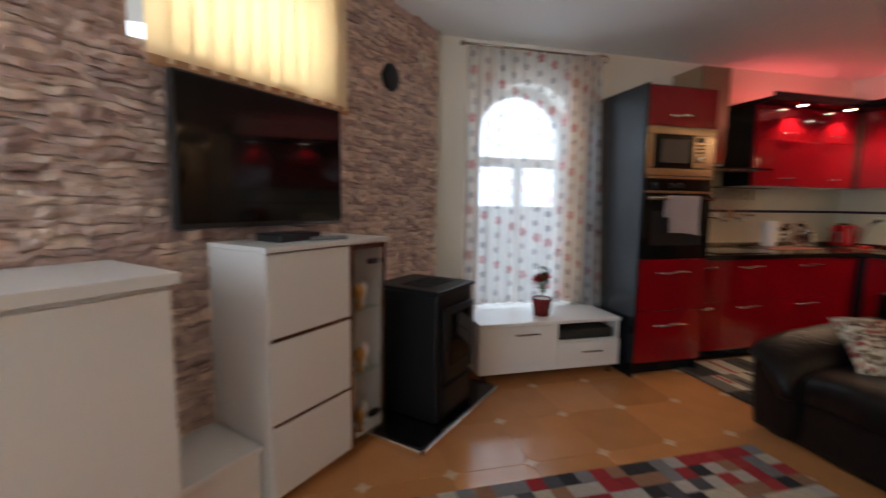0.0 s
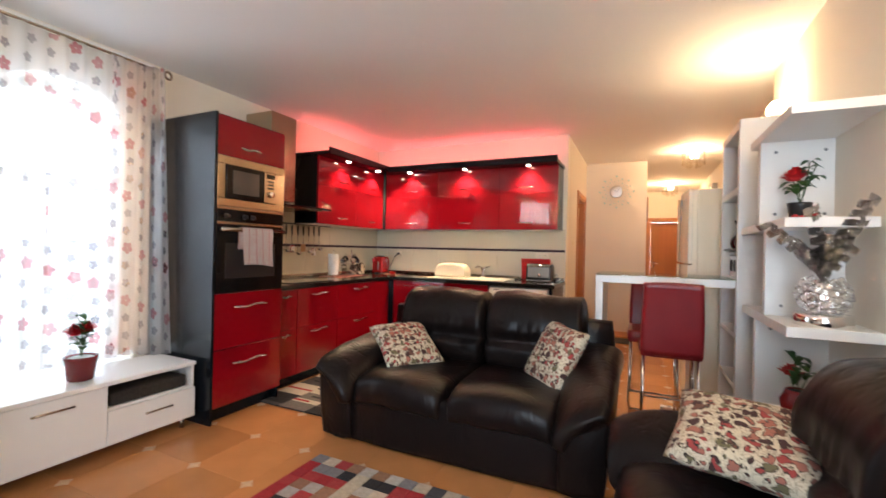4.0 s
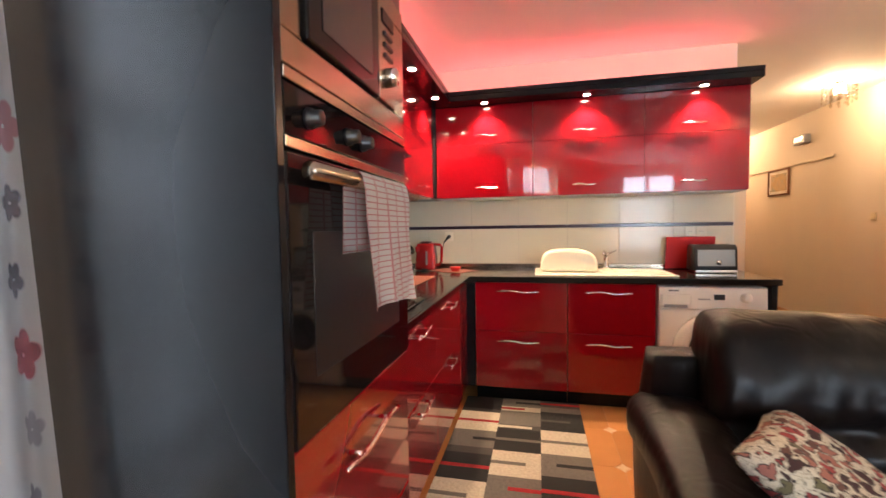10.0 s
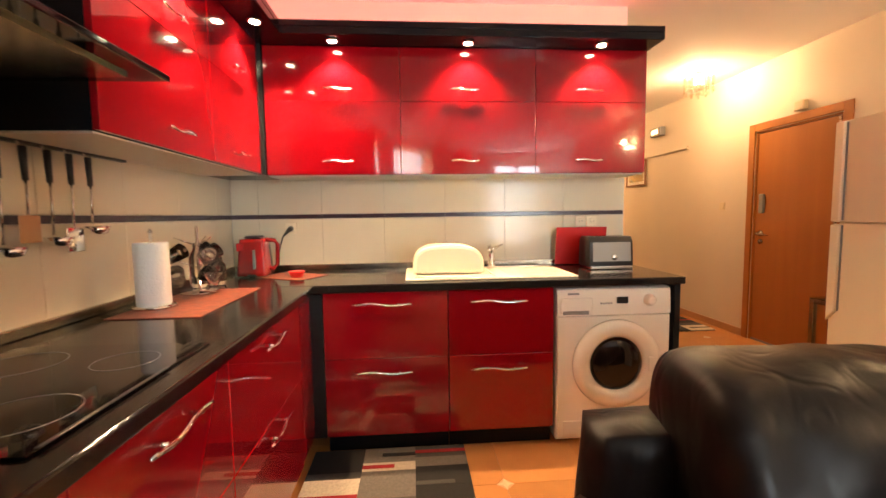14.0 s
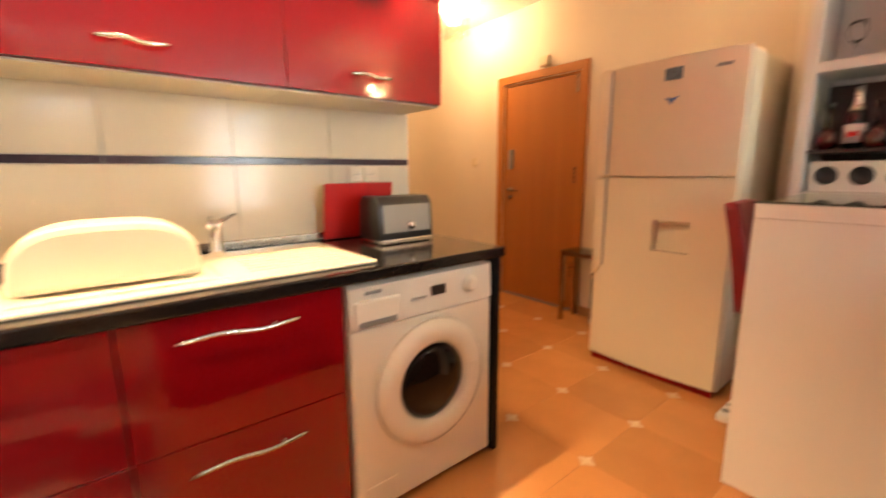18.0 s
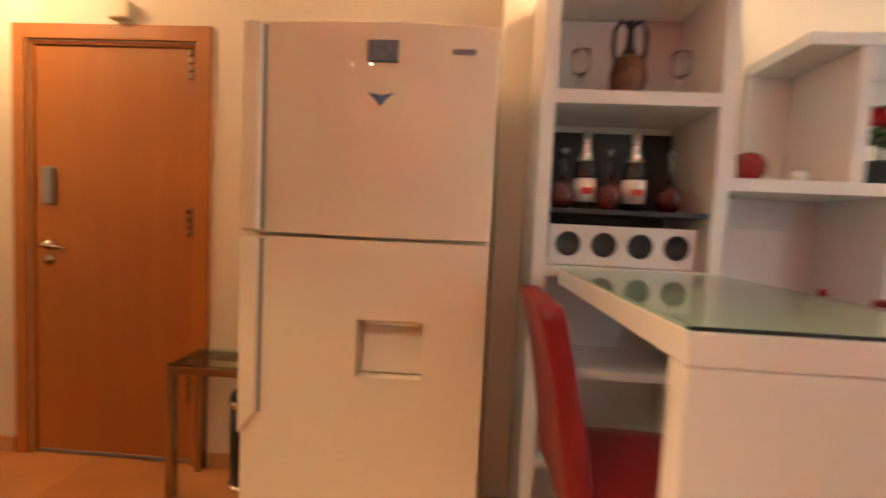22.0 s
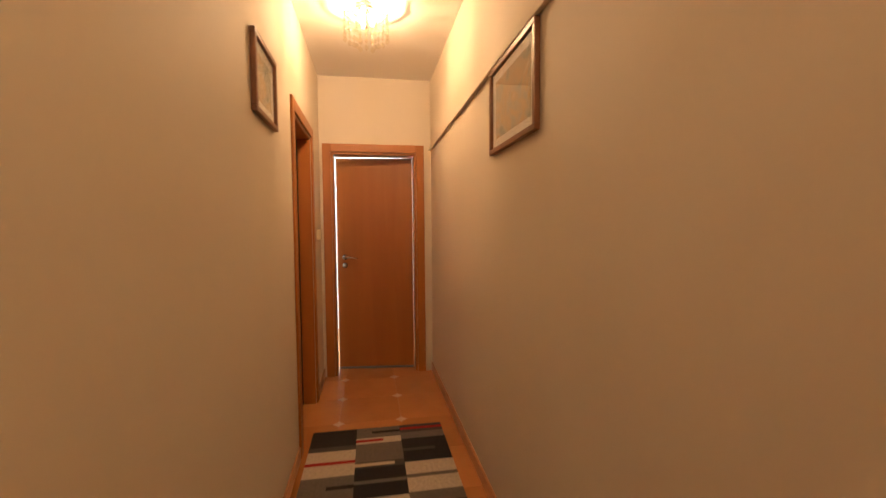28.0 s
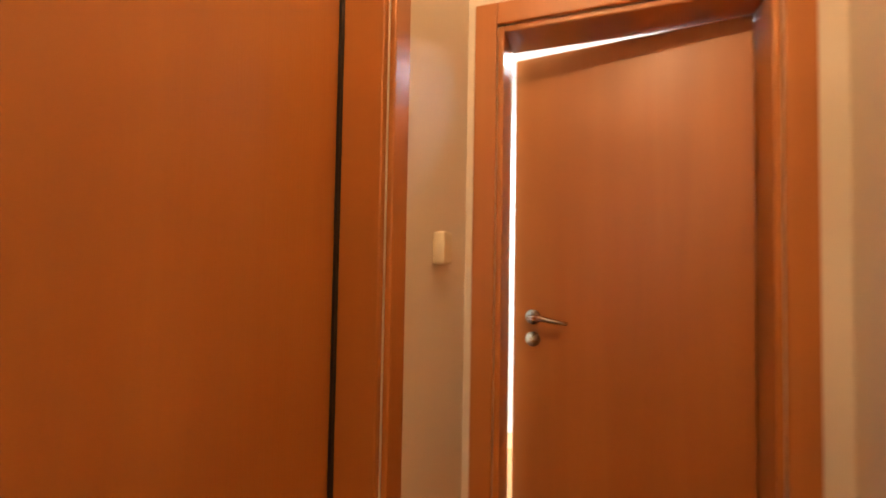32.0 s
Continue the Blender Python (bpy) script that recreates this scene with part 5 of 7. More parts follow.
M["check"] = mat("dark_woven_cloth", (0.03, 0.025, 0.02), 0.9, var=0.8, scale=45, bump=0.1)
solo("folded_cloth", box(1.70, by0 + 0.03, 0.2845, 2.15, by1 - 0.05, 0.36, 0.012), M["check"], "dark patterned folded cloth in the open bay of the bench", "cloth")


# roses in pots
def leaf_mesh(bm, base, way, up, length, width):
    way, up = way.normalized(), up.normalized()
    side = way.cross(up).normalized()
    pts = []
    for k in range(6):
        s = k / 5
        c = base + way * length * s + up * length * (0.25 * math.sin(math.pi * s) - 0.15 * s * s)
        w = width * math.sin(math.pi * min(0.98, s * 0.92 + 0.06)) ** 0.8
        pts.append((c - side * w + up * 0.12 * w, c, c + side * w + up * 0.12 * w))
    rows = [[bm.verts.new(p) for p in row] for row in pts]
    for a, b in zip(rows, rows[1:]):
        for k in range(2):
            bm.faces.new((a[k], a[k + 1], b[k + 1], b[k]))


def rose(c, r, rn):
    """A full bloom: a tight heart wrapped in rings of cupped petals."""
    bm = puff(c.x, c.y, c.z + r * 0.35, r * 0.9, r * 0.9, r * 1.0, 0.95, 4)
    for ring, count, tilt, start in ((0.30, 4, 0.10, 0.30), (0.46, 5, 0.28, 0.15), (0.62, 6, 0.55, 0.0), (0.74, 7, 0.95, -0.05)):
        for k in range(count):
            a = 2 * math.pi * (k + rn.random() * 0.4) / count + ring * 5
            out = Vector((math.cos(a), math.sin(a), 0))
            way = out * math.sin(tilt) + Vector((0, 0, 1)) * math.cos(tilt)
            leaf_mesh(bm, c + out * r * ring * 0.75 + Vector((0, 0, start * r)), way, out * -1 + Vector((0, 0, 0.3)), r * (0.95 - 0.1 * ring), r * 0.48)
    return bm


def rose_plant(label, x, y, z, pot_r, pot_h, height, blooms, pot_mat, seed, spread=0.10, pot_profile=None):
    rn = random.Random(seed)
    p = thing("potted_rose", label, "plant", (x, y, z), "red roses in pots")
    prof = pot_profile or [(pot_r * 0.72, 0), (pot_r * 0.78, 0.005), (pot_r * 0.95, pot_h * 0.85), (pot_r, pot_h), (pot_r * 0.9, pot_h), (pot_r * 0.85, pot_h * 0.9), (0, pot_h * 0.9)]
    part("pot", lathe(prof, x, y, z, 24), pot_mat, p, "glossy pot", True)
    part("soil", lathe([(pot_r * 0.5, 0), (pot_r * 0.82, 0.002), (pot_r * 0.6, 0.012), (0, 0.016)], x, y, z + pot_h * 0.88, 16), M["paper"] if pot_mat == M["redpot"] else M["rubber"], p, "", True)
    for k in range(blooms + 2):
        a = 2 * math.pi * k / (blooms + 2) + rn.random()
        h = height * (rn.uniform(0.60, 0.75) if k < blooms else rn.uniform(1.05, 1.3))
        far = spread * (rn.uniform(0.35, 0.6) if k < blooms else rn.uniform(0.3, 0.8))
        tip = Vector((x + far * math.cos(a), y + far * math.sin(a), z + pot_h + h))
        mid = Vector((x, y, z + pot_h * 0.9)).lerp(tip, 0.55) + Vector((rn.uniform(-0.01, 0.01), rn.uniform(-0.01, 0.01), 0))
        part("stem", tube([(x, y, z + pot_h * 0.85), mid, tip], 0.0025, 6), M["stem"], p, "", True)
        if k < blooms:
            part("bloom", rose(tip, 0.047 * rn.uniform(0.9, 1.1), rn), M["petal"], p, "full red rose bloom", True)
        for j in range(5):
            s = rn.uniform(0.35, 0.98) if k < blooms else 0.45 + 0.13 * j
            b = Vector((x, y, z + pot_h * 0.9)).lerp(tip, s)
            aa = rn.uniform(0, 6.28)
            lv = bmesh.new()
            leaf_mesh(lv, b, Vector((math.cos(aa), math.sin(aa), rn.uniform(0.0, 0.6))), Vector((0, 0, 1)), rn.uniform(0.05, 0.08), rn.uniform(0.018, 0.026))
            part("leaf", lv, M["leaf"], p, "", True)
    return p


M["redpot"] = mat("dark_red_pot", (0.16, 0.012, 0.014), 0.25, bump=0.004)
rose_plant("small red rose in a dark red pot on the white bench", 1.62, 2.90, 0.4455, 0.080, 0.135, 0.19, 2, M["redpot"], 5, 0.07)

# window joinery and the outdoors seen through it
w1 = thing("window_1", "white framed arched window with a transom behind sheer curtains", "window", kind="structure")
yw = Y_LEFT + 0.24
part("window_frame", join(box(AX0, yw, AZ0, AX0 + 0.06, yw + 0.06, AZS), box(AX1 - 0.06, yw, AZ0, AX1, yw + 0.06, AZS), box(AX0, yw, AZ0, AX1, yw + 0.06, AZ0 + 0.06)), M["white"], w1)
part("transom", box(AX0 + 0.06, yw, 1.62, AX1 - 0.06, yw + 0.06, 1.70, 0.004), M["white"], w1)
part("mullion", box(1.69, yw, AZ0 + 0.06, 1.76, yw + 0.06, 1.62, 0.004), M["white"], w1)
ring = bmesh.new()
for k in range(24):
    pts = []
    for t in (math.pi * k / 24, math.pi * (k + 1) / 24):
        for g in (1.0, 0.87):
            pts.append(((AX0 + AX1) / 2 - math.cos(t) * (AX1 - AX0) / 2 * g, AZS + math.sin(t) * (AZT - AZS) * g))
    a, b, c_, d = pts[0], pts[1], pts[3], pts[2]
    for yy in (yw, yw + 0.06):
        ring.faces.new([ring.verts.new((p[0], yy, p[1])) for p in (a, b, c_, d)])
    ring.faces.new([ring.verts.new(q) for q in ((b[0], yw, b[1]), (c_[0], yw, c_[1]), (c_[0], yw + 0.06, c_[1]), (b[0], yw + 0.06, b[1]))])
bmesh.ops.remove_doubles(ring, verts=ring.verts[:], dist=1e-5)
part("arch_frame", ring, M["white"], w1)
for x0_, x1_, z0_, z1_ in ((AX0 + 0.06, 1.69, AZ0 + 0.06, 1.62), (1.76, AX1 - 0.06, AZ0 + 0.06, 1.62), (AX0 + 0.06, AX1 - 0.06, 1.70, AZT - 0.06)):
    g = part("pane", box(x0_, yw + 0.026, z0_, x1_, yw + 0.032, z1_), M["pane"], w1)
    g.visible_shadow = False
structure("window_sill", box(AX0 + 0.002, Y_LEFT - 0.03, AZ0, AX1 - 0.002, yw, AZ0 + 0.025, 0.004), M["white"], "white window sill", "sill")
M["haze"] = glow("bright_overcast_distance", (0.82, 0.91, 1.0), 2.3)
bd = structure("backdrop", box(-6.0, 8.0, -1.0, 9.0, 8.05, 7.0), M["haze"], "bright hazy daylight outside the window", "backdrop")
bd.visible_shadow = False
ground = structure("ground", box(-60, -60, -0.5, 60, 60, -0.4), mat("pale_yard_paving", (0.45, 0.43, 0.40), 0.8, scale=2), "pale paved yard outside", "ground")
wall_o = structure("yard_wall", box(-3.0, 5.6, -0.4, 7.0, 5.8, 1.25), mat("pale_yard_render", (0.50, 0.52, 0.55), 0.85, scale=3), "pale rendered yard wall outside the window", "wall")

# sheer curtain with printed flowers: five-petalled red and grey blooms scattered over a grid of cells
M["sheer"] = bpy.data.materials.new("sheer_flower_voile")
M["sheer"].use_nodes = True
n, l = M["sheer"].node_tree.nodes, M["sheer"].node_tree.links
n.remove(n["Principled BSDF"])


def calc(op, a, b=None, c=None):
    """A math node fed by sockets or numbers."""
    node = n.new("ShaderNodeMath")
    node.operation = op
    for k, v in enumerate((a, b, c)):
        if v is None:
            continue
        if isinstance(v, (int, float)):
            node.inputs[k].default_value = v
        else:
            l.new(v, node.inputs[k])
    return node.outputs[0]


tc, sepu = n.new("ShaderNodeTexCoord"), n.new("ShaderNodeSeparateXYZ")
l.new(tc.outputs["UV"], sepu.inputs[0])
col_i = calc("FLOOR", calc("MULTIPLY", sepu.outputs[0], 1 / 0.15))
uu = calc("MULTIPLY", sepu.outputs[0], 1 / 0.15)
vv = calc("ADD", calc("MULTIPLY", sepu.outputs[1], 1 / 0.12), calc("MULTIPLY", col_i, 0.37))
cell = n.new("ShaderNodeCombineXYZ")
l.new(col_i, cell.inputs[0])
l.new(calc("FLOOR", vv), cell.inputs[1])
wn_ = n.new("ShaderNodeTexWhiteNoise")
wn_.noise_dimensions = "2D"
l.new(cell.outputs[0], wn_.inputs["Vector"])
rnd = n.new("ShaderNodeSeparateColor")
l.new(wn_.outputs["Color"], rnd.inputs[0])
px_ = calc("MULTIPLY", calc("SUBTRACT", calc("SUBTRACT", calc("FRACT", uu), 0.5), calc("MULTIPLY", calc("SUBTRACT", rnd.outputs[0], 0.5), 0.22)), 0.15)
py_ = calc("MULTIPLY", calc("SUBTRACT", calc("FRACT", vv), 0.5), 0.12)
rad = calc("SQRT", calc("ADD", calc("MULTIPLY", px_, px_), calc("MULTIPLY", py_, py_)))
ang = calc("ADD", calc("ARCTAN2", py_, px_), calc("MULTIPLY", rnd.outputs[2], 6.28))
is_red = calc("LESS_THAN", calc("FRACT", calc("MULTIPLY", calc("FLOOR", vv), 0.3334)), 0.3)
size_ = calc("ADD", calc("MULTIPLY", is_red, 0.011), 0.031)
petal_r = calc("MULTIPLY", size_, calc("ADD", calc("MULTIPLY", calc("ABSOLUTE", calc("COSINE", calc("MULTIPLY", ang, 2.5))), 0.34), 0.70))
edge = n.new("ShaderNodeMapRange")
edge.inputs["From Min"].default_value, edge.inputs["From Max"].default_value = -0.002, 0.004
l.new(calc("SUBTRACT", petal_r, rad), edge.inputs["Value"])
faint = calc("MULTIPLY_ADD", rnd.outputs[1], 0.35, 0.65)
bloom = calc("MULTIPLY", calc("MULTIPLY", edge.outputs[0], faint), calc("GREATER_THAN", rad, calc("MULTIPLY", size_, 0.09)))
fcol = n.new("ShaderNodeMix")
fcol.data_type = "RGBA"
fcol.inputs["A"].default_value, fcol.inputs["B"].default_value = (0.22, 0.20, 0.24, 1), (0.42, 0.05, 0.085, 1)
l.new(is_red, fcol.inputs["Factor"])
col = n.new("ShaderNodeMix")
col.data_type = "RGBA"
col.inputs["A"].default_value = (0.84, 0.81, 0.79, 1)
l.new(fcol.outputs["Result"], col.inputs["B"])
l.new(bloom, col.inputs["Factor"])
dif, tra, clr, m1, m2 = n.new("ShaderNodeBsdfDiffuse"), n.new("ShaderNodeBsdfTranslucent"), n.new("ShaderNodeBsdfTransparent"), n.new("ShaderNodeMixShader"), n.new("ShaderNodeMixShader")
l.new(col.outputs["Result"], dif.inputs[0])
l.new(col.outputs["Result"], tra.inputs[0])
m1.inputs[0].default_value = 0.62
l.new(dif.outputs[0], m1.inputs[1])
l.new(tra.outputs[0], m1.inputs[2])
weave = n.new("ShaderNodeTexNoise")
weave.inputs["Scale"].default_value = 3.0
l.new(tc.outputs["UV"], weave.inputs["Vector"])
l.new(calc("ADD", calc("MULTIPLY", bloom, 0.15), calc("MULTIPLY_ADD", weave.outputs["Fac"], 0.18, 0.34)), m2.inputs[0])
l.new(clr.outputs[0], m2.inputs[1])
l.new(m1.outputs[0], m2.inputs[2])
l.new(m2.outputs[0], n["Material Output"].inputs[0])


def curtain(plan_top, plan_low, z0, z1, folds, depth, label, width, cloth="sheer"):
    """A hanging cloth between a plan line at the rail and one at the hem, in waves across it."""
    bm = bmesh.new()
    uv = bm.loops.layers.uv.new("UVMap")
    nx, nz, rn = folds * 10, 16, random.Random(folds)
    ph = [rn.uniform(0, 6.28) for _ in range(4)]

    def along(line, s):
        f = s * (len(line) - 1)
        k = min(int(f), len(line) - 2)
        a, b = Vector(line[k]), Vector(line[k + 1])
        return a.lerp(b, f - k), (b - a).normalized()
    grid = []
    for i in range(nx + 1):
        s, row = i / nx, []
        for k in range(nz + 1):
            t = k / nz
            (p, d), (q, e) = along(plan_top, s), along(plan_low, s)
            c, w2 = p.lerp(q, t), d.lerp(e, t).normalized()
            w = depth * (0.7 + 0.5 * t) * (math.sin(2 * math.pi * folds * s + 0.5 * math.sin(3 * t + ph[0])) + 0.35 * math.sin(2 * math.pi * folds * 0.37 * s + ph[1]))
            row.append(bm.verts.new((c.x - w2.y * w, c.y + w2.x * w, z1 + (z0 - z1) * t + 0.006 * math.sin(7 * s + ph[3]) * t)))
        grid.append(row)
    for i in range(nx):
        for k in range(nz):
            f = bm.faces.new((grid[i][k], grid[i + 1][k], grid[i + 1][k + 1], grid[i][k + 1]))
            for lp, (a, b) in zip(f.loops, ((i, k), (i + 1, k), (i + 1, k + 1), (i, k + 1))):
                lp[uv].uv = (a / nx * width, (1 - b / nz) * (z1 - z0))
    return solo("curtain", bm, M[cloth], label, "curtain", "window curtains", smooth=True)


M["drape"] = mat("beige_drape_cloth", (0.70, 0.50, 0.34), 0.85, var=0.12, scale=9, bump=0.05, fine=220)
nd, ld = M["drape"].node_tree.nodes, M["drape"].node_tree.links
glow_d, mix_d = nd.new("ShaderNodeBsdfTranslucent"), nd.new("ShaderNodeMixShader")
glow_d.inputs[0].default_value, mix_d.inputs[0].default_value = (0.70, 0.46, 0.30, 1), 0.35
ld.new(nd["Principled BSDF"].outputs[0], mix_d.inputs[1])
ld.new(glow_d.outputs[0], mix_d.inputs[2])
ld.new(mix_d.outputs[0], nd["Material Output"].inputs[0])
curtain([(1.985, 3.285), (2.185, 3.28)], [(1.975, 3.28), (2.185, 3.27)], 0.47, 2.492, 3, 0.011, "plain beige drape gathered behind the sheer curtain", 0.5, "drape")
curtain([(1.10, 3.255), (1.96, 3.25)], [(1.08, 3.25), (1.98, 3.245)], 0.455, 2.495, 9, 0.016, "sheer white curtain with red and grey printed flowers", 1.15)
curtain([(1.90, 3.235), (2.10, 3.225), (2.195, 3.14)], [(1.87, 3.225), (2.08, 3.17), (2.195, 3.0)], 0.46, 2.495, 5, 0.016, "gathered sheer curtain with printed flowers beside the black cabinet", 0.72)
rodt = thing("curtain_rod", "white double curtain rail with a ring finial under the ceiling", "curtain rod", (1.65, 3.3, 2.48))
part("rail", tube([(1.07, 3.255, 2.505), (2.26, 3.255, 2.505)], 0.010, 12), M["steel"], rodt, "thin metal rod", True)
part("rail", box(1.06, 3.30, 2.53, 2.22, 3.33, 2.555, 0.004), M["white"], rodt, "white flat rail")
part("finial", moved(lathe([(0.030, -0.006), (0.036, 0.0), (0.030, 0.006), (0.018, 0.006), (0.018, -0.006), (0.030, -0.006)], 0, 0, 0, 20, False), pose(2.29, 3.255, 2.498, 90)), M["steel"], rodt, "metal ring finial", True)
part("finial", lathe([(0.0, -0.025), (0.022, -0.01), (0.025, 0.0), (0.022, 0.01), (0.0, 0.025)], 1.06, 3.255, 2.505, 16), M["steel"], rodt, "", True)
for bx in (1.15, 2.2):
    part("bracket", box(bx - 0.01, 3.25, 2.495, bx + 0.01, 3.399, 2.515, 0.003), M["steel"], rodt)

# stone cladding of the angled wall: split stones in courses, u along the wall
M["stone"] = mat("split_stone", (0.63, 0.465, 0.385), 0.90, var=0.5, scale=22, bump=0.9, fine=60)
n, l = M["stone"].node_tree.nodes, M["stone"].node_tree.links
info, hsv, mr, rv = n.new("ShaderNodeObjectInfo"), n.new("ShaderNodeHueSaturation"), n.new("ShaderNodeMapRange"), n.new("ShaderNodeNewGeometry")
mr.inputs["To Min"].default_value, mr.inputs["To Max"].default_value = 0.72, 1.22
own, turn_, hue_ = n.new("ShaderNodeMath"), n.new("ShaderNodeMath"), n.new("ShaderNodeMapRange")
own.operation, turn_.operation = "ADD", "FRACT"
l.new(info.outputs["Random"], own.inputs[0])
l.new(rv.outputs["Random Per Island"], own.inputs[1])
l.new(own.outputs[0], turn_.inputs[0])
l.new(turn_.outputs[0], mr.inputs["Value"])
hue_.inputs["To Min"].default_value, hue_.inputs["To Max"].default_value = 0.482, 0.512
l.new(turn_.outputs[0], hue_.inputs["Value"])
l.new(hue_.outputs[0], hsv.inputs["Hue"])
l.new(mr.outputs[0], hsv.inputs["Value"])
l.new([x for x in n if x.type == "MIX"][0].outputs["Result"], hsv.inputs["Color"])
l.new(hsv.outputs[0], n["Principled BSDF"].inputs["Base Color"])
[x for x in n if x.type == "BUMP"][0].inputs["Distance"].default_value = 0.012
stone_wall = structure("wall_stone", diag(wall_with_holes("y", -1.76, 0.006, -1.2, 2.985, 0, CEIL, [(0.875, 1.85, 1.865, 2.45)])), mat("stone_joint", (0.50, 0.37, 0.30), 0.95, bump=0.1), "angled feature wall clad in split pinkish brown stone")
rn = random.Random(11)


def warp(u, z):
    """The courses wander up and down along the wall, but not at floor and ceiling."""
    calm = min(1.0, z / 0.15, max(0.0, CEIL - z) / 0.15)
    return z + calm * (0.012 * noise.noise(Vector((u * 4.5, z * 5, 3.0))) + 0.014 * noise.noise(Vector((u * 13, z * 11, 8.0))))


def split_stone(u0, u1, z0, z1):
    """A rough-faced stone: a bulging, broken front on a flat back."""
    bm = bmesh.new()
    nu, nz = 4, 3
    off = rn.uniform(0, 90)
    tilt, proud = rn.uniform(-0.010, 0.010), rn.uniform(0.0, 0.010)
    rows = []
    for i in range(nu + 1):
        row = []
        for k in range(nz + 1):
            u, z = u0 + (u1 - u0) * i / nu, z0 + (z1 - z0) * k / nz
            edge = i in (0, nu) or k in (0, nz)
            d = (0.013 if edge else 0.017) + proud + tilt * (k / nz - 0.5) * 2 + 0.020 * noise.noise(Vector((u * 24 + off, z * 34, off)))
            ju = 0 if i in (0, nu) else 0.006 * noise.noise(Vector((u * 30, z * 30, off + 5)))
            row.append(bm.verts.new((u + ju + 0.02 * noise.noise(Vector((z * 16, u * 2, 1.0))), -1.754 + max(0.002, d), warp(u, z) + (0.007 * noise.noise(Vector((u * 17, off, z))) if k in (0, nz) else 0))))
        rows.append(row)
    for a, b in zip(rows, rows[1:]):
        for k in range(nz):
            bm.faces.new((a[k], b[k], b[k + 1], a[k + 1]))
    border = [e for e in bm.edges if e.is_boundary]
    ext = bmesh.ops.extrude_edge_only(bm, edges=border)
    for v in [g for g in ext["geom"] if isinstance(g, bmesh.types.BMVert)]:
        v.co.y = -1.7545
    return bm


z, course, stones, far_stones = 0.0, 0, 0, []
while z < CEIL - 0.01:
    hgt = min(rn.uniform(0.020, 0.046), CEIL - z)
    if CEIL - z - hgt < 0.05:
        hgt = CEIL - z
    u = -0.3 - rn.uniform(0, 0.2)
    while u < 2.98:
        wid = rn.uniform(0.045, 0.15)
        e = min(u + wid, 2.984)
        mid, midz = (u + e) / 2, z + hgt / 2
        hid = (1.15 < mid < 1.8 and midz < 1.05) or (1.05 < mid < 1.75 and 1.22 < midz < 2.6) or (2.03 < mid < 2.37 and midz < 0.75) or mid < 0.0
        if e - u > 0.03 and not (0.85 < mid < 1.87 and 1.85 < midz < 2.46):
            bm = diag(split_stone(u + 0.0008, e - 0.0008, z + 0.0006, z + hgt - 0.0006))
            bmesh.ops.recalc_face_normals(bm, faces=bm.faces[:])
            if hid or stones >= 300:
                far_stones.append(bm)
            else:
                stones += 1
                part("stone", bm, M["stone"], stone_wall)
        u = e
    z += hgt
if far_stones:
    part("cladding_rest", join(*far_stones), M["stone"], stone_wall)["kind"] = "stuff"

# window in the stone wall behind a vertical blind
M["blindcloth"] = bpy.data.materials.new("vertical_blind_cloth")
M["blindcloth"].use_nodes = True
n, l = M["blindcloth"].node_tree.nodes, M["blindcloth"].node_tree.links
n.remove(n["Principled BSDF"])
dif, tra, m1 = n.new("ShaderNodeBsdfDiffuse"), n.new("ShaderNodeBsdfTranslucent"), n.new("ShaderNodeMixShader")
nz_ = n.new("ShaderNodeTexNoise")
nz_.inputs["Scale"].default_value = 60
cm = n.new("ShaderNodeMix")
cm.data_type = "RGBA"
cm.inputs["A"].default_value, cm.inputs["B"].default_value = (0.84, 0.69, 0.46, 1), (0.89, 0.75, 0.53, 1)
l.new(nz_.outputs["Fac"], cm.inputs["Factor"])
l.new(cm.outputs["Result"], dif.inputs[0])
l.new(cm.outputs["Result"], tra.inputs[0])
m1.inputs[0].default_value = 0.6
l.new(dif.outputs[0], m1.inputs[1])
l.new(tra.outputs[0], m1.inputs[2])
l.new(m1.outputs[0], n["Material Output"].inputs[0])
M["hem"] = mat("tan_hem_cloth", (0.46, 0.25, 0.13), 0.85, bump=0.03)
blind = thing("vertical_blind", "cream vertical blind glowing with daylight above the television", "blind", (0.3, 2.2, 1.79))
part("headrail", diag(box(0.93, -1.735, 2.52, 1.94, -1.66, 2.565, 0.004)), M["white"], blind, "white head rail")
for k in range(12):
    u = 0.955 + k * 0.085
    bm = moved(box(-0.044, -0.0008, 0.0, 0.044, 0.0008, 0.72), pose(0, 0, 0, 0, 0, 24))
    moved(bm, Matrix.Translation((u, -1.70, 1.80)))
    part("slat", diag(bm), M["blindcloth"], blind)
part("bottom_band", diag(box(0.91, -1.712, 1.785, 1.95, -1.69, 1.822, 0.002)), M["hem"], blind, "tan hem band")
part("cord_weight", diag(lathe([(0.0, -0.012), (0.008, -0.006), (0.006, 0.006), (0.0, 0.012)], 1.62, -1.675, 1.80, 10)), M["chrome"], blind, "", True)
w2 = thing("window_2", "white window in the stone wall behind the blind", "window", kind="structure")
part("window_frame", diag(join(box(0.875, -1.92, 1.865, 0.91, -1.87, 2.45), box(1.80, -1.92, 1.865, 1.85, -1.87, 2.45), box(0.91, -1.92, 1.865, 1.80, -1.87, 1.90), box(0.91, -1.92, 2.40, 1.80, -1.87, 2.45))), M["white"], w2)
g = part("pane", diag(box(0.91, -1.90, 1.90, 1.80, -1.894, 2.40)), M["pane"], w2)
g.visible_shadow = False
w3 = thing("window_3", "white framed window in the rear wall", "window", kind="structure")
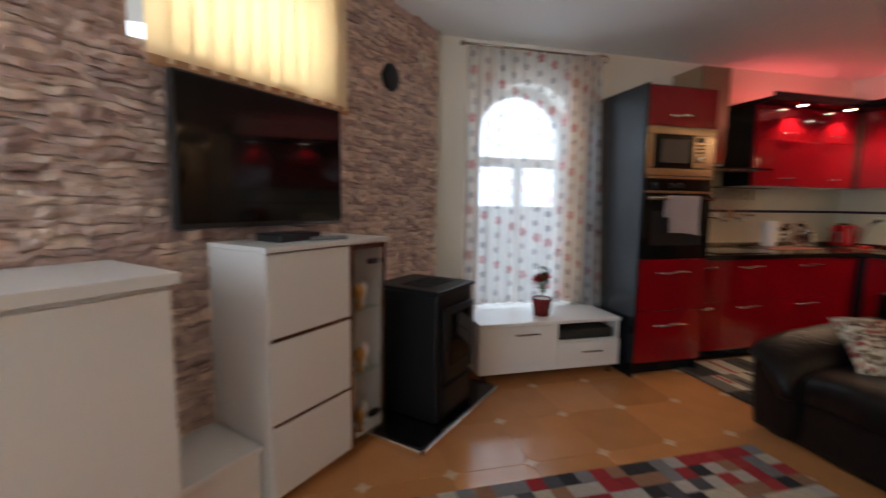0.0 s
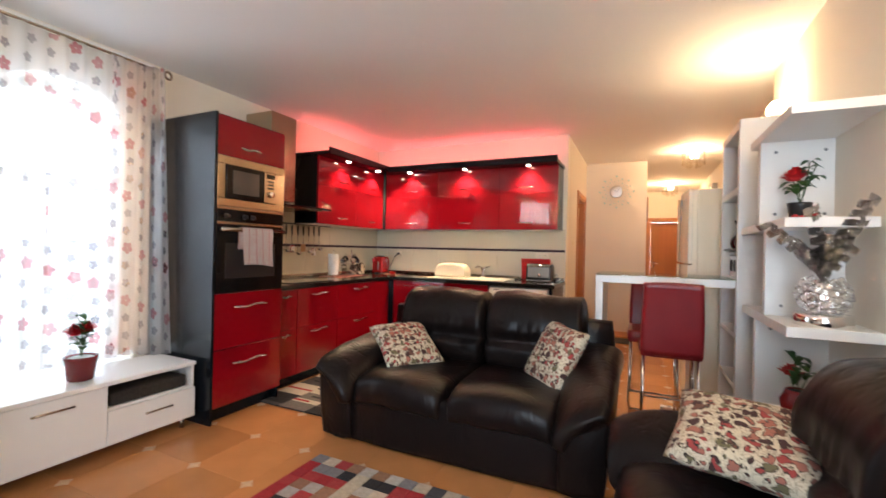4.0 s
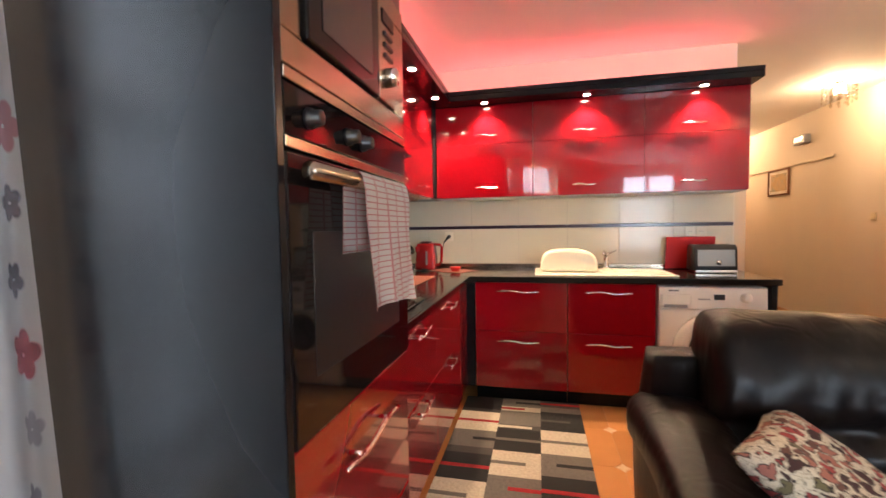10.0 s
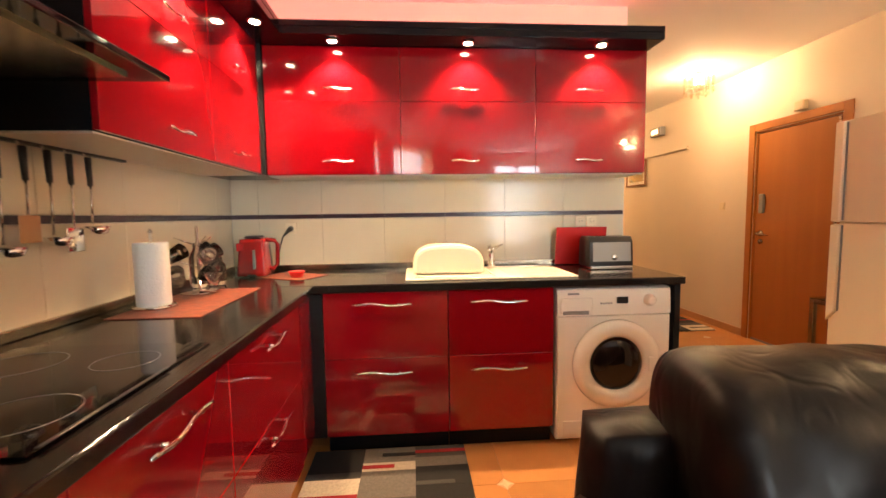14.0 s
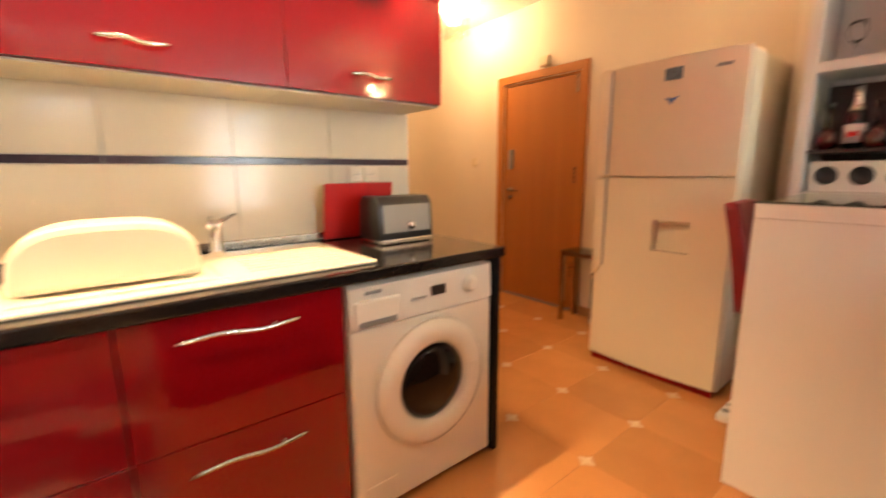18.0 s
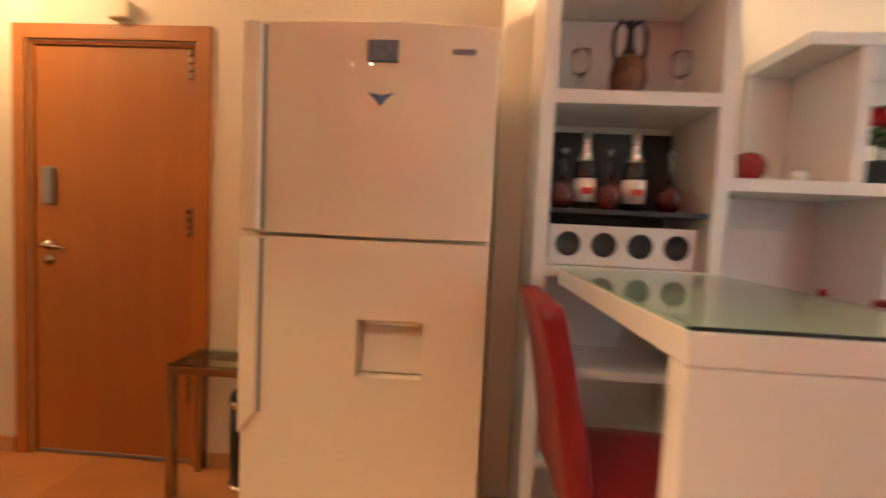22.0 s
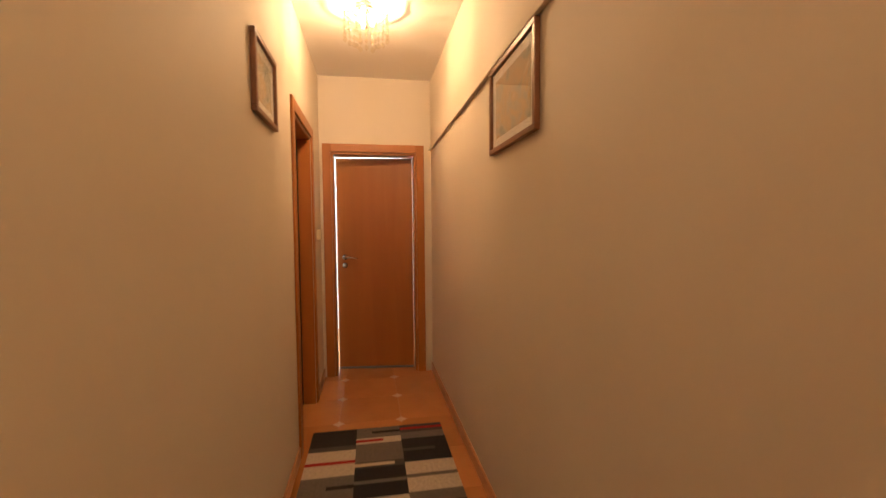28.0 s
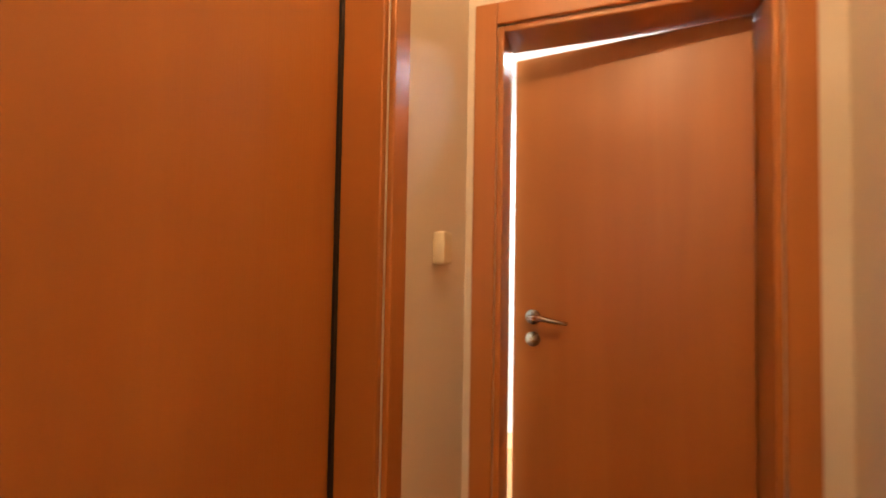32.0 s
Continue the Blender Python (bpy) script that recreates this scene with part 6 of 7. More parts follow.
for r in ((-0.78, -0.71, 0.1, 2.4), (0.35, 0.42, 0.1, 2.4), (-0.71, 0.35, 0.1, 0.17), (-0.71, 0.35, 2.33, 2.4), (-0.215, -0.145, 0.17, 2.33)):
    part("window_frame", box(-2.22, r[0], r[2], -2.16, r[1], r[3], 0.003), M["white"], w3)
for r in ((-0.71, -0.215), (-0.145, 0.35)):
    part("pane", box(-2.192, r[0], 0.17, -2.186, r[1], 2.33), M["pane"], w3).visible_shadow = False

# television on the wall
tv = thing("television", "black flat television hung on the stone wall", "television", (0.2, 2.15, 1.19))
part("body", diag(box(0.942, -1.66, 1.172, 1.805, -1.615, 1.772, 0.006)), M["plastic"], tv, "black plastic casing")
part("screen", diag(box(0.952, -1.6155, 1.195, 1.795, -1.612, 1.762)), M["blackglass"], tv, "dark glossy screen")
part("mount", diag(box(1.28, -1.74, 1.38, 1.48, -1.66, 1.58)), M["plastic"], tv)
part("bezel_strip", diag(box(1.55, -1.6145, 1.176, 1.79, -1.611, 1.184)), M["grey"], tv)

# white cabinets on the angled wall
cab = thing("highboard", "white highboard with three drawers and a glass door column", "cabinet", (0.0, 2.0, 0))
part("top", diag(box(1.115, -1.752, 1.085, 1.862, -1.335, 1.108, 0.003)), M["white"], cab)
part("side", diag(box(1.12, -1.752, 0.0, 1.14, -1.355, 1.085, 0.001)), M["white"], cab)
part("divider", diag(box(1.575, -1.752, 0.06, 1.593, -1.375, 1.085)), M["white"], cab)
part("side", diag(box(1.838, -1.752, 0.0, 1.856, -1.355, 1.085, 0.001)), M["white"], cab)
part("bottom", diag(box(1.14, -1.752, 0.04, 1.838, -1.375, 0.06)), M["white"], cab)
part("back", diag(box(1.14, -1.752, 0.06, 1.838, -1.745, 1.085)), M["white"], cab)
for z0, z1 in ((0.05, 0.355), (0.375, 0.715), (0.735, 1.078)):
    part("drawer_front", diag(box(1.122, -1.368, z0, 1.582, -1.348, z1, 0.002)), M["white"], cab, "plain white drawer front")
    part("shadow_gap", diag(box(1.124, -1.366, z1 + 0.001, 1.58, -1.358, z1 + 0.018)), M["brownvase"], cab, "brown grip strip")
gd = part("glass_door", diag(join(box(1.588, -1.368, 0.05, 1.612, -1.348, 1.078, 0.002), box(1.832, -1.368, 0.05, 1.856, -1.348, 1.078, 0.002), box(1.612, -1.368, 1.055, 1.832, -1.348, 1.078), box(1.612, -1.368, 0.05, 1.832, -1.348, 0.07))), M["steel"], cab, "metal framed glass door")
part("door_pane", diag(box(1.612, -1.36, 0.07, 1.832, -1.356, 1.055)), M["pane"], gd).visible_shadow = False
part("door_handle", diag(box(1.586, -1.345, 0.52, 1.594, -1.335, 0.66, 0.002)), M["steel"], gd)
for hz in (0.14, 0.98):
    part("hinge", diag(box(1.76, -1.40, hz - 0.015, 1.83, -1.37, hz + 0.015, 0.006)), M["plastic"], gd)
for sz in (0.39, 0.73):
    g = part("glass_shelf", diag(box(1.596, -1.74, sz, 1.836, -1.38, sz + 0.006)), M["greenpane"], cab, "green-edged glass shelf").visible_shadow = False
for k, (sz, du) in enumerate(((0.062, 1.715), (0.062, 1.785), (0.397, 1.72), (0.397, 1.79), (0.737, 1.715), (0.737, 1.785))):
    bm = lathe([(0.022, 0), (0.012, 0.02), (0.018, 0.05), (0.030, 0.085), (0.022, 0.11), (0.006, 0.13), (0.0, 0.135)], 0, 0, 0, 14)
    moved(bm, Matrix.Translation((du, -1.415 - 0.035 * (k % 2), sz)))
    solo("ornament", diag(bm), M["stone_gold"] if k % 2 == 0 else M["white"], "small gilt ornament on a glass shelf" if k % 2 == 0 else "small pale ornament on a glass shelf", "ornament", smooth=True)
solo("set_top_box", diag(box(1.27, -1.62, 1.109, 1.50, -1.45, 1.145, 0.006)), M["plastic"], "black set-top box on the highboard", "set-top box")
solo("remote_control", diag(moved(box(-0.09, -0.02, 0, 0.09, 0.02, 0.016, 0.005), pose(1.52, -1.42, 1.109, 0, 0, 15))), M["grey"], "grey remote control on the highboard", "remote")
low = thing("low_cabinet", "white sideboard with a thick top", "cabinet", (-0.6, 1.4, 0))
part("top", diag(box(-0.10, -1.752, 1.03, 0.765, -1.27, 1.07, 0.004)), M["white"], low)
part("body", diag(box(-0.08, -1.752, 0.0, 0.745, -1.30, 1.03, 0.003)), M["white"], low)
part("door", diag(box(-0.075, -1.30, 0.03, 0.74, -1.282, 1.015, 0.002)), M["white"], low)
bench = thing("low_bench", "white low storage box between the cabinets", "bench", (-0.3, 1.65, 0))
part("body", diag(box(0.77, -1.752, 0.0, 1.105, -1.40, 0.27, 0.003)), M["white"], bench)
part("lid", diag(box(0.768, -1.752, 0.271, 1.108, -1.385, 0.295, 0.003)), M["white"], bench)
part("back_rest", diag(box(0.77, -1.752, 0.296, 0.90, -1.60, 0.40, 0.003)), M["white"], bench)
solo("wall_speaker", diag(moved(lathe([(0.088, 0), (0.088, 0.012), (0.078, 0.02), (0.05, 0.024), (0.0, 0.026)], 0, 0, 0, 32), pose(2.38, -1.728, 2.105, -90))), M["stove"], "round dark vent cover on the stone wall", "vent", smooth=True)
solo("wall_ring", diag(moved(lathe([(0.055, 0), (0.06, 0.006), (0.055, 0.012), (0.045, 0.012), (0.045, 0), (0.055, 0)], 0, 0, 0, 28, False), pose(2.76, -1.728, 2.33, -90))), M["wall"], "pale ring cover high on the stone wall", "cover", smooth=True)

# pellet stove on a glass plinth
st = thing("pellet_stove", "black steel stove with a glass fire door on a black plinth", "stove", (0.8, 2.35, 0))
part("floor_plate", diag(prism([(1.765, -1.70), (1.765, -1.06), (1.80, -1.04), (2.66, -1.04), (2.69, -1.07), (2.69, -1.70)], "z", 0.0003, 0.046, 0.008)), M["blackglass"], st, "black glass floor plate")
part("plate_edge", diag(join(box(1.77, -1.040, 0.002, 2.68, -1.026, 0.044, 0.006), box(1.748, -1.68, 0.002, 1.763, -1.045, 0.044, 0.006))), M["chrome"], st, "shiny plate edge")
part("body", diag(box(2.00, -1.55, 0.047, 2.42, -1.11, 0.785, 0.012)), M["stove"], st)
part("top_plate", diag(box(1.99, -1.56, 0.786, 2.43, -1.095, 0.808, 0.006)), M["stove"], st)
part("top_grille", diag(join(*[box(2.06 + k * 0.03, -1.40, 0.809, 2.075 + k * 0.03, -1.2, 0.814, 0.002) for k in range(10)])), M["stove"], st)
fd = part("fire_door", diag(box(2.05, -1.112, 0.28, 2.40, -1.085, 0.70, 0.008)), M["stove"], st, "black fire door")
part("door_glass", diag(box(2.11, -1.0855, 0.36, 2.34, -1.081, 0.66, 0.003)), M["blackglass"], fd)
part("ash_flap", diag(box(2.05, -1.112, 0.08, 2.40, -1.09, 0.25, 0.006)), M["stove"], st)
part("flue", diag(tube([(2.2, -1.55, 0.55), (2.2, -1.68, 0.55), (2.2, -1.70, 0.62), (2.2, -1.70, 0.80)], 0.04, 14)), M["stove"], st, "", True)
solo("blue_box", diag(box(1.89, -1.72, 0.0, 1.97, -1.64, 0.90, 0.004)), M["blue"], "narrow blue box standing behind the stove", "box")

# ---- bar, shelves, fridge and corridor ----
su = thing("shelf_tower", "white open shelf tower by the bar", "shelf", (3.74, -0.7, 0))
sx0, sx1, sy0, sy1 = 3.437, 4.045, Y_RIGHT + 0.002, -0.535
part("side", box(sx0, sy0, 0.0, sx0 + 0.045, sy1, 2.085, 0.002), M["white"], su)
part("side", box(sx1 - 0.045, sy0, 0.0, sx1, sy1, 2.085, 0.002), M["white"], su)
for z0, z1 in ((2.035, 2.083), (1.627, 1.671), (1.06, 1.095), (0.72, 0.75), (0.40, 0.43), (0.05, 0.09)):
    part("shelf_board", box(sx0 + 0.046, sy0, z0, sx1 - 0.046, sy1 - 0.001, z1, 0.002), M["white"], su)
part("back", box(sx0 + 0.046, sy0 + 0.001, 0.09, sx1 - 0.046, sy0 + 0.006, 2.034), M["white"], su)
M["darkboard"] = mat("black_board", (0.02, 0.02, 0.022), 0.4)
rackb = thing("bottle_rack", "black and white bottle rack in the shelf tower", "rack", (3.74, -0.7, 1.1))
part("back_panel", box(sx0 + 0.05, sy0 + 0.008, 1.10, sx1 - 0.05, sy0 + 0.014, 1.60), M["darkboard"], rackb, "black back panel")
part("shelf", box(sx0 + 0.05, sy0 + 0.015, 1.272, sx1 - 0.05, sy1 - 0.01, 1.288, 0.002), M["darkboard"], rackb, "black shelf")
plate = [(sx0 + 0.06, 1.10), (sx1 - 0.06, 1.10), (sx1 - 0.06, 1.235), (sx0 + 0.06, 1.235)]
part("front_board", box(sx0 + 0.06, -0.60, 1.097, sx1 - 0.06, -0.585, 1.235, 0.002), M["white"], rackb, "white front board with round holes")
for k in range(4):
    hx = sx0 + 0.125 + k * 0.12
    part("hole_ring", moved(lathe([(0.042, 0), (0.042, 0.004), (0.038, 0.004), (0.038, 0.001), (0.0, 0.001)], 0, 0, 0, 24), pose(hx, -0.585, 1.17, -90)), M["darkboard"], rackb, "dark round bottle hole", True)


def bottle(x, y, z, h, glass, label, foil=True):
    b = thing("wine_bottle", label, "bottle", (x, y, z), "bottles in the rack")
    r = 0.038
    part("body", lathe([(r * 0.9, 0), (r, 0.006), (r, h * 0.52), (r * 0.8, h * 0.62), (0.016, h * 0.74), (0.0135, h), (0, h)], x, y, z, 20), glass, b, "", True)
    if foil:
        part("foil", lathe([(r * 0.83, h * 0.62), (0.0175, h * 0.745), (0.0150, h * 0.85), (0.0152, h * 1.0), (0.0, h * 1.005)], x, y, z, 16), M["chrome"], b, "silver foil neck", True)
        part("label", lathe([(r + 0.0008, h * 0.10), (r + 0.0008, h * 0.40), (r * 0.98, h * 0.40)], x, y, z, 20), M["paper"], b, "white label with a red mark", True)
        part("label_mark", box(x - 0.02, y + r * 0.93, z + h * 0.20, x + 0.02, y + r + 0.002, z + h * 0.28), M["redpaint"], b)


def goblet(x, y, z, h, glass, label):
    r = 0.036
    solo("wine_glass", lathe([(0.032, 0), (0.032, 0.003), (0.005, 0.008), (0.004, h * 0.45), (r * 0.7, h * 0.55), (r, h * 0.75), (r * 0.8, h), (r * 0.76, h), (r * 0.94, h * 0.75), (r * 0.6, h * 0.57), (0, h * 0.5)], x, y, z, 20), glass, label, "glass", "glasses on the shelves", smooth=True)


for k, bx in enumerate((3.86, 3.69)):
    bottle(bx, -0.66, 1.2885, 0.275, M["wine"], "dark sparkling wine bottle with silver foil on the black shelf")
for x in (3.945, 3.785, 3.583):
    v = thing("red_decanter", "round red glass flask and clear neck on the black shelf", "vase", (x, -0.62, 1.2885), "red glass on the shelf")
    part("flask", lathe([(0.024, 0), (0.038, 0.012), (0.045, 0.040), (0.040, 0.068), (0.022, 0.090), (0.012, 0.100), (0.0, 0.100)], x, -0.62, 1.2885, 22), M["redglass"], v, "red glass flask", True)
    part("neck", lathe([(0.011, 0.100), (0.009, 0.16), (0.022, 0.205), (0.020, 0.205), (0.007, 0.16), (0.0, 0.11)], x, -0.62, 1.2885, 18), M["glass"], v, "clear flared neck", True)
amp = thing("amphora", "brown two-handled ceramic amphora on the top shelf", "vase", (3.73, -0.68, 1.671))
part("body", lathe([(0.05, 0), (0.054, 0.012), (0.046, 0.02), (0.058, 0.05), (0.062, 0.09), (0.055, 0.14), (0.030, 0.165), (0.0, 0.166)], 3.73, -0.68, 1.6715, 24), M["brownvase"], amp, "", True)
part("neck", lathe([(0.029, 0.166), (0.016, 0.195), (0.012, 0.25), (0.017, 0.262), (0.017, 0.280), (0.0, 0.282)], 3.73, -0.68, 1.6715, 18), M["plastic"], amp, "black neck", True)
for s in (-1, 1):
    part("handle", tube([(3.73 + s * 0.045, -0.68, 1.81), (3.73 + s * 0.056, -0.68, 1.86), (3.73 + s * 0.054, -0.68, 1.92), (3.73 + s * 0.035, -0.68, 1.955), (3.73 + s * 0.012, -0.68, 1.94)], 0.008, 8), M["plastic"], amp, "black looped handle", True)
for gx in (3.56, 3.90):
    goblet(gx, -0.66, 1.6715, 0.17, M["glass"], "clear stemmed glass on the top shelf")

# zigzag wall shelf
zs = thing("wall_shelf", "white zigzag wall shelf of boards and uprights", "shelf", (2.95, -0.7, 0.4))
yb, yf = Y_RIGHT + 0.002, -0.55
for x0, x1, z0, z1 in ((2.50, 3.22, 1.835, 1.876), (2.56, 3.433, 1.367, 1.409), (2.503, 3.34, 0.906, 0.950)):
    part("board", box(x0, yb, z0, x1, yf, z1, 0.002), M["white"], zs)
for x, z0, z1 in ((3.015, 1.41, 1.834), (2.877, 0.951, 1.366), (3.05, 0.30, 0.905)):
    part("upright", box(x, yb, z0, x + 0.042, yf - 0.004, z1, 0.002), M["white"], zs)
part("back_panel", box(3.06, yb, 1.41, 3.215, yb + 0.012, 1.834), M["white"], zs)
part("back_panel", box(2.92, yb, 0.951, 3.333, yb + 0.012, 1.366), M["white"], zs)
for x, z in ((3.012, 1.78), (3.012, 1.46), (2.874, 1.32), (2.874, 1.0), (3.047, 0.86), (3.047, 0.40)):
    for y in (-0.82, -0.62):
        part("fixing_cap", moved(lathe([(0.008, 0), (0.007, 0.003), (0, 0.003)], 0, 0, 0, 12), pose(x + 0.003, y, z, 0, -90)), M["grey"], zs)
rose_plant("red roses with dark leaves in a black pot", 2.86, -0.68, 1.4095, 0.05, 0.09, 0.17, 2, M["plastic"], 8, 0.09)
rose_plant("red flower in a round red vase by the sofa", 2.90, -0.70, 0.47, 0.07, 0.12, 0.12, 1, M["redplastic"], 15, 0.06, [(0.04, 0), (0.068, 0.03), (0.074, 0.07), (0.055, 0.11), (0.05, 0.125), (0.045, 0.125), (0.05, 0.11), (0, 0.10)])
solo("side_stand", box(2.70, Y_RIGHT + 0.005, 0.0, 3.045, -0.57, 0.47, 0.003), M["white"], "white low stand under the wall shelf", "stand")
for px, py in ((3.0, -0.62), (2.62, -0.6), (2.68, -0.64), (2.58, -0.66)):
    solo("petal", puff(px, py, 1.418, 0.03, 0.022, 0.016, 0.9, 3), M["petal"], "fallen red petal on the shelf", "petal", smooth=True)
solo("round_vase", lathe([(0.03, 0), (0.052, 0.03), (0.055, 0.06), (0.04, 0.09), (0.02, 0.1), (0.0, 0.1)], 3.31, -0.66, 1.4095, 22), M["redplastic"], "round red vase on the wall shelf", "vase", smooth=True)
solo("bottle_figure", lathe([(0.035, 0), (0.04, 0.02), (0.035, 0.08), (0.018, 0.11), (0.022, 0.14), (0.0, 0.15)], 3.39, -0.66, 1.4095, 18), M["paper"], "pale ceramic bottle with a cork on the wall shelf", "ornament", smooth=True)
solo("shell_ornament", puff(3.17, -0.62, 1.43, 0.06, 0.04, 0.04, 0.8, 5), M["paper"], "small pale shell on the wall shelf", "ornament", smooth=True)
solo("greeting_card", moved(box(-0.10, -0.003, 0, 0.10, 0.003, 0.30), pose(3.19, -0.80, 0.951, -6)), M["paper"], "white card leaning in the wall shelf", "card")
for gx in (3.20, 3.02):
    solo("glass_candle", lathe([(0.02, 0), (0.022, 0.03), (0.012, 0.06), (0.012, 0.075), (0, 0.08)], gx, -0.66, 0.951, 14), M["glass"], "small glass ornament with a red tip", "ornament", smooth=True)
    solo("heart_tip", puff(gx, -0.66, 1.04, 0.03, 0.02, 0.03, 0.8, 4), M["redplastic"], "small red heart on a glass stem", "ornament", smooth=True)

# ribbon ornament
lp = thing("ribbon_ornament", "chrome and glass ball ornament with curled metal ribbons", "ornament", (2.615, -0.70, 0.951))
M["satin"] = mat("satin_silver", (0.90, 0.88, 0.86), 0.24, 1.0, var=0.03, bump=0.0)
LX, LY, LZ = 2.615, -0.70, 0.951
part("base", lathe([(0.098, 0), (0.10, 0.004), (0.10, 0.045), (0.096, 0.05), (0, 0.05)], LX, LY, LZ, 32), M["chrome"], lp, "chrome drum base", True)
beads = []
for k in range(64):
    zz = -0.82 + 1.6 * (k + 0.5) / 64
    a = k * 2.399963
    r = math.sqrt(1 - zz * zz)
    beads.append((LX + 0.085 * r * math.cos(a), LY + 0.085 * r * math.sin(a), LZ + 0.13 + 0.085 * zz))
for b in beads:
    bm = bmesh.new()
    bmesh.ops.create_icosphere(bm, subdivisions=1, radius=0.017, matrix=Matrix.Translation(b))
    part("glass_bead", bm, M["glass"], lp, "clear glass bead", True)
part("core", lathe([(0.0, -0.07), (0.05, -0.05), (0.07, 0.0), (0.05, 0.05), (0, 0.07)], LX, LY, LZ + 0.13, 20), M["satin"], lp, "", True)
SPRIGS = [(-0.19, 0.02, 0.19), (-0.10, -0.04, 0.12), (-0.05, 0.03, 0.25), (0.0, -0.03, 0.16), (0.05, 0.03, 0.13), (0.08, -0.02, 0.20), (0.105, -0.02, 0.27), (0.09, 0.05, 0.12)]
side = Vector((math.cos(math.radians(-95)), math.sin(math.radians(-95)), 0))
for k, (across, out, rise) in enumerate(SPRIGS):
    # a springy band wound round a stem that leans out of the ball and lifts at its end
    bm, rows = bmesh.new(), []
    across, rise, out = across * 1.15, rise * 1.22, out - 0.30 * rise
    tip = side * across + Vector((-side.y, side.x, 0)) * out
    n_turn = math.hypot(math.hypot(across, out), rise) / 0.046
    for j in range(61):
        s = j / 60
        c = Vector((LX, LY, LZ + 0.20)) + tip * (0.25 * s + 0.75 * s ** 1.3) + Vector((0, 0, rise * (0.35 * s + 0.65 * s ** 0.8)))
        d = (tip + Vector((0, 0, rise))).normalized()
        e1 = d.cross(Vector((0.3, 0.9, 0.1))).normalized()
        e2 = d.cross(e1)
        th = s * n_turn * 2 * math.pi + k * 1.7
        curl = (e1 * math.cos(th) + e2 * math.sin(th)) * (0.011 + 0.017 * min(1.0, 4 * s))
        band = (d + e1 * 0.35 * math.sin(th)).normalized() * 0.0135
        rows.append((bm.verts.new(c + curl - band), bm.verts.new(c + curl + band)))
    for r0, r1 in zip(rows, rows[1:]):
        bm.faces.new((r0[0], r1[0], r1[1], r0[1]))
    bmesh.ops.solidify(bm, geom=bm.faces[:], thickness=0.0012)
    part("ribbon", bm, M["satin"], lp, "curled chrome ribbon", True)

# bar table
bar = thing("bar_table", "white bar table with a glass top and a full end panel", "table", (3.7, -0.1, 0))
part("tabletop", box(3.45, sy1 + 0.001, 1.035, 3.955, 0.29, 1.085, 0.003), M["white"], bar)
part("end_panel", box(3.45, 0.24, 0.0, 3.955, 0.289, 1.034, 0.003), M["white"], bar, "white full-height end panel")
part("glass_top", box(3.45, sy1 + 0.002, 1.0855, 3.955, 0.288, 1.093, 0.001), M["greenpane"], bar, "dark-edged glass sheet")
part("edge_strip", box(3.449, 0.2885, 1.086, 3.956, 0.2905, 1.0925), M["plastic"], bar)


def stool(m, label):
    """A sled-base stool: one upholstered shell of seat and leaning back."""
    s = new("bar_stool")
    s.matrix_world = m
    s["base"] = [0, 0, 0]
    tagged(s, label, "stool", "bar stools")
    part("seat", soft(puff(0, 0, 0.645, 0.36, 0.40, 0.085, 0.20, 8), 0.003), M["redleather"], s, "red leatherette seat", True)
    part("backrest", soft(puff(0, -0.225, 0.845, 0.335, 0.05, 0.46, 0.12, 12, lambda p: Vector((p.x * (1 - 0.04 * p.z), p.y - 1.7 * p.z - 0.4 * p.z ** 2, p.z))), 0.003), M["redleather"], s, "red leatherette backrest", True)
    for x in (-0.15, 0.15):
        for y in (-0.15, 0.16):
            part("leg", tube([(x, y * 0.9, 0.605), (x * 1.05, y * 1.05, 0.013)], 0.009, 10), M["chrome"], s, "thin chrome leg", True)
        part("sled_bar", tube([(x * 1.05, -0.19, 0.010), (x * 1.05, 0.20, 0.010)], 0.0095, 10), M["chrome"], s, "chrome floor bar", True)
    for y in (-0.16, 0.17):
        part("rung", tube([(-0.157, y, 0.012 if y < 0 else 0.25), (0.157, y, 0.012 if y < 0 else 0.25)], 0.008, 8), M["chrome"], s, "chrome foot rung", True)
    return s


st1 = stool(pose(3.41, -0.172, 0, 0, 0, -90), "red bar stool with chrome legs facing the bar")
copy_thing(st1, pose(3.82, -0.09, 0, 0, 0, 90))

strip = thing("power_strip", "white power strip with a cable on the tiles by the bar", "power strip", (4.11, -0.3, 0))
part("body", box(4.075, -0.42, 0.0003, 4.125, -0.16, 0.035, 0.006), M["white"], strip)
for k in range(3):
    part("outlet", lathe([(0.018, 0), (0.018, 0.003), (0.014, 0.001), (0.0, 0.001)], 4.10, -0.37 + k * 0.075, 0.0352, 18), M["grey"], strip, "", True)
part("cord", tube([(4.10, -0.42, 0.015), (4.11, -0.55, 0.006), (4.09, -0.7, 0.006), (4.10, -0.84, 0.02)], 0.004, 6), M["white"], strip, "", True)

# refrigerator
fr = thing("refrigerator", "cream two-door refrigerator with a dispenser and magnets", "refrigerator", (4.56, -0.65, 0))
fx0, fx1, fy = 4.20, 4.925, -0.335
part("cabinet", box(fx0, Y_HALL + 0.015, 0.02, fx1, fy - 0.062, 1.765, 0.008), M["fridge"], fr)
part("door_seal", box(fx0 + 0.01, fy - 0.062, 0.96, fx1 - 0.01, fy - 0.029, 1.755), M["fridge"], fr)


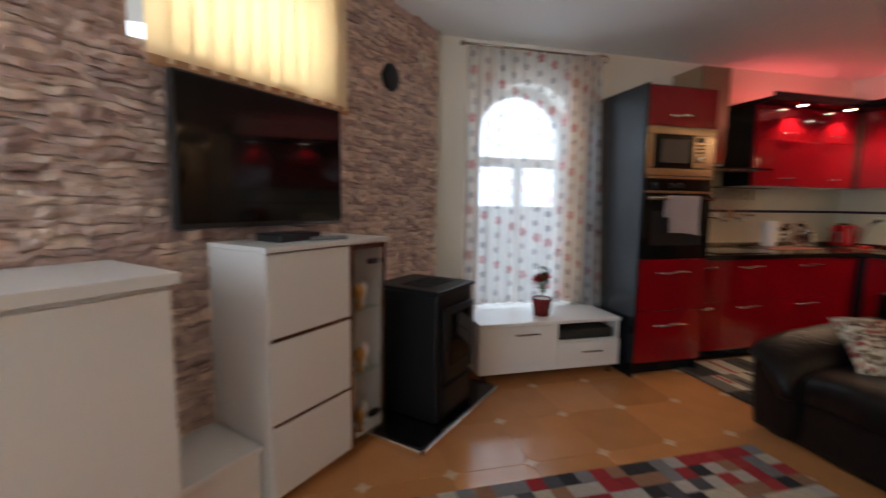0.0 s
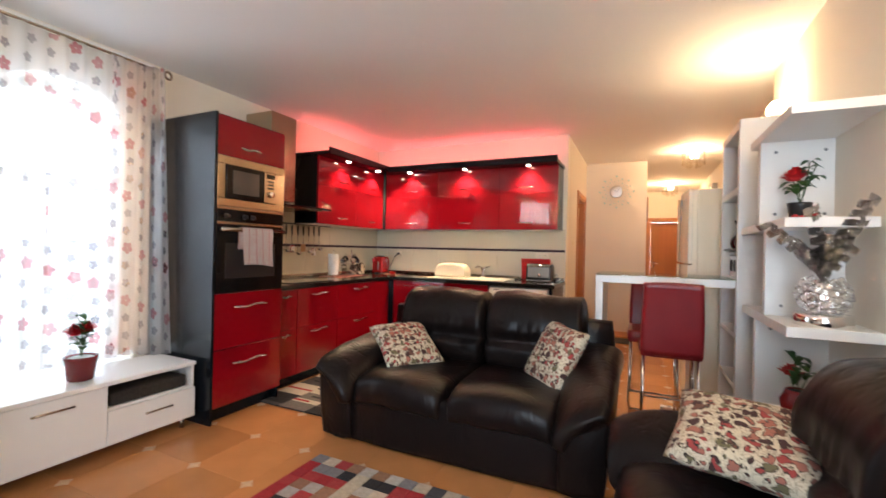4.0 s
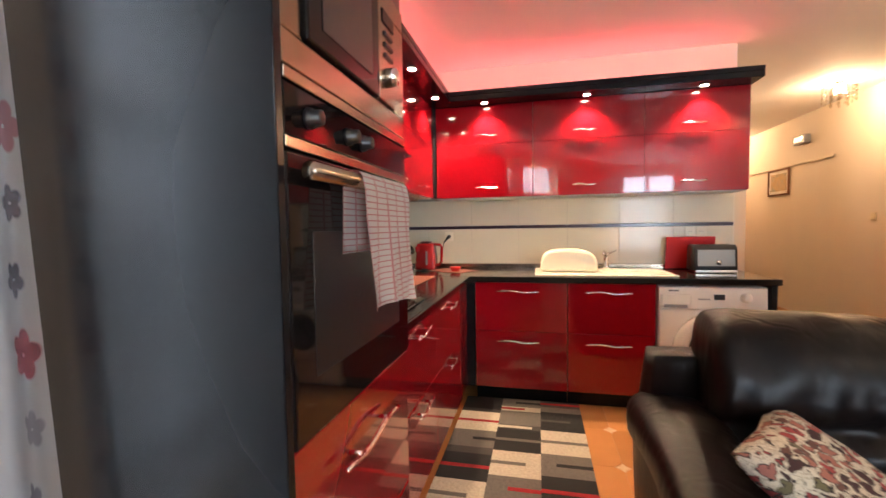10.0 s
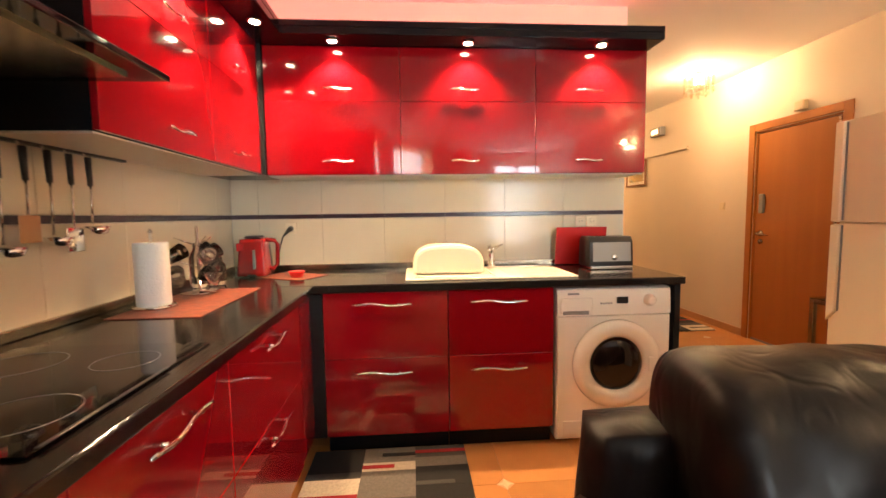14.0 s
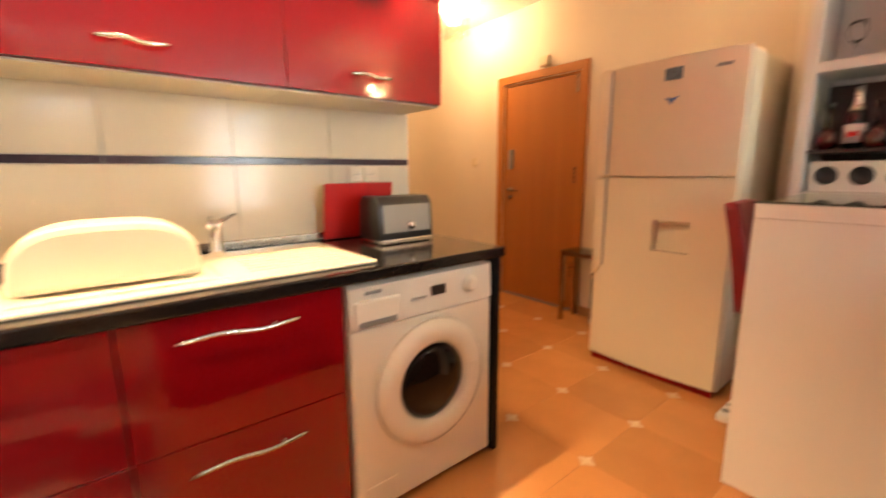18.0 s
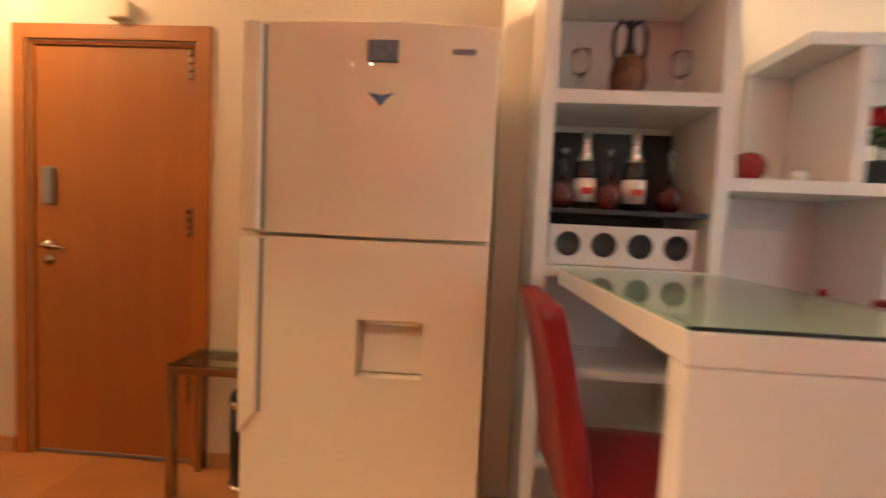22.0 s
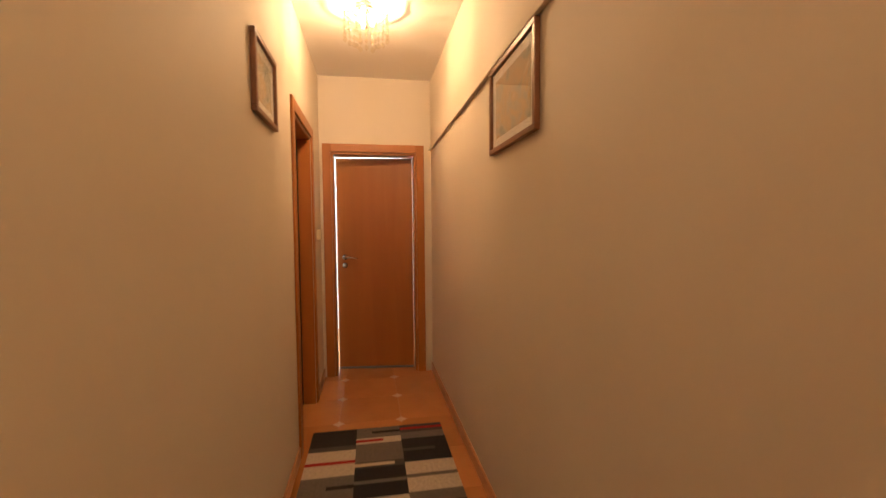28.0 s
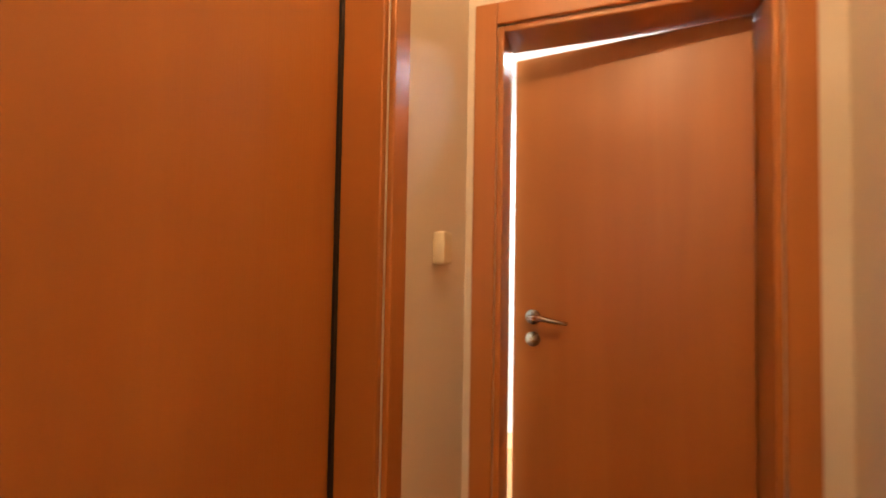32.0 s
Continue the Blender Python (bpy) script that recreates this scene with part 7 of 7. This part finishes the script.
def bowed(x0, x1, y, z0, z1, bow, thick):
    pts = [(x0 + (x1 - x0) * k / 40, y + bow * (1 - (2 * k / 40 - 1) ** 2)) for k in range(41)]
    return prism(pts + [(x1, y - thick), (x0, y - thick)], "z", z0, z1, 0.004)


part("freezer_door", bowed(fx0, fx1, fy, 1.168, 1.768, 0.025, 0.028), M["fridge"], fr, "cream bowed freezer door", False)
def bowed_slice(x0, x1, z0, z1, back=0.028):
    bow = lambda x: 0.025 * (1 - (2 * (x - fx0) / (fx1 - fx0) - 1) ** 2)
    pts = [(x0 + (x1 - x0) * k / 8, fy + bow(x0 + (x1 - x0) * k / 8)) for k in range(9)]
    return prism(pts + [(x1, fy - back), (x0, fy - back)], "z", z0, z1)


door_bm = join(bowed_slice(fx0, 4.378, 0.05, 1.158), bowed_slice(4.572, fx1, 0.05, 1.158), bowed_slice(4.378, 4.572, 0.05, 0.76), bowed_slice(4.378, 4.572, 0.93, 1.158), box(4.37, fy - 0.06, 0.75, 4.58, fy - 0.046, 0.94))
bmesh.ops.remove_doubles(door_bm, verts=door_bm.verts[:], dist=1e-5)
fdoor = part("fridge_door", door_bm, M["fridge"], fr, "cream bowed refrigerator door")
part("freezer_handle", box(4.868, fy + 0.004, 1.172, 4.922, fy + 0.030, 1.764, 0.008), M["fridge"], fr, "raised vertical grip strip")
# solid grey strips colour in the shade of the slits beside both grips
part("grip_groove", box(4.861, fy + 0.004, 1.18, 4.868, fy + 0.0145, 1.756), M["grey"], fr, "grey strip standing in for the shaded grip slit")
part("fridge_handle", prism([(4.922, 0.56), (4.922, 1.154), (4.868, 1.154), (4.868, 0.63)], "y", fy + 0.004, fy + 0.030, 0.008), M["fridge"], fr, "raised vertical grip strip")
part("grip_groove", box(4.861, fy + 0.004, 0.63, 4.868, fy + 0.0145, 1.150), M["grey"], fr, "grey strip standing in for the shaded grip slit")
part("dispenser_back", prism([(fy - 0.045, 0.765), (fy - 0.02, 0.765), (fy - 0.045, 0.925)], "x", 4.3785, 4.5715), M["fridge"], fdoor, "sloped dispenser recess")
part("dispenser_lip", box(4.40, fy - 0.01, 0.915, 4.55, fy + 0.012, 0.9285, 0.003), M["fridge"], fdoor)
for hx in (4.24, 4.88):
    part("foot", lathe([(0.02, 0), (0.02, 0.03)], hx, fy - 0.06, 0.0, 12), M["plastic"], fr)
# the plate's red paints the reddish reflection under the fridge
part("kick_plate", box(fx0 + 0.01, fy - 0.03, 0.0, fx1 - 0.01, fy - 0.02, 0.048), M["redplastic"], fr, "kick plate with a reddish reflection put into its colour")
part("logo_mark", box(4.265, fy + 0.012, 1.685, 4.33, fy + 0.0155, 1.70), M["grey"], fr)
M["magnet"] = mat("magnet_print", (0.10, 0.16, 0.20), 0.3, var=0.9, scale=40)
solo("fridge_magnet", box(4.48, fy + 0.0235, 1.655, 4.565, fy + 0.032, 1.715, 0.002), M["magnet"], "small framed picture magnet on the fridge", "magnet")
solo("fridge_magnet", moved(prism([(-0.035, 0.012), (0.0, 0.004), (0.035, 0.012), (0.012, -0.008), (0.0, -0.025), (-0.012, -0.008)], "y", 0, 0.006), pose(4.525, fy + 0.0235, 1.56)), M["blue"], "blue butterfly magnet on the fridge", "magnet")

# side table with a pedal bin beneath
tb2 = thing("side_table", "metal side table with a glass top beside the fridge", "table", (5.24, -0.92, 0))
part("glass_top", box(4.97, -1.005, 0.575, 5.495, -0.775, 0.583, 0.003), M["greenpane"], tb2, "greenish glass top")
for x in (4.99, 5.475):
    for y in (-0.985, -0.795):
        part("leg", box(x - 0.017, y - 0.017, 0.0, x + 0.017, y + 0.017, 0.574, 0.003), M["steel"], tb2, "square metal leg")
for r in ((5.008, -0.812, 5.457, -0.778), (5.008, -1.002, 5.457, -0.968), (5.458, -0.967, 5.492, -0.813), (4.973, -0.967, 5.007, -0.813)):
    part("rail", box(r[0], r[1], 0.54, r[2], r[3], 0.574, 0.003), M["steel"], tb2)
pb = thing("pedal_bin", "black and chrome round bin under the side table", "bin", (5.20, -0.915, 0))
part("body", lathe([(0.072, 0.03), (0.076, 0.035), (0.080, 0.38), (0.076, 0.38)], 5.20, -0.915, 0.0, 28), M["plastic"], pb, "black bin body", True)
part("base_ring", lathe([(0.080, 0.0), (0.083, 0.004), (0.083, 0.026), (0.074, 0.032)], 5.20, -0.915, 0.0, 28), M["chrome"], pb, "chrome base ring", True)
part("rim", lathe([(0.081, 0.375), (0.084, 0.38), (0.084, 0.405), (0.078, 0.41)], 5.20, -0.915, 0.0, 28), M["chrome"], pb, "chrome rim", True)
part("lid", lathe([(0.080, 0.408), (0.074, 0.43), (0.045, 0.445), (0.0, 0.45)], 5.20, -0.915, 0.0, 28), M["plastic"], pb, "black domed lid", True)
tp = thing("trinket_box", "dark painted round box with a small figure on its lid", "ornament", (5.16, -0.89, 0.584))
part("drum", lathe([(0.058, 0), (0.062, 0.006), (0.062, 0.085), (0.058, 0.09)], 5.16, -0.89, 0.584, 24), M["brownvase"], tp, "", True)
part("lid", lathe([(0.064, 0.09), (0.066, 0.096), (0.05, 0.108), (0.015, 0.112)], 5.16, -0.89, 0.584, 24), M["paper"], tp, "pale lid", True)
part("figure_knob", lathe([(0.02, 0.112), (0.014, 0.13), (0.020, 0.155), (0.010, 0.17), (0.016, 0.185), (0.0, 0.20)], 5.16, -0.89, 0.584, 14), M["picframe"], tp, "dark knob", True)

# lamps
for wx, wy, wz in WALL_LAMPS:
    w = thing("wall_lamp", "small wall lamp with a frosted bowl lit warm", "wall lamp", (wx, wy, wz), "wall lamps")
    part("bracket", join(box(wx - 0.03, Y_RIGHT + 0.001, wz - 0.05, wx + 0.03, Y_RIGHT + 0.012, wz + 0.01, 0.004), tube([(wx, Y_RIGHT + 0.012, wz - 0.04), (wx - 0.05, wy + 0.02, wz - 0.065), (wx, wy + 0.03, wz - 0.075), (wx + 0.06, wy + 0.03, wz - 0.06), (wx + 0.115, wy + 0.03, wz - 0.075)], [0.006, 0.010, 0.011, 0.010, 0.005], 8)), M["chrome"], w, "curved chrome bracket", True)
    part("shade", moved(puff(0, 0, 0, 0.20, 0.07, 0.05, 0.4, 6), pose(wx, wy - 0.01, wz - 0.012)), M["bulb"], w, "glowing frosted glass shade", True)
M["crystal"] = thin_pane("crystal_drop", (0.93, 0.91, 0.86), 1.0)
for hx, hy in HALL_LAMPS:
    c = thing("ceiling_lamp", "round ceiling lamp hung with crystal drops, lit warm", "ceiling lamp", (hx, hy, CEIL - 0.25), "corridor lamps")
    part("canopy", lathe([(0.0, -0.032), (0.034, -0.032), (0.046, -0.022), (0.050, -0.0005), (0.0, -0.0005)], hx, hy, CEIL, 28), M["chrome"], c, "chrome canopy", True)
    for rad, drop in ((0.125, 0.048), (0.078, 0.040)):
        part("ring", tube([(hx + rad * math.cos(2 * math.pi * k / 32), hy + rad * math.sin(2 * math.pi * k / 32), CEIL - drop) for k in range(33)], 0.0028, 6), M["chrome"], c, "thin chrome ring", True)
    for a in (0, 1.571, 3.142, 4.712):
        part("arm", tube([(hx, hy, CEIL - 0.030), (hx + 0.125 * math.cos(a), hy + 0.125 * math.sin(a), CEIL - 0.048)], 0.0025, 6), M["chrome"], c)
    for a in (0.5, 2.594, 4.689):
        bx, by = hx + 0.035 * math.cos(a), hy + 0.035 * math.sin(a)
        part("bulb", lathe([(0.0, -0.120), (0.010, -0.115), (0.013, -0.100), (0.011, -0.065), (0.008, -0.030), (0, -0.030)], bx, by, CEIL, 14), M["bulb"], c, "lit capsule bulb", True).visible_shadow = False
    for count, rad, first, drops in ((14, 0.125, 0.070, 4), (6, 0.070, 0.150, 3)):
        for k in range(count):
            a = 2 * math.pi * (k + 0.5 * (rad < 0.1)) / count
            px, py = hx + rad * math.cos(a), hy + rad * math.sin(a)
            bm = tube([(px, py, CEIL - first + 0.016), (px, py, CEIL - first - 0.04 * (drops - 1))], 0.0008, 4)
            for j in range(drops):
                bmesh.ops.create_icosphere(bm, subdivisions=1, radius=0.0145 if j < drops - 1 else 0.017, matrix=Matrix.Translation((px, py, CEIL - first - j * 0.040)) @ Matrix.Diagonal((0.85, 0.85, 1.15, 1)))
            part("crystal_drop", bm, M["crystal"], c, "string of clear crystal drops", False)

# sunburst clock
M["dial"] = mat("brushed_silver", (0.62, 0.60, 0.57), 0.38, 0.8, var=0.06, bump=0.004, fine=200)
ck = thing("sunburst_clock", "silver sunburst wall clock with crystal tipped rays", "clock", (7.1, 0.35, 2.18))
CX, CY, CZ = X_CLOCK - 0.02, 0.357, 2.158
part("dial", moved(lathe([(0.085, -0.02), (0.09, 0.0), (0.085, 0.012), (0.075, 0.014), (0.0, 0.012)], 0, 0, 0, 36), pose(CX, CY, CZ, 0, -90)), M["dial"], ck, "brushed silver dial", True)
part("hour_hand", moved(box(-0.003, -0.004, 0.0, 0.003, 0.0, 0.045), pose(CX - 0.016, CY, CZ, -60, 0, 0)), M["plastic"], ck)
part("minute_hand", moved(box(-0.003, -0.003, 0.0, 0.003, 0.0, 0.07), pose(CX - 0.018, CY, CZ, 35, 0, 0)), M["plastic"], ck)
M["aqua"] = mat("pale_aqua_crystal", (0.45, 0.68, 0.66), 0.05, bump=0, coat=0.8)
for k in range(32):
    a, r = 2 * math.pi * k / 32, (0.235, 0.17, 0.205, 0.15)[k % 4]
    e = (CX, CY + r * math.cos(a), CZ + r * math.sin(a))
    ray = part("ray", tube([(CX, CY + 0.08 * math.cos(a), CZ + 0.08 * math.sin(a)), e], 0.0026, 5), M["dial"], ck, "thin metal ray")
    bm = bmesh.new()
    bmesh.ops.create_icosphere(bm, subdivisions=1, radius=(0.015, 0.009, 0.012, 0.008)[k % 4], matrix=Matrix.Translation(e))
    part("crystal", bm, M["aqua"], ray, "pale aqua crystal tip", True)

# corridor details
structure("cable_duct", box(7.34, Y_HALL + 0.0005, 1.985, X_END - 0.001, Y_HALL + 0.022, 2.012, 0.004), M["wall_hall"], "cream cable duct along the corridor wall", "trim")


def art(name):
    m = mat(name, (0.45, 0.42, 0.33), 0.8, var=0.4, scale=10, bump=0.0)
    nn, ll = m.node_tree.nodes, m.node_tree.links
    v, tcx, rp = nn.new("ShaderNodeTexNoise"), nn.new("ShaderNodeTexCoord"), nn.new("ShaderNodeValToRGB")
    v.inputs["Scale"].default_value, v.inputs["Detail"].default_value, v.inputs["Distortion"].default_value = 9, 6, 1.2
    ll.new(tcx.outputs["Object"], v.inputs["Vector"])
    cols_ = [(0.16, 0.20, 0.17), (0.42, 0.40, 0.30), (0.55, 0.36, 0.14), (0.62, 0.60, 0.52)]
    for k, c_ in enumerate(cols_):
        e_ = rp.color_ramp.elements[k] if k < 2 else rp.color_ramp.elements.new(0.3 + 0.15 * k)
        e_.position, e_.color = 0.3 + 0.13 * k, (*c_, 1)
    ll.new(v.outputs["Fac"], rp.inputs[0])
    ll.new(rp.outputs[0], nn["Principled BSDF"].inputs["Base Color"])
    return m


M["art"] = art("faded_landscape_print")


def picture(x0, x1, z0, z1, y, s, label):
    p = thing("picture_frame", label, "picture", ((x0 + x1) / 2, y, z0), "corridor pictures")
    b = lambda a0, b0, a1, b1, d0, d1, bv=0.0: box(a0, min(y + s * d0, y + s * d1), b0, a1, max(y + s * d0, y + s * d1), b1, bv)
    w = 0.022
    for r in ((x0, z0, x1, z0 + w), (x0, z1 - w, x1, z1), (x0, z0 + w, x0 + w, z1 - w), (x1 - w, z0 + w, x1, z1 - w)):
        part("frame_bar", b(*r, 0.001, 0.022, 0.003), M["picframe"], p, "dark wooden frame bar")
    part("mount", b(x0 + w, z0 + w, x1 - w, z1 - w, 0.002, 0.008), M["paper"], p, "cream mount")
    part("print", b(x0 + 0.065, z0 + 0.06, x1 - 0.065, z1 - 0.06, 0.008, 0.009), M["art"], p, "faded landscape print")
    g = part("glass", b(x0 + w, z0 + w, x1 - w, z1 - w, 0.013, 0.015), M["pane"], p)
    g.visible_shadow = False


picture(8.225, 8.75, 1.62, 1.98, Y_HALL, 1, "dark framed landscape print on the corridor wall")
picture(8.56, 8.92, 1.735, 2.035, Y_HALL_L, -1, "dark framed small print on the corridor wall")
picture(7.39, 7.754, 1.748, 2.10, Y_HALL_L, -1, "dark framed small print near the corridor corner")
vent = thing("emergency_light", "grey emergency light box high on the corridor wall", "light", (7.92, -1.0, 2.24))
part("body", box(7.80, Y_HALL + 0.001, 2.23, 8.04, Y_HALL + 0.075, 2.335, 0.008), M["grey"], vent)
part("reflector", box(7.84, Y_HALL + 0.075, 2.25, 8.0, Y_HALL + 0.08, 2.315, 0.003), M["chrome"], vent)


def switch(x, y, z, s, label, axis="y"):
    w = thing("light_switch", label, "switch", (x, y, z), "light switches")
    part("plate", box(x - 0.038, min(y, y + s * 0.008), z - 0.040, x + 0.038, max(y, y + s * 0.008), z + 0.040, 0.004), M["ivory"], w)
    part("rocker", moved(box(-0.030, -0.004, -0.030, 0.030, 0.006, 0.030, 0.003), pose(x, y + s * 0.007, z, 5 * s)), M["ivory"], w)


switch(6.755, Y_HALL, 1.295, 1, "ivory light switch on the corridor wall")
solo("light_switch", puff(10.43, Y_HALL_L - 0.016, 1.255, 0.072, 0.032, 0.088, 0.30, 8), M["ivory"], "rounded ivory light switch by the corridor door", "switch", "light switches", smooth=True)
switch(5.93, Y_NOOK, 1.36, -1, "ivory light switch on the nook wall")
switch(5.82, Y_NOOK, 1.36, -1, "ivory light switch on the nook wall")
solo("door_chime", box(5.83, Y_HALL + 0.001, 2.07, 5.93, Y_HALL + 0.045, 2.15, 0.010), M["ivory"], "small ivory door chime above the entrance door", "chime")

# ---- floor: tiles with small star insets ----
floor = structure("floor", box(-2.4, -2.0, -0.12, 12.6, 3.8, -0.0016), M["grout"], "orange terracotta tile floor with pale star insets", "floor")
TILE = 0.415
M["tile"] = mat("terracotta_tile", (0.49, 0.215, 0.075), 0.17, var=0.16, scale=5, bump=0.006, fine=40)
n, l = M["tile"].node_tree.nodes, M["tile"].node_tree.links
info, hsv = n.new("ShaderNodeObjectInfo"), n.new("ShaderNodeHueSaturation")
mr = n.new("ShaderNodeMapRange")
mr.inputs["To Min"].default_value, mr.inputs["To Max"].default_value = 0.88, 1.10
l.new(info.outputs["Random"], mr.inputs["Value"])
l.new(mr.outputs[0], hsv.inputs["Value"])
l.new([x for x in n if x.type == "MIX"][0].outputs["Result"], hsv.inputs["Color"])
l.new(hsv.outputs[0], n["Principled BSDF"].inputs["Base Color"])
M["inset"] = mat("grey_star_inset", (0.60, 0.42, 0.26), 0.25, var=0.2, scale=30)
c, h = 0.042, TILE / 2 - 0.0008
octo = [(-h + c, -h), (h - c, -h), (h, -h + c), (h, h - c), (h - c, h), (-h + c, h), (-h, h - c), (-h, -h + c)]
tile_mesh = mesh_of("tile", prism(octo, "z", -0.008, 0.0, 0.0008), M["tile"], False)
star = [(0.040 * math.cos(k * math.pi / 4) * (1 if k % 2 == 0 else 0.45), 0.040 * math.sin(k * math.pi / 4) * (1 if k % 2 == 0 else 0.45)) for k in range(8)]
star_mesh = mesh_of("star_inset", prism(star, "z", -0.008, -0.0005), M["inset"], False)
tiles, rest = [], []
for i in range(-12, 26):
    for j in range(-8, 6):
        x, y = 2.28 + (i - 0.5) * TILE, 1.83 + (j - 0.5) * TILE
        if x < -2.3 or x > 12.4 or y > 3.35 or y < -1.15 or (y - x > 2.6) or (x > 5.6 and y > 1.0):
            continue
        tiles.append((x, y))
near = sorted(tiles, key=lambda p: (p[0] < -0.6 or p[0] > 10.9 or p[1] > 3.0, abs(p[0] - 4.5)))[:300]
for x, y in near:
    ob = new("tile", tile_mesh)
    ob.location, ob.parent = (x, y, 0), floor
for x, y in [p for p in tiles if p not in near]:
    rest.append(prism([(x + a, y + b) for a, b in octo], "z", -0.008, 0.0))
if rest:
    part("far_tiles", join(*rest), M["tile"], floor)["kind"] = "stuff"
for x, y in near:
    ob = new("star_inset", star_mesh)
    ob.location, ob.parent = (x + TILE / 2, y + TILE / 2, 0), floor
